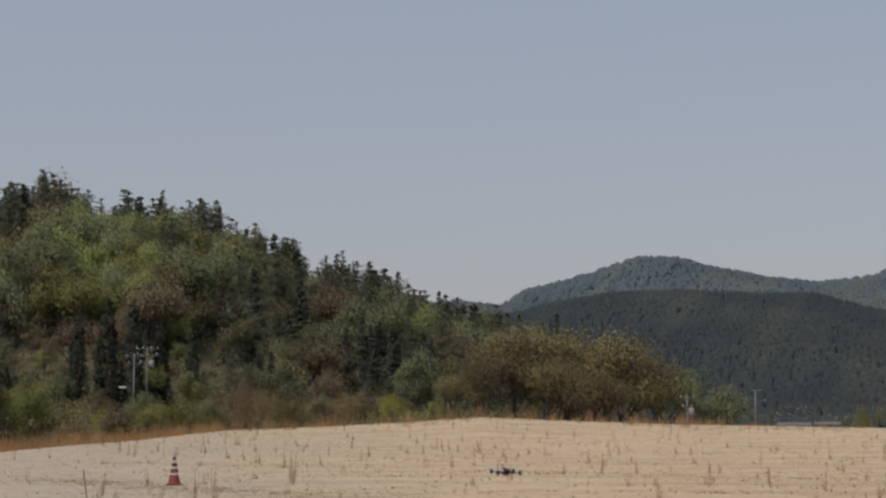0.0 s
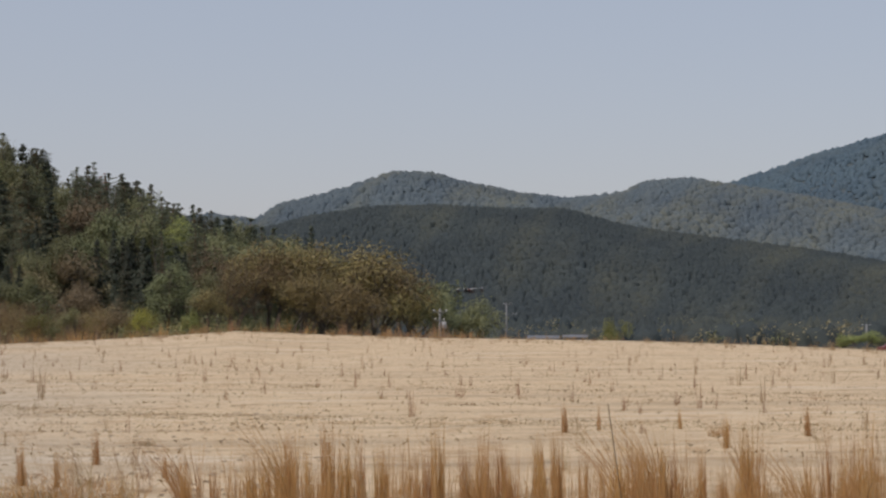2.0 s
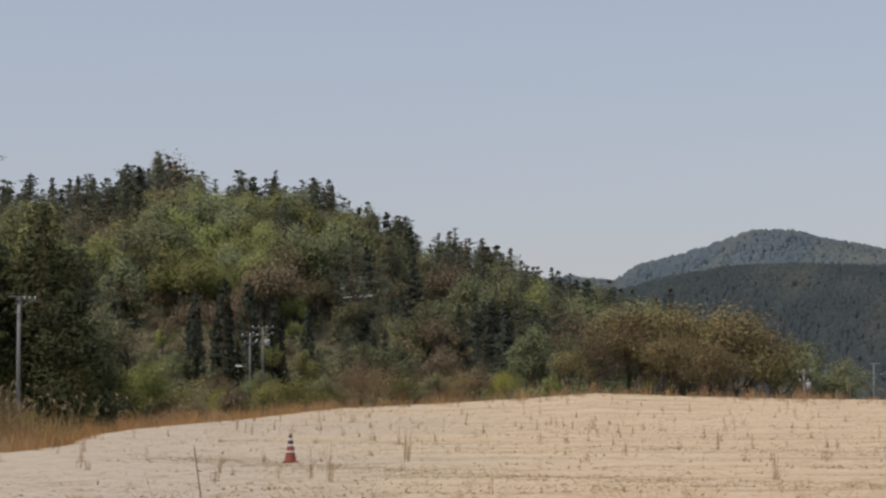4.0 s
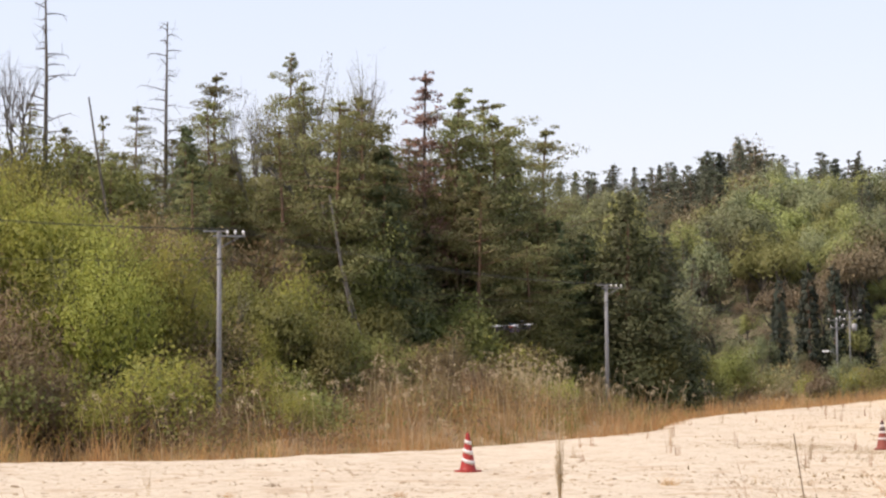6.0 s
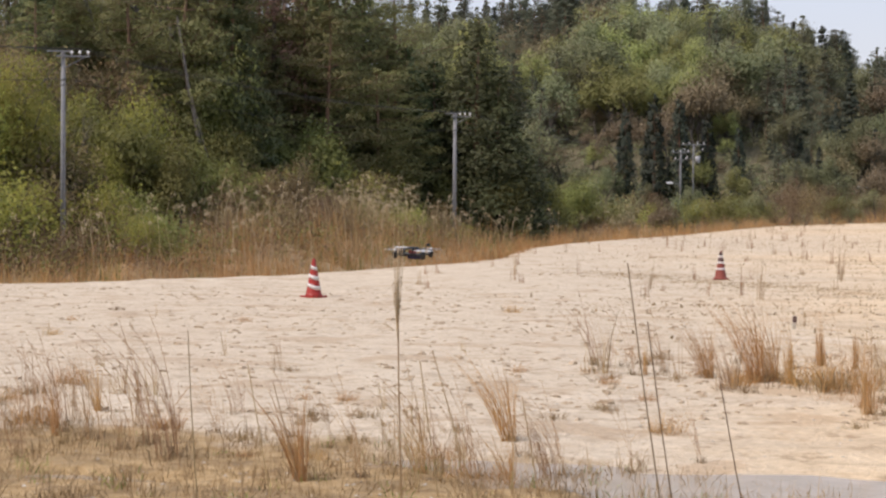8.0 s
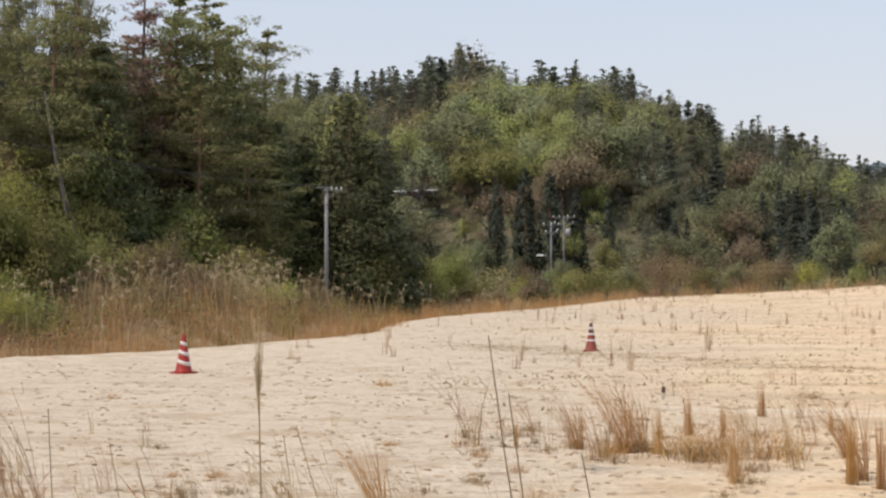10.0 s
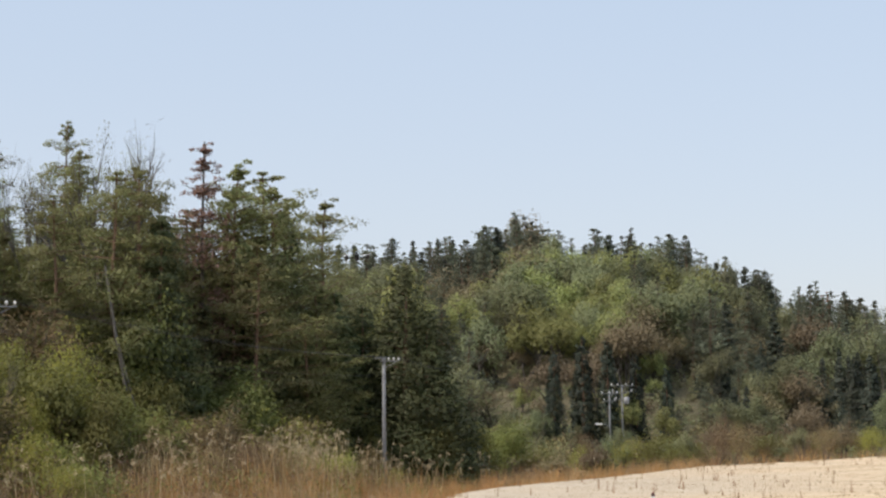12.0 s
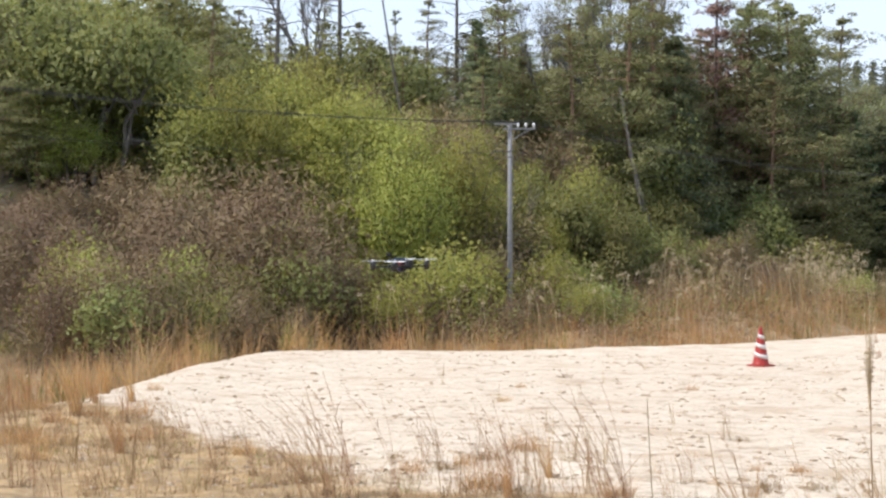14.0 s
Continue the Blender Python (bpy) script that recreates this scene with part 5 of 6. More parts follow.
scatter_grass("rust_grass", "orange-brown dry grass on the road verge", M_GRASS, rust + verge[::2], 14, 0.3, 1.0, 0.008, 0.5, 0.4, 176)
scatter_grass("verge_weeds", "green grass among the dry verge grass", M_GRASS_GREEN, sprigs, 16, 0.3, 0.9, 0.009, 0.45, 0.4, 77)
scatter_grass("verge_litter", "matted brown stalks beneath the verge grass", M_GRASS, verge, 6, 0.1, 0.5, 0.012, 0.9, 0.6, 177)
reeds = []
for _ in range(520):
    y = rng.uniform(48, 150)
    reeds.append((np.interp(y, EDGE_Y, EDGE_X) - rng.uniform(6, 16), y))
scatter_grass("rusty_reeds", "tall rust-coloured reed grass beside the road", M_GRASS, reeds[1::2], 14, 0.8, 1.9, 0.010, 0.4, 0.5, 178)
scatter_grass("reed_grass", "tall straw-coloured reed grass beside the road", M_GRASS_PALE, reeds[::2], 14, 0.8, 1.9, 0.010, 0.4, 0.5, 78)

mound = [(rng.normal(-28.5, 2.8), rng.normal(78, 14)) for _ in range(300)]
mound = [p for p in mound if lump(p[0] * 1.3, p[1] * 1.1) > rng.uniform(0.2, 0.9)]
scatter_grass("mound_reeds", "tall tangled straw-coloured reeds on the mound by the road", M_GRASS_PALE, mound[::2], 14, 0.8, 2.2, 0.009, 0.5, 0.5, 378)
scatter_grass("mound_rust_reeds", "tall orange reed grass on the mound by the road", M_GRASS, mound[1::3], 14, 0.7, 1.7, 0.009, 0.45, 0.5, 379)
scatter_grass("mound_weeds", "green weeds among the reeds on the mound", M_GRASS_GREEN, mound[::4], 14, 0.5, 1.2, 0.011, 0.5, 0.6, 380)
brush = [(-rng.uniform(25, 38), rng.uniform(50, 132)) for _ in range(470)]
build_undergrowth("verge_brush", "low brown brushwood behind the dry grass", M_SCRUB, brush[:190], 1.6, 110, 0.06, 391)
build_undergrowth("verge_shrubs", "low green shrubs behind the dry grass", M_GREEN, brush[190:290], 1.7, 110, 0.06, 392)
build_undergrowth("verge_dead_weeds", "matted dead weeds behind the dry grass", M_DARKWEED, brush[290:], 1.3, 110, 0.05, 393)
corner = [(np.interp(y, EDGE_Y, EDGE_X) - rng.uniform(0.4, 13), y) for y in rng.uniform(22, 48, 620)]
corner = [p for p in corner if lump(p[0] * 1.9, p[1] * 1.7) > rng.uniform(0.15, 0.8)]
scatter_grass("corner_grass", "bent orange grass below the edge of the plateau", M_GRASS, corner[::2], 26, 0.45, 1.5, 0.0045, 0.7, 0.35, 381)
scatter_grass("corner_straw", "bent pale grass below the edge of the plateau", M_GRASS_PALE, corner[1::2], 26, 0.4, 1.4, 0.0045, 0.8, 0.35, 382)
scatter_grass("corner_weeds", "green weeds below the edge of the plateau", M_GRASS_GREEN, corner[::5], 22, 0.3, 0.9, 0.006, 0.5, 0.3, 383)
scatter_grass("corner_litter", "matted dead weeds below the edge of the plateau", M_WEED, corner, 14, 0.08, 0.35, 0.006, 1.0, 0.6, 384)
far_edge = [(np.interp(y, EDGE_Y, EDGE_X) + 0.6 - 7 * rng.random() ** 1.4, y) for y in rng.uniform(86, 168, 620)]
scatter_grass("far_verge_grass", "orange-brown dry grass along the far edge of the field", M_GRASS, far_edge[::3], 12, 0.3, 1.0, 0.012, 0.4, 0.5, 385)
scatter_grass("far_verge_straw", "straw-coloured grass along the far edge of the field", M_GRASS_PALE, far_edge[1::2], 12, 0.3, 1.2, 0.012, 0.5, 0.5, 386)
front = [(np.interp(y, EDGE_Y, EDGE_X) + 0.5 * float(lattice(0.3, y / 2.1)) - 0.2 - 4.0 * rng.random() ** 1.3, y) for y in 30 + 110 * rng.random(1100) ** 0.8]
front = [p for p in front if lump(p[0] * 1.1 + 5, p[1] * 1.2) > rng.uniform(0.25, 0.85)]
scatter_grass("front_rust_grass", "bright orange dry grass along the edge of the plateau", M_GRASS, front, 16, 0.3, 1.0, 0.007, 0.45, 0.35, 387)
clump = [(-rng.uniform(24, 38), rng.uniform(50, 130)) for _ in range(70)]
build_undergrowth("verge_green_shrubs", "leafy green shrubs behind the dry grass", M_GRASS_GREEN, clump[:40], 1.7, 160, 0.06, 394)
reeds += mound


def build_plumes(name, label, spots, count, low, high, seed):
    rng = np.random.default_rng(seed)
    g = Geo()
    for _ in range(count):
        x, y = spots[rng.integers(len(spots))]
        x, y = x + rng.normal(0, 0.4), y + rng.normal(0, 0.4)
        z = height_at(x, y)
        h = rng.uniform(low, high)
        a = rng.uniform(0, 6.28)
        tip = np.array([x + math.cos(a) * 0.35, y + math.sin(a) * 0.35, z + h])
        g.tube([(x, y, z), (x + math.cos(a) * 0.1, y + math.sin(a) * 0.1, z + h * 0.6), tip], 0.008, 0.005, 3)
        pts = tip + np.outer(rng.uniform(0, 1, 16), (math.cos(a) * 0.22, math.sin(a) * 0.22, -0.06)) + rng.normal(0, 0.05, (16, 3))
        g.leaves(pts, 0.05, rng, slim=0.3)
    tagged(new(name, g.mesh(name, M_PLUME)), label, "grass", kind="stuff")


build_plumes("silver_grass", "silver grass with feathery faded plumes", reeds, 330, 1.5, 2.8, 79)
tall_reeds = [polar(az, d) for az, d in zip(rng.uniform(18.4, 21.0, 26), rng.uniform(86, 98, 26))]
build_plumes("tall_silver_grass", "tall stand of straw-yellow silver grass with feathery plumes", tall_reeds, 120, 1.9, 3.3, 80)
scatter_grass("silver_grass_foot", "straw-yellow leaves at the foot of the silver grass", M_GRASS_PALE, tall_reeds, 18, 0.9, 2.0, 0.010, 0.4, 0.6, 81)


# ---- single tufts in the foreground ----
def tuft_mold(seed, blades, radius, low, high, lean, slant, mat, label, dark_foot=True):
    rng = np.random.default_rng(seed)
    root = new("dry_grass_tuft")
    g = grass_geo(rng, blades, radius, low, high, 0.0038, lean)
    for v in g.v:
        v[:, 0] += (slant - 0.06) * np.repeat(rng.uniform(-0.3, 1.9, blades), 5) * v[:, 2] ** 1.5
    tagged(part("foliage", g, mat, root), kind="stuff")
    if dark_foot:
        g = grass_geo(rng, blades // 2 + 6, radius * 1.2, 0.04, 0.16, 0.003, 0.9)
        tagged(part("withered_foot", g, M_WEED, root, "dark matted foot"), kind="stuff")
    return tagged(root, label, "grass")


UPRIGHT = "upright tuft of orange-brown dry grass on the sand"
LEANING = "dry grass tuft leaning over in the wind"
SPARSE = "sparse pale tuft of dry stems"
TUFTS = {
    "upright": [(101, 66, 0.07, 0.35, 0.9, 0.05, 0.04, M_GRASS, UPRIGHT), (102, 52, 0.08, 0.3, 0.85, 0.06, 0.0, M_GRASS, UPRIGHT), (110, 34, 0.06, 0.4, 0.95, 0.05, 0.02, M_GRASS, UPRIGHT)],
    "leaning": [(103, 64, 0.08, 0.5, 1.0, 0.10, -0.42, M_GRASS, LEANING), (104, 46, 0.07, 0.45, 0.95, 0.10, -0.32, M_GRASS, LEANING)],
    "sparse": [(105, 13, 0.12, 0.3, 0.8, 0.25, -0.15, M_GRASS_PALE, SPARSE), (106, 9, 0.09, 0.4, 0.95, 0.2, -0.25, M_GRASS_PALE, SPARSE), (107, 20, 0.18, 0.2, 0.7, 0.35, 0.0, M_GRASS_PALE, SPARSE)],
    "heap": [(108, 100, 0.26, 0.12, 0.38, 0.9, -0.3, M_GRASS, "flattened heap of dry grass"), (109, 70, 0.22, 0.06, 0.24, 1.0, 0.0, M_WEED, "flattened heap of dead brown grass")],
}
TUFT_FIRST = {}
tuft_rng = np.random.default_rng(111)


def tuft(kind, az, d, scale=1.0, variant=None, turn=None):
    x, y = polar(az, d)
    i = int(tuft_rng.integers(len(TUFTS[kind]))) if variant is None else variant
    m = pose(x, y, height_at(x, y) - 0.015, 0, 0, tuft_rng.uniform(-25, 25) if turn is None else turn)
    if (kind, i) in TUFT_FIRST:
        ob = copy_thing(TUFT_FIRST[kind, i], m)
    else:
        ob = TUFT_FIRST[kind, i] = tuft_mold(*TUFTS[kind][i])
        ob.matrix_basis = m
    ob.scale = (scale, scale, scale)
    tagged(ob, group="dry grass tufts")


for kind, az, d, scale in (
    ("leaning", 7.3, 18.0, 1.0), ("leaning", 6.8, 18.2, 0.9), ("upright", 5.35, 20.4, 0.85), ("upright", 3.1, 23.4, 0.75), ("leaning", 8.8, 18.5, 0.75), ("heap", 5.2, 17.4, 1.3), ("heap", 4.6, 17.4, 1.2), ("heap", 5.8, 17.8, 1.0), ("sparse", 12.2, 18.9, 1.15), ("upright", 4.3, 20.3, 0.55),
    ("sparse", 2.0, 16.8, 1.1), ("upright", 10.8, 18.7, 0.5), ("heap", 2.6, 17.6, 1.1), ("heap", 6.6, 18.2, 0.8), ("sparse", 3.3, 17.5, 1.1), ("upright", 6.3, 18.0, 0.8), ("sparse", 9.8, 18.0, 0.9), ("sparse", 8.1, 17.4, 1.0),
    ("sparse", 24.2, 20.9, 0.55), ("sparse", 22.5, 19.0, 0.5), ("heap", 19.8, 15.0, 0.6), ("heap", 12.4, 19.2, 0.4), ("heap", 10.4, 18.8, 0.4), ("heap", 14.8, 19, 0.35),
    ("sparse", 26.6, 14.6, 1.1), ("sparse", 28.6, 14.9, 1.0), ("heap", 26.0, 14.4, 0.5),
    ("leaning", 15.0, 11.9, 0.55), ("leaning", 17.9, 12.2, 0.5), ("sparse", 16.6, 12.6, 0.8), ("sparse", 18.8, 12.0, 0.9)):
    tuft(kind, az, d, scale)
rng = np.random.default_rng(112)
for i in range(140):  # the band of orange grass before the field
    az = rng.uniform(-26.5, 4.5)
    if rng.random() < 0.75 * float(smooth((az + 5) / 6)):
        continue
    tuft(("upright", "upright", "upright", "upright", "sparse", "heap", "leaning")[rng.integers(7)], az, rng.uniform(14.8, 18.6), rng.uniform(0.6, 1.15))
for i in range(26):
    az = rng.uniform(-26.5, 12)
    tuft(("sparse", "upright", "sparse", "heap")[rng.integers(4)], az, rng.uniform(18.5, 32), rng.uniform(0.4, 0.85))
for i in range(26):  # the damp margin
    az = rng.uniform(14, 46)
    rim = float(np.interp(az, [14, 25, 31, 37, 39, 42, 46], [14.2, 15.6, 16, 17, 18.5, 22, 26]))
    tuft(("sparse", "sparse", "heap", "heap", "leaning")[rng.integers(5)], az, rim * rng.uniform(0.74, 1.06), rng.uniform(0.45, 0.9))
for i in range(14):
    az = rng.uniform(14, 40)
    tuft(("sparse", "heap")[rng.integers(2)], az, rng.uniform(17, 30), rng.uniform(0.3, 0.6))
for az, d, scale in ((41.5, 15.5, 1.0), (43.2, 17.0, 1.0), (40.6, 17.2, 0.9), (44.6, 20.0, 1.1), (42.4, 20.5, 1.0), (45.2, 16.0, 1.0), (39.4, 14.8, 0.8)):
    tuft("sparse", az, d, scale, 2)


def reed_mold(seed, stems, radius, low, high, bend, mat, label):
    """Thin curved stems from one foot, nodding over to one side, with withered heads."""
    rng = np.random.default_rng(seed)
    root = new("dry_reed_clump")
    g, heads = Geo(), Geo()
    k = np.linspace(0, 1, 7)
    for _ in range(stems):
        a, r = rng.uniform(0, 6.28), radius * rng.random() ** 0.6
        h = rng.uniform(low, high)
        side, deep = -bend * rng.uniform(0.2, 2.0) + rng.normal(0, 0.06), rng.normal(0, 0.10)
        nod = rng.uniform(0.0, 0.10) * h
        spine = np.column_stack([r * math.cos(a) + side * h * k ** 1.8, r * math.sin(a) + deep * h * k ** 1.5, h * k - nod * k ** 6])
        g.tube(spine, 0.0030, 0.0014, 3)
        for q in rng.uniform(0.15, 0.7, 2):
            i = int(q * 6)
            g.blades([spine[i]], [rng.uniform(0.08, 0.26)], 0.0026, rng, 0.6)
        if rng.random() < 0.6:
            q = rng.uniform(0.68, 1.0, 16)
            pts = np.column_stack([np.interp(q, k, spine[:, c]) for c in range(3)]) + rng.normal(0, 0.006, (16, 3))
            heads.leaves(pts, 0.011, rng, slim=0.3)
    tagged(part("foliage", g, mat, root), kind="stuff")
    if heads.n:
        tagged(part("seed_head", heads, M_GRASS_PALE, root, "withered pale seed heads"), kind="stuff")
    g = grass_geo(rng, 40, radius * 1.1 + 0.03, 0.04, 0.15, 0.0035, 0.8)
    tagged(part("withered_foot", g, M_DARKWEED, root, "dark matted foot"), kind="stuff")
    return tagged(root, label, "grass")


BENT = "clump of thin reddish-brown stems bent by the wind"
REEDS = {"bent": [(201, 13, 0.13, 0.45, 1.0, 0.34, M_STEM, BENT), (202, 9, 0.10, 0.4, 0.95, 0.42, M_STEM, BENT), (203, 18, 0.2, 0.35, 1.0, 0.28, M_STEM, BENT)],
         "nod": [(204, 5, 0.05, 0.7, 1.0, 0.30, M_STEM, "few tall nodding reddish stems"), (205, 3, 0.04, 0.8, 1.0, 0.40, M_STEM, "few tall nodding reddish stems")]}


def reed_clump(kind, az, d, scale, variant=None):
    x, y = polar(az, d)
    i = int(tuft_rng.integers(len(REEDS[kind]))) if variant is None else variant
    m = pose(x, y, height_at(x, y) - 0.015, 0, 0, tuft_rng.uniform(-30, 45))
    if (kind, i) in TUFT_FIRST:
        ob = copy_thing(TUFT_FIRST[kind, i], m)
    else:
        ob = TUFT_FIRST[kind, i] = reed_mold(*REEDS[kind][i])
        ob.matrix_basis = m
    ob.scale = (scale, scale, scale)
    tagged(ob, group="dry reed clumps")


for kind, az, d, scale in (
    ("bent", 26.0, 12.9, 1.0), ("bent", 27.3, 13.4, 0.8), ("nod", 25.7, 13.0, 1.15), ("nod", 26.5, 13.6, 1.1), ("bent", 24.4, 14.2, 0.6), ("bent", 28.3, 14.0, 0.9),
    ("bent", 29.6, 14.7, 0.85), ("bent", 30.3, 15.0, 0.8), ("nod", 29.2, 14.4, 0.95), ("bent", 31.9, 16.4, 0.65), ("nod", 31.6, 16.0, 0.8), ("nod", 33.0, 14.4, 1.0), ("bent", 34.8, 14.4, 0.95), ("nod", 35.1, 14.6, 1.1), ("nod", 34.3, 14.2, 1.2),
    ("nod", 17.6, 12.6, 0.95), ("nod", 17.2, 12.5, 0.85), ("nod", 16.1, 12.2, 0.9), ("bent", 16.3, 12.3, 0.6), ("bent", 13.8, 12.2, 0.62), ("bent", 14.0, 12.35, 0.6), ("nod", 13.3, 12.4, 0.8), ("nod", 19.8, 11.9, 0.85), ("nod", 11.2, 12.6, 0.7), ("nod", 9.0, 12.9, 0.6),
    ("bent", 37.2, 15.0, 0.7), ("bent", 38.9, 15.4, 0.55), ("bent", 40.2, 16.2, 0.6), ("bent", 42.6, 14.9, 0.7), ("bent", 43.9, 14.2, 0.75), ("bent", 35.3, 13.4, 1.1), ("bent", 35.6, 13.5, 0.9), ("bent", 41.0, 14.6, 0.45), ("bent", 39.9, 19.0, 0.7), ("bent", 32.8, 13.3, 0.55), ("bent", 30.6, 13.2, 0.5), ("bent", 38.6, 16.4, 0.75), ("bent", 40.7, 18.6, 0.8), ("bent", 42.0, 16.8, 0.8), ("bent", 43.4, 18.4, 0.95), ("bent", 44.6, 15.4, 0.9), ("bent", 39.8, 17.6, 0.7), ("bent", 43.0, 21.5, 0.9), ("bent", 41.4, 21.0, 0.85), ("bent", 45.0, 19.8, 1.0),
    ("nod", 12.4, 19.8, 1.0), ("bent", 12.1, 19.6, 0.7), ("nod", 11.2, 18.6, 0.9), ("nod", 10.2, 19.2, 0.8), ("bent", 9.0, 18.6, 0.6), ("bent", 8.3, 17.4, 0.7), ("nod", 6.9, 18.8, 0.9), ("nod", 6.2, 19.8, 0.8), ("bent", 3.6, 18.2, 0.75), ("nod", 2.2, 18.0, 0.9), ("nod", 4.7, 19.0, 0.8), ("bent", 1.6, 19.4, 0.7),
    ("bent", 22.5, 21.0, 0.4), ("bent", 23.8, 15.2, 0.55), ("nod", 22.0, 14.0, 0.7), ("nod", 20.8, 13.4, 0.6), ("bent", 36.4, 15.2, 0.7), ("nod", 37.5, 15.8, 0.8)):
    reed_clump(kind, az, d, scale)
clod_rng = np.random.default_rng(318)
corner_rng = np.random.default_rng(88)
for i in range(34):  # loose tufts below the corner of the plateau
    tuft(("heap", "heap", "leaning", "heap")[corner_rng.integers(4)], corner_rng.uniform(40.5, 46), corner_rng.uniform(17, 27), corner_rng.uniform(0.4, 0.9))
for i in range(42):  # low dark weed clods where the sand meets the damp soil, and among the tufts
    az = clod_rng.uniform(1, 46)
    rim = float(np.interp(az, [1, 9, 14, 25, 31, 37, 39, 42, 46], [18.0, 15.0, 14.2, 15.4, 16, 17, 18.5, 22, 26]))
    tuft("heap", az, rim * clod_rng.uniform(0.84, 1.12), clod_rng.uniform(0.25, 0.7), int(clod_rng.random() < 0.7))
for i in range(20):
    az = clod_rng.uniform(0, 12.5)
    tuft("heap", az, clod_rng.uniform(17, 21.5), clod_rng.uniform(0.25, 0.8))


def tall_stalk(az, d, height, head, lean, dark):
    """A single reed stem close by, with or without its feathery head."""
    rng = np.random.default_rng(int(abs(az) * 100))
    x, y = polar(az, d)
    z = height_at(x, y) - 0.02
    height = height - z
    x -= lean
    root = new("reed_stalk")
    root.matrix_basis = pose(x, y, z)
    g = Geo()
    k = np.linspace(0, 1, 7)
    spine = np.column_stack([lean * k ** (1.0 if dark else 1.5) + 0.008 * np.sin(k * 5), 0.02 * k, height * k])
    g.tube(spine, 0.0038 if head else 0.003, 0.0016, 6)
    part("stem", g, M_SCRUB if dark else M_GRASS_PALE, root, "", True)
    g = Geo()
    for q in (0.25, 0.4, 0.55):
        b = spine[int(q * 6)]
        a = rng.uniform(0, 6.28)
        g.blades([b], [rng.uniform(0.2, 0.4)], 0.003, rng, 0.5)
    part("dry_leaf", g, M_GRASS_PALE, root)
    if head:
        g = Geo()
        top = spine[-1]
        for i in range(20):
            a, r = rng.uniform(0, 6.28), rng.uniform(0.002, 0.020)
            b = top - (0, 0, rng.uniform(0.12, 0.2))
            t = b + (r * math.cos(a), r * math.sin(a), rng.uniform(0.08, 0.25))
            g.tube([b, t], 0.0010, 0.0006, 3)
            q = b + (t - b) * rng.uniform(0.4, 1.0, (9, 1)) + rng.normal(0, 0.003, (9, 3))
            g.leaves(q, 0.0045, rng, slim=0.4)
        part("seed_head", g, M_PLUME, root, "feathery pale seed head")
    return tagged(root, "single tall dry reed stalk close to the path" if not head else "tall dry reed stalk with a feathery seed head", "grass", "reed stalks")


# azimuth and distance of the tip, its height, with or without a head, sideways lean
tall_stalk(18.6, 4.5, 1.59, True, -0.02, False)
tall_stalk(11.25, 4.6, 1.59, False, -0.24, True)
tall_stalk(10.6, 4.6, 1.44, False, -0.22, True)
tall_stalk(8.3, 4.8, 1.27, False, -0.26, True)
tall_stalk(17.9, 5.6, 1.25, False, -0.14, False)
tall_stalk(17.5, 5.6, 1.28, False, -0.30, False)
tall_stalk(14.6, 5.4, 1.16, False, -0.16, False)
tall_stalk(-13.2, 5.5, 1.50, False, -0.22, True)
tall_stalk(23.4, 6.0, 1.20, False, -0.18, False)
tall_stalk(22.6, 6.4, 1.10, False, -0.25, False)
tall_stalk(32.0, 6.6, 1.16, False, -0.10, False)
tall_stalk(25.3, 6.2, 1.30, False, -0.08, True)


# ---- things on the field ----
def traffic_cone(az, d, mat, bands, label, tilt, turn, size=1.0):
    x, y = polar(az, d)
    root = new("traffic_cone")
    root.matrix_basis = pose(x, y, height_at(x, y) - 0.01, tilt, 0, turn)
    root.scale = (size, size, size)

    def wall(h):
        return 0.145 + (0.03 - 0.145) * (h - 0.04) / 0.64

    bm = bmesh.new()
    bmesh.ops.create_cube(bm, size=1, matrix=Matrix.LocRotScale((0, 0, 0.02), None, (0.39, 0.39, 0.04)))
    bmesh.ops.bevel(bm, geom=[e for e in bm.edges if abs(e.verts[0].co.z - e.verts[1].co.z) > 0.01], offset=0.05, segments=4, affect="EDGES")
    me = bpy.data.meshes.new("base")
    bm.to_mesh(me)
    bm.free()
    me.materials.append(mat)
    part_of("base", me, root)
    g = Geo()
    g.lathe([(0.165, 0.04), (0.15, 0.055), (wall(0.1), 0.1), (wall(0.3), 0.3), (wall(0.5), 0.5), (wall(0.67), 0.67), (0.026, 0.692), (0.012, 0.7)], 28)
    part("body", g, mat, root, "", True)
    for low, high, slope, band_mat in bands:
        g = Geo()
        g.lathe([(wall(low) + 0.001, low), (wall(low) + 0.004, low), (wall(high) + 0.004, high), (wall(high) + 0.001, high)], 28, cap=False)
        for v in g.v:
            gap = np.hypot(v[:, 0], v[:, 1]) - wall(v[:, 2])
            lift = slope * v[:, 0]
            v[:, :2] *= ((wall(v[:, 2] + lift) + gap) / (wall(v[:, 2]) + gap))[:, None]
            v[:, 2] += lift
        part("stripe", g, band_mat, root, "white stripe" if band_mat is M_CONE_WHITE else "grimy dark stripe", True)
    return tagged(root, label, "traffic cone", "traffic cones")


traffic_cone(21.4, 34.0, M_CONE_RED, [(0.515, 0.575, -0.45, M_CONE_WHITE), (0.35, 0.415, -0.42, M_CONE_WHITE), (0.185, 0.25, -0.38, M_CONE_WHITE)], "red and white striped traffic cone on the sand", 0, -18, 1.055)
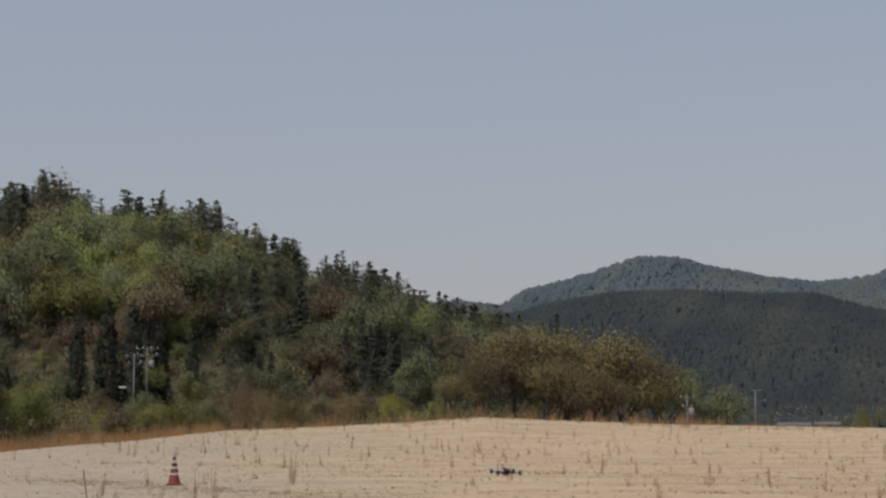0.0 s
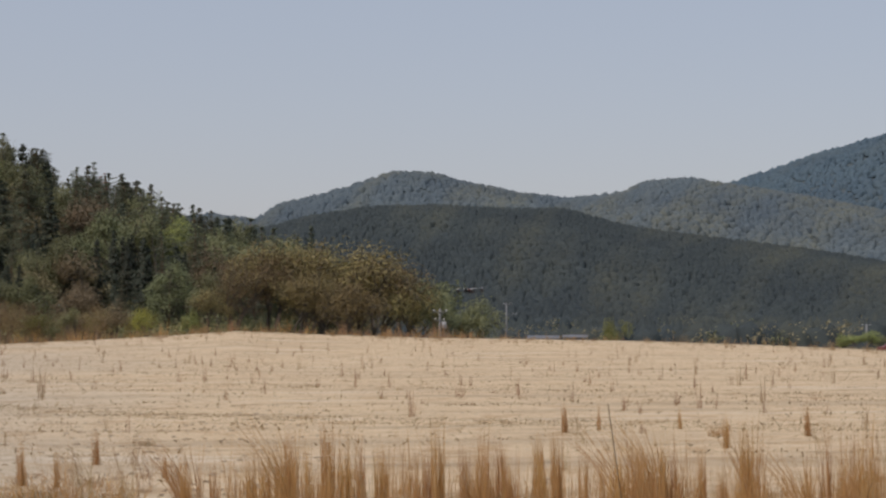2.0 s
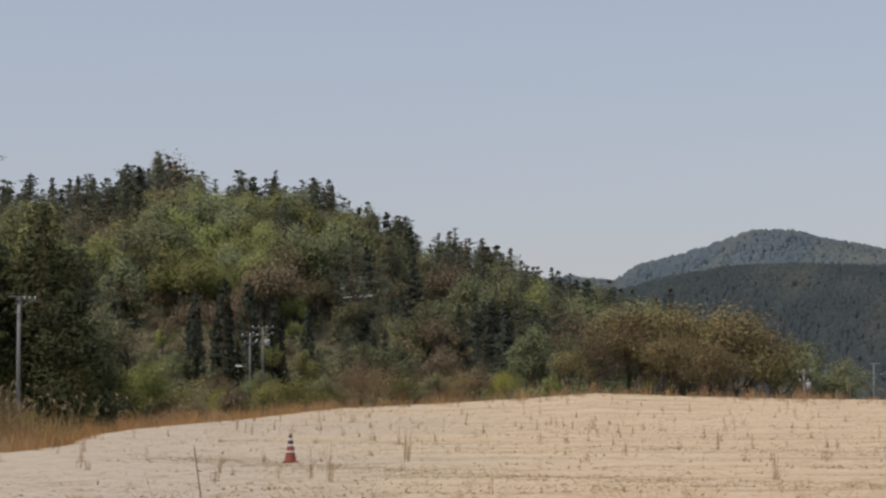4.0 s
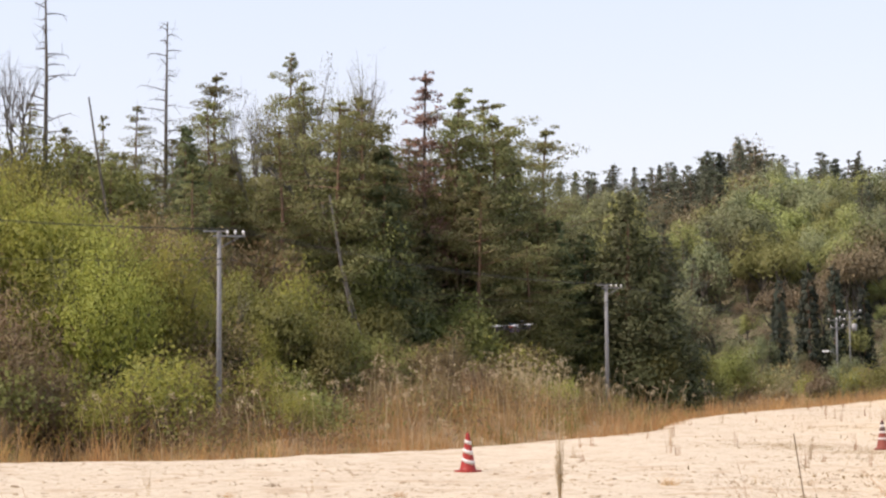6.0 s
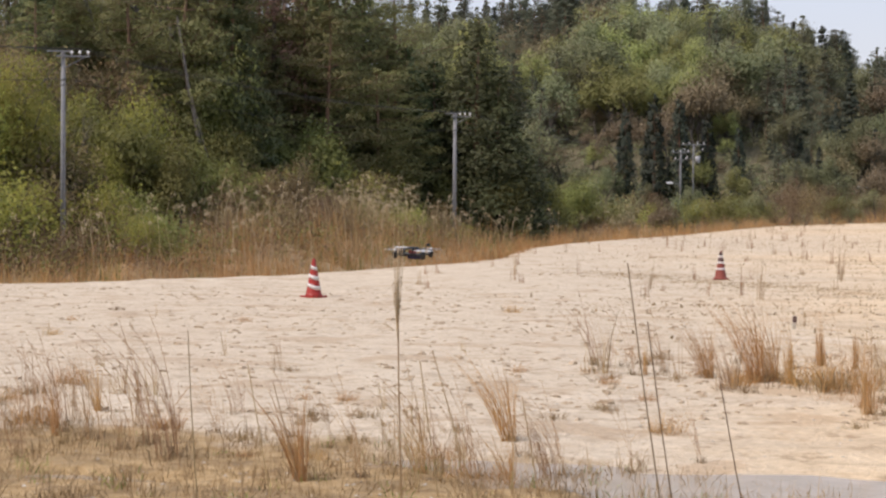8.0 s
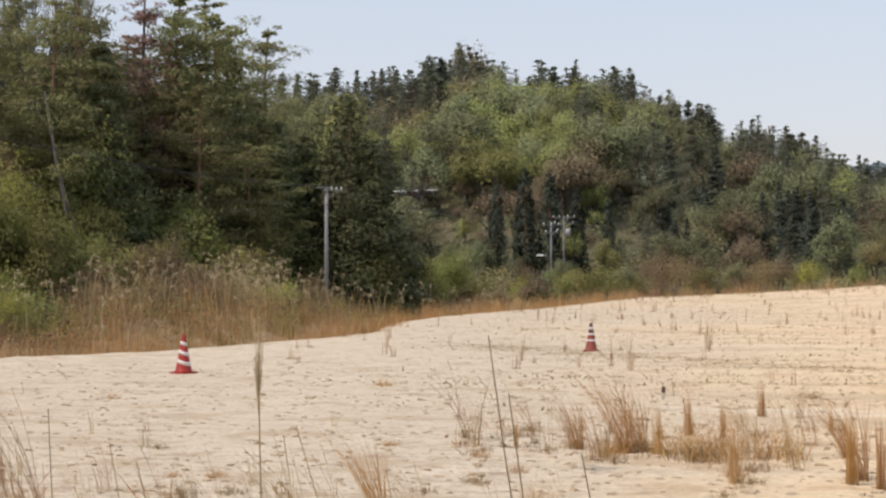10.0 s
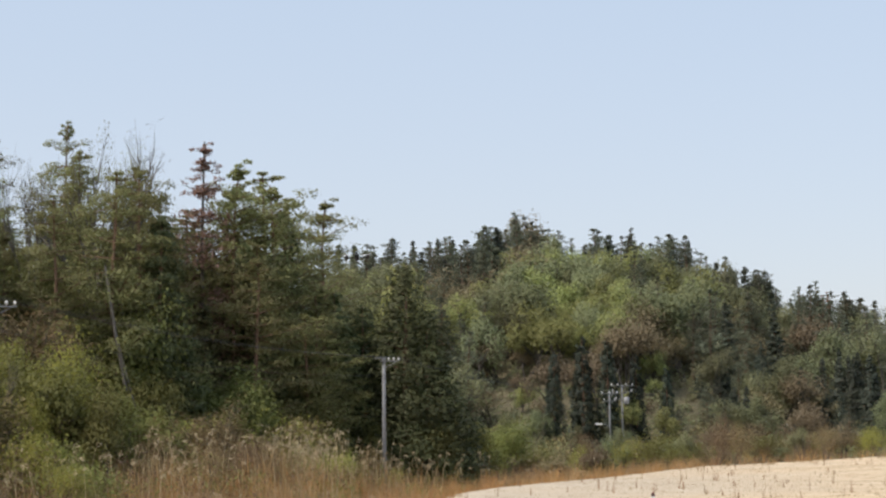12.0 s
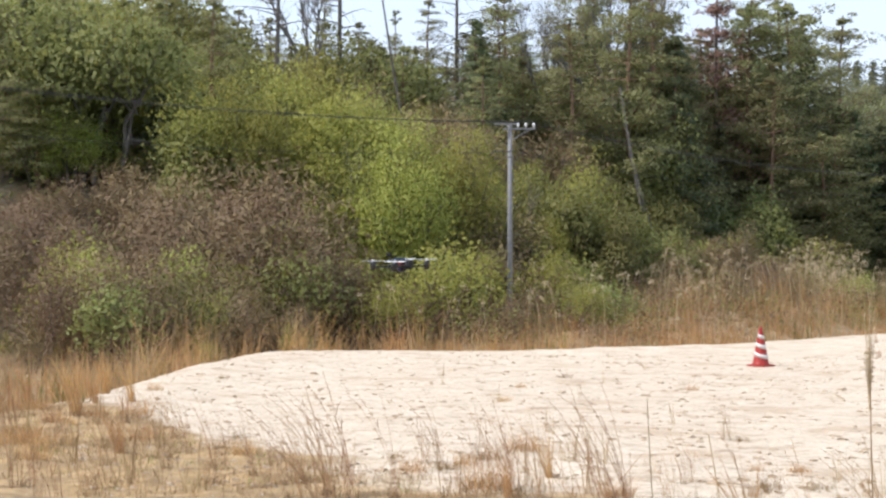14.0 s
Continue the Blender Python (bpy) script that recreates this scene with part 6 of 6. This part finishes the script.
traffic_cone(8.5, 44.6, M_CONE_OLD, [(0.54, 0.60, 0, M_CONE_WHITE), (0.40, 0.45, 0, M_CONE_WHITE), (0.25, 0.295, 0, M_CONE_WHITE), (0.45, 0.54, 0, M_CONE_DARK), (0.60, 0.68, 0, M_CONE_DARK)],
             "weathered traffic cone with dark and white bands on the sand", 0, 10, 1.02)

g = Geo()
g.box(0, 0, 0.06, 0.045, 0.04, 0.12)
stake = new("survey_stake")
part("post", g, M_STONE, stake)
g = Geo()
g.box(0, 0, 0.165, 0.05, 0.045, 0.09)
part("cap", g, M_CONE_DARK, stake, "dark red painted top")
sx, sy = polar(6.2, 26.5)
stake.matrix_basis = pose(sx, sy, height_at(sx, sy) - 0.02, 0, 3, 20)
tagged(stake, "short wooden survey stake with a red top in the sand", "stake")


def build_puddle():
    for i, (az, d, long, deep) in enumerate(PUDDLES):
        x, y = polar(az, d)
        n = 44
        a = np.arange(n) * 2 * math.pi / n
        px, py = long * 1.25 * np.cos(a), deep * 1.25 * np.sin(a)
        z = -0.116 - 0.004 * i
        g = Geo()
        g.put(np.concatenate([np.column_stack([px, py, np.zeros(n)]), [(0, 0, 0)]]), [(i, (i + 1) % n, n) for i in range(n)])
        ob = new("puddle", g.mesh("puddle", M_WATER))
        ob.matrix_basis = pose(x, y, z)
        tagged(ob, "shallow muddy puddle on the damp soil", "puddle", "puddles", "structure")


build_puddle()


def build_pebbles():
    rng = np.random.default_rng(122)
    g = Geo()
    for _ in range(3600):
        az, d = rng.uniform(-26, 45), 11 + 50 * rng.random() ** 1.5
        x, y = polar(az, d)
        if x < np.interp(y, EDGE_Y, EDGE_X):
            continue
        s = rng.uniform(0.006, 0.022)
        v = np.array([(1, 0, 0), (-0.3, 0.9, 0), (-0.8, -0.5, 0), (0.2, -0.8, 0.1), (0.1, 0.1, 0.45), (0, 0.2, -0.5)]) * (1 + rng.normal(0, 0.2, (6, 3))) * s
        g.put(v + (x, y, height_at(x, y) + 0.05 * s), [(0, 1, 4), (1, 2, 4), (2, 3, 4), (3, 0, 4), (1, 0, 5), (2, 1, 5), (3, 2, 5), (0, 3, 5)])
    tagged(new("pebbles", g.mesh("pebbles", M_STONE)), "small pale stones strewn over the sand", "stones", kind="stuff")


build_pebbles()


def build_clods():
    """Crumbled lumps of dried soil on the sand."""
    rng = np.random.default_rng(123)
    g = Geo()
    for _ in range(2600):
        az, d = rng.uniform(-4, 43), 15 + 26 * rng.random() ** 1.2
        x, y = polar(az, d)
        if x < np.interp(y, EDGE_Y, EDGE_X) + 0.3:
            continue
        s = rng.uniform(0.012, 0.034) * (1.6 if rng.random() < 0.08 else 1)
        v = np.array([(1, 0, 0), (0.1, 0.9, 0), (-0.9, 0.1, 0), (0.1, -0.9, 0), (0.5, 0.4, 0.5), (-0.4, 0.5, 0.6), (-0.4, -0.4, 0.5), (0.4, -0.5, 0.55)]) * (1 + rng.normal(0, 0.22, (8, 3))) * (s * rng.uniform(1, 2.2), s, s)
        g.put(v + (x, y, height_at(x, y)), [(0, 1, 5, 4), (1, 2, 6, 5), (2, 3, 7, 6), (3, 0, 4, 7), (4, 5, 6, 7)])
    tagged(new("soil_clods", g.mesh("soil_clods", M_CLOD)), "crumbled lumps of dry soil strewn over the sand", "soil", kind="stuff")


build_clods()


# ---- poles and cables ----
def utility_pole(az, d, top_el, arms, label, width=0.078, lamp=0, gear=False):
    """arms: depth below the top, and reach to each side."""
    x, y = polar(az, d)
    z = height_at(x, y) - 0.1
    top = EYE + d * math.tan(radians(top_el)) - z
    root = new("utility_pole")
    root.matrix_basis = pose(x, y, z, 0, 0, az)
    g = Geo()
    g.lathe([(width * 1.35, 0), (width, top - 0.02), (width * 0.8, top)], 18)
    part("shaft", g, M_CONCRETE, root, "", True)
    for depth, left, right, insulators in arms:
        g = Geo()
        g.box((right - left) / 2, -width - 0.05, top - depth, right + left, 0.06, 0.06)
        arm = part("crossarm", g, M_STEEL, root)
        for q in insulators:
            g = Geo()
            g.lathe([(0.02, 0), (0.02, 0.03), (0.052, 0.045), (0.042, 0.08), (0.058, 0.1), (0.048, 0.14), (0.02, 0.17)], 12, (q, -width - 0.05, top - depth + 0.045))
            part("insulator", g, M_CERAMIC, arm, "white ceramic insulator", True)
        g = Geo()
        g.tube([(0, -width, top - depth - 0.45), ((right - left) / 2 + right * 0.4, -width - 0.05, top - depth - 0.04)], 0.02, 0.02, 6)
        part("brace", g, M_STEEL, root)
    for depth in (1.05, 1.25):
        g = Geo()
        g.lathe([(width + 0.025, top - depth), (width + 0.025, top - depth + 0.07)], 18)
        part("clamp", g, M_STEEL, root, "", True)
    if gear:
        g = Geo()
        g.lathe([(0.05, 0), (0.24, 0.02), (0.24, 0.62), (0.2, 0.68), (0.05, 0.7)], 16, (0.42, -0.2, top - 1.9))
        part("transformer", g, M_WALL_GREY, root, "grey transformer can", True)
    if lamp:
        side = math.copysign(1, lamp)
        g = Geo()
        h = abs(lamp)
        g.tube([(0, -0.1, h - 0.35), (side * 0.4, -0.15, h - 0.05), (side * 0.8, -0.15, h)], 0.03, 0.025, 6)
        part("lamp_arm", g, M_STEEL, root)
        g = Geo()
        g.box(side * 1.05, -0.15, h + 0.02, 0.62, 0.24, 0.16)
        part("lamp_head", g, M_WHITE, root, "white lamp head")
    return tagged(root, label, "utility pole", "utility poles"), (x, y, z + top)


ARM = [(0.18, 0.25, 0.98, (0.3, 0.6, 0.9)), (0.0, 0.6, 0.3, ())]
POLE_LABEL = "grey concrete utility pole with a crossarm beside the road"
_, top_a = utility_pole(29.25, 68, 4.74, ARM, POLE_LABEL)
_, top_b = utility_pole(16.95, 109, 2.97, ARM, POLE_LABEL, 0.10)
_, top_c = utility_pole(9.8, 173, 1.84, [(0.2, 0.9, 0.9, (-0.7, 0, 0.7)), (0.9, 0.7, 0.7, (-0.5, 0.5))], POLE_LABEL, 0.075, -3.9)
_, top_d = utility_pole(9.4, 176, 2.05, [(0.1, 1.2, 1.2, (-1.0, -0.4, 0.4, 1.0)), (0.7, 1.1, 1.1, (-0.9, 0.9)), (1.4, 0.8, 0.8, (-0.6, 0.6))], "concrete utility pole crowded with crossarms and insulators", 0.08, 0, True)
utility_pole(4.15, 186, 0.75, [(0.2, 0.7, 0.7, (-0.5, 0.5))], POLE_LABEL, 0.085)
utility_pole(4.6, 184, 0.2, [], "slim street lamp pole with a white head", 0.07, -2.75)
utility_pole(-9.77, 300, 0.80, [(0.2, 0.6, 0.9, (-0.4, 0.4, 0.8)), (1.8, 0.3, 1.8, (1.2, 1.6))], "grey utility pole behind the field's crest", 0.12)
utility_pole(-7.65, 171, 0.62, [(0.3, 0.7, 0.7, (-0.6, 0.6)), (1.1, 0.5, 0.5, (-0.4, 0.4))], "utility pole crowded with equipment behind the crest", 0.08, 0, True)
utility_pole(-21.0, 290, 0.15, [(0.2, 0.8, 0.8, (-0.6, 0.6))], "grey utility pole behind the field's crest", 0.15)
_, top_z = utility_pole(66, 40, 7.6, ARM, POLE_LABEL)


def cable(a, b, sag, drop=0.0, shift=0.0):
    n = 18
    k = np.linspace(0, 1, n)[:, None]
    a, b = np.array(a) + (shift, 0, 0.08 - drop), np.array(b) + (shift, 0, 0.08 - drop)
    p = a + (b - a) * k
    p[:, 2] -= sag * 4 * (k * (1 - k))[:, 0]
    g = Geo()
    g.tube(p, 0.007, 0.007, 5)
    tagged(new("power_cable", g.mesh("power_cable", M_WIRE)), "thin black cable sagging between utility poles", "cable", "power cables")


for p, q, sag in ((top_z, top_a, 0.7), (top_a, top_b, 0.5), (top_b, top_c, 0.8)):
    for shift in (0.3, 0.6, 0.9):
        cable(p, q, sag, 0.0, shift)
    cable(p, q, sag * 1.1, 1.1, 0.12)


# ---- buildings and vehicles behind the crest ----
def house(az, d, long, deep, eaves, rise, wall_mat, roof_mat, label, turn=0, windows=2):
    x, y = polar(az, d)
    root = new("house")
    root.matrix_basis = pose(x, y, height_at(x, y) - 0.15, 0, 0, az + turn)
    g = Geo()
    g.box(0, 0, eaves / 2, long, deep, eaves)
    g.put([(-long / 2, -deep / 2, eaves), (-long / 2, deep / 2, eaves), (-long / 2, 0, eaves + rise), (long / 2, -deep / 2, eaves), (long / 2, deep / 2, eaves), (long / 2, 0, eaves + rise)], [(0, 2, 1), (3, 4, 5)])
    part("wall", g, wall_mat, root)
    for side in (-1, 1):
        g = Geo()
        e = 0.4
        slope = rise / (deep / 2)
        pts = []
        for lift in (0.02, 0.14):
            pts += [(-long / 2 - e, side * (deep / 2 + e), eaves - e * slope + lift), (long / 2 + e, side * (deep / 2 + e), eaves - e * slope + lift), (long / 2 + e, side * 0.01, eaves + rise + lift), (-long / 2 - e, side * 0.01, eaves + rise + lift)]
        g.put(pts, [(0, 1, 2, 3), (7, 6, 5, 4), (0, 4, 5, 1), (1, 5, 6, 2), (2, 6, 7, 3), (3, 7, 4, 0)])
        part("roof", g, roof_mat, root)
    for i in range(windows):
        g = Geo()
        g.box((i - (windows - 1) / 2) * long / (windows + 0.5), -deep / 2 - 0.03, eaves * 0.55, 1.3, 0.06, 1.0)
        window = part("window", g, M_WHITE, root, "white window frame")
        g = Geo()
        g.box((i - (windows - 1) / 2) * long / (windows + 0.5), -deep / 2 - 0.065, eaves * 0.55, 1.1, 0.02, 0.8)
        part("pane", g, M_DARKGLASS, window)
    return tagged(root, label, "house", "buildings behind the field")


house(-10.95, 250, 3.6, 4, 2.85, 0.3, M_WALL_GREY, M_ROOF_GREY, "low grey shed with a sheet roof behind the crest")
house(-11.95, 246, 2.6, 3, 3.05, 0.25, M_WALL_GREY, M_ROOF_GREY, "small pale shed with a sheet roof behind the crest", 0, 1)
house(-24.75, 262, 7.5, 6, 2.5, 1.0, M_WALL_GREY, M_ROOF_RED, "grey house with a rust-red roof behind the field")
house(-24.5, 276, 7, 6, 4.0, 1.3, M_WALL_GREY, M_ROOF_GREY, "grey two-storey house with a sheet roof behind the field")
house(-21.9, 1290, 14, 9, 6, 3, M_WHITE, M_ROOF_RED, "small pale farmhouse on the distant hillside", 20, 3)

tent = new("white_tent")
tx, ty = polar(-14.5, 232)
tent.matrix_basis = pose(tx, ty, height_at(tx, ty) - 0.05, 0, 0, 20) @ Matrix.Scale(0.8, 4)
g = Geo()
for a in range(4):
    q = a * math.pi / 2 + math.pi / 4
    g.tube([(1.0 * math.cos(q), 1.0 * math.sin(q), 0), (1.0 * math.cos(q), 1.0 * math.sin(q), 1.5)], 0.03, 0.03, 6)
part("frame", g, M_STEEL, tent)
g = Geo()
g.lathe([(1.15, 0.9), (1.1, 1.55), (0.35, 2.15), (0.05, 2.3)], 8)
part("canopy", g, M_WHITE, tent, "white cloth canopy")
tagged(tent, "small white tent standing behind the crest", "tent")


def parked_car(az, d, mat, label, turn):
    x, y = polar(az, d)
    root = new("parked_car")
    root.matrix_basis = pose(x, y, height_at(x, y), 0, 0, az + turn)
    g = Geo()
    prof = [(-2.05, 0.35), (-2.05, 0.85), (-1.35, 0.95), (-0.75, 1.42), (0.75, 1.45), (1.45, 0.98), (2.05, 0.85), (2.1, 0.35)]
    v = [(px, s * (0.82 if pz < 1.2 else 0.66), pz) for s in (-1, 1) for px, pz in prof]
    k = len(prof)
    g.put(v, np.zeros((0, 4), int))
    g.f.append(list(range(k)))
    g.f.append([k + i for i in reversed(range(k))])
    for i in range(k):
        g.f.append([i, k + i, k + (i + 1) % k, (i + 1) % k])
    part("body", g, mat, root)
    for s in (-1, 1):
        g = Geo()
        g.put([(-1.2, s * 0.815, 1.0), (1.25, s * 0.815, 1.0), (0.7, s * 0.695, 1.38), (-0.7, s * 0.695, 1.38)], [(0, 1, 2, 3)])
        g.v[0] = np.concatenate([g.v[0], g.v[0] * (1, 0.97, 1)])
        g.n, g.t = 8, [np.zeros(8)]
        g.f.append([7, 6, 5, 4])
        part("side_window", g, M_DARKGLASS, root)
        for wx in (-1.3, 1.3):
            g = Geo()
            g.tube([(wx, s * 0.62, 0.32), (wx, s * 0.86, 0.32)], 0.32, 0.32, 14)
            wheel = part("wheel", g, M_RUBBER, root)
            g = Geo()
            g.tube([(wx, s * 0.80, 0.32), (wx, s * 0.875, 0.32)], 0.19, 0.17, 12)
            part("rim", g, M_STEEL, wheel)
    return tagged(root, label, "car", "parked cars")


parked_car(-21.85, 222, M_CARRED, "red car parked behind the field", 10)
parked_car(-22.75, 218, M_WHITE, "white car parked behind the field", 80)
parked_car(-23.3, 226, M_CARRED, "red car parked behind the field", 5)


# ---- the quadcopter ----
def build_quadcopter():
    root = new("quadcopter")
    bm = bmesh.new()
    bmesh.ops.create_cube(bm, size=1, matrix=Matrix.LocRotScale((0, 0, 0), None, (0.05, 0.15, 0.006)))
    bmesh.ops.create_cube(bm, size=1, matrix=Matrix.LocRotScale((0, 0, 0.032), None, (0.042, 0.14, 0.004)))
    for sx in (-0.018, 0.018):
        for sy in (-0.062, 0, 0.062):
            bmesh.ops.create_cone(bm, segments=8, radius1=0.003, radius2=0.003, depth=0.03, cap_ends=True, matrix=Matrix.Translation((sx, sy, 0.017)))
    me = bpy.data.meshes.new("frame")
    bm.to_mesh(me)
    bm.free()
    me.materials.append(M_CARBON)
    part_of("frame", me, root, "black carbon fibre frame")

    def block(name, size, place, mat, label, edge=0.004):
        bm = bmesh.new()
        bmesh.ops.create_cube(bm, size=1, matrix=Matrix.LocRotScale(place, None, size))
        bmesh.ops.bevel(bm, geom=list(bm.edges), offset=edge, segments=2, affect="EDGES")
        me = bpy.data.meshes.new(name)
        bm.to_mesh(me)
        bm.free()
        me.materials.append(mat)
        return part_of(name, me, root, label)

    block("battery", (0.038, 0.085, 0.024), (0, -0.012, -0.018), M_BATTERY, "dark strapped battery")
    block("canopy", (0.030, 0.075, 0.008), (0, 0.0, 0.039), M_BLUE_COVER, "blue top cover")
    block("camera_pod", (0.03, 0.03, 0.03), (0, 0.078, 0.012), M_CARBON, "small forward camera", 0.003)
    block("electronics", (0.034, 0.05, 0.018), (0, 0.0, 0.015), M_RED_PART, "reddish circuit stack", 0.002)
    block("landing_pad", (0.03, 0.04, 0.012), (0, 0.055, -0.010), M_CARBON, "dark underside pad", 0.003)
    g = Geo()
    g.tube([(0, -0.07, 0.03), (0, -0.092, 0.055)], 0.003, 0.002, 6)
    g.lathe([(0.004, 0), (0.012, 0.004), (0.012, 0.014), (0.003, 0.018)], 10, (0, -0.093, 0.052))
    part("antenna", g, M_CARBON, root)
    props = []
    for sx, sy in ((-1, -1), (1, -1), (1, 1), (-1, 1)):
        mx, my = sx * 0.118, sy * 0.088
        g = Geo()
        g.put([(sx * 0.015, sy * 0.03, -0.006), (sx * 0.03, sy * 0.012, -0.006), (mx + sx * 0.004, my - sy * 0.01, -0.006), (mx - sx * 0.01, my + sy * 0.008, -0.006),
               (sx * 0.015, sy * 0.03, 0.002), (sx * 0.03, sy * 0.012, 0.002), (mx + sx * 0.004, my - sy * 0.01, 0.002), (mx - sx * 0.01, my + sy * 0.008, 0.002)],
              [(0, 1, 2, 3), (7, 6, 5, 4), (0, 4, 5, 1), (1, 5, 6, 2), (2, 6, 7, 3), (3, 7, 4, 0)])
        part("arm", g, M_CARBON, root)
        g = Geo()
        g.lathe([(0.010, -0.022), (0.014, -0.018), (0.014, -0.006), (0.0155, 0.0), (0.0155, 0.02), (0.012, 0.024), (0.004, 0.026), (0.004, 0.036)], 16, (mx, my, 0))
        part("motor", g, M_MOTOR, root, "dark round motor", True)
        g = Geo()
        for side in (-1, 1):
            x0, x1, w0, w1 = side * 0.006, side * 0.063, 0.004, 0.006
            g.put([(x0, -w0, 0.001), (x0, w0, -0.001), (side * 0.035, 0.009, -0.002), (x1, w1 * 0.4, -0.0005), (x1, -w1 * 0.4, 0.0005), (side * 0.035, -0.007, 0.003)], np.zeros((0, 4), int))
            n = g.n - 6
            g.f.append([n + i for i in range(6)])
        g.lathe([(0.006, -0.004), (0.006, 0.005), (0.002, 0.008)], 10)
        prop = part("propeller", g, M_PROP, root, "pale spinning propeller")
        g = Geo()
        g.lathe([(0.012, 0.0), (0.0635, 0.0005), (0.0635, 0.0015), (0.012, 0.002)], 28, cap=False)
        part("propeller_sweep", g, M_SWEEP, prop, "pale blur of the turning blades")
        props.append((prop, mx, my, sx * sy))
    tagged(root, "black four-rotor racing drone with pale spinning propellers in flight", "drone")
    return root, props


quadcopter, propellers = build_quadcopter()
FLIGHT = [  # seconds, place, lean to the right
    (0, 0.607, 18.000, 1.157, 2), (0.5, 2.908, 19.002, 1.465, 4), (1, 3.904, 18.593, 2.055, -25), (1.5, 4.105, 20.593, 1.949, -6), (2, 3.306, 21.744, 2.186, -3),
    (2.2, 2.886, 21.793, 2.466, 0), (4.3, -3.681, 21.655, 3.018, -4), (4.5, -4.568, 21.471, 3.153, -3), (5, -5.877, 19.063, 3.210, 2), (5.5, -5.982, 16.937, 2.940, 4),
    (6, -5.253, 14.472, 2.164, -2), (6.5, -4.273, 11.749, 1.462, 3), (7, -3.597, 10.381, 1.186, 4), (7.2, -3.464, 9.895, 1.206, 4), (9.3, -3.409, 12.547, 1.943, -4),
    (9.5, -3.306, 12.979, 2.019, -4), (10, -3.812, 15.317, 2.494, -2), (10.5, -3.832, 16.499, 3.114, -4), (11, -4.591, 18.826, 3.941, -4), (11.5, -5.030, 18.176, 4.035, -2),
    (12, -6.074, 18.931, 3.879, -2), (12.5, -5.272, 13.455, 2.896, -3), (13, -5.550, 12.075, 2.328, -2), (13.5, -5.922, 10.899, 1.899, -4), (14, -5.331, 8.220, 1.770, -1),
]
NOSE = [(0.0, 200), (2.2, 120), (4.3, 70), (6.5, 82), (7.2, 84), (9.3, 130), (11.0, 165), (12.5, 220), (14.0, 255)]


def motions():
    rows = []
    for t, x, y, z, lean in FLIGHT:
        yaw = float(np.interp(t, [n[0] for n in NOSE], [n[1] for n in NOSE]))
        way = math.degrees(math.atan2(-x, y))
        rows.append((t, pose(x, y, z, 0, 0, way) @ pose(0, 0, 0, 3, lean, 0) @ pose(0, 0, 0, 0, 0, yaw - way)))
    walk(quadcopter, rows)
    for prop, mx, my, way in propellers:
        walk(prop, [(i / 30, pose(mx, my, 0.03, 0, 0, way * 77 * i)) for i in range(421)])


motions()
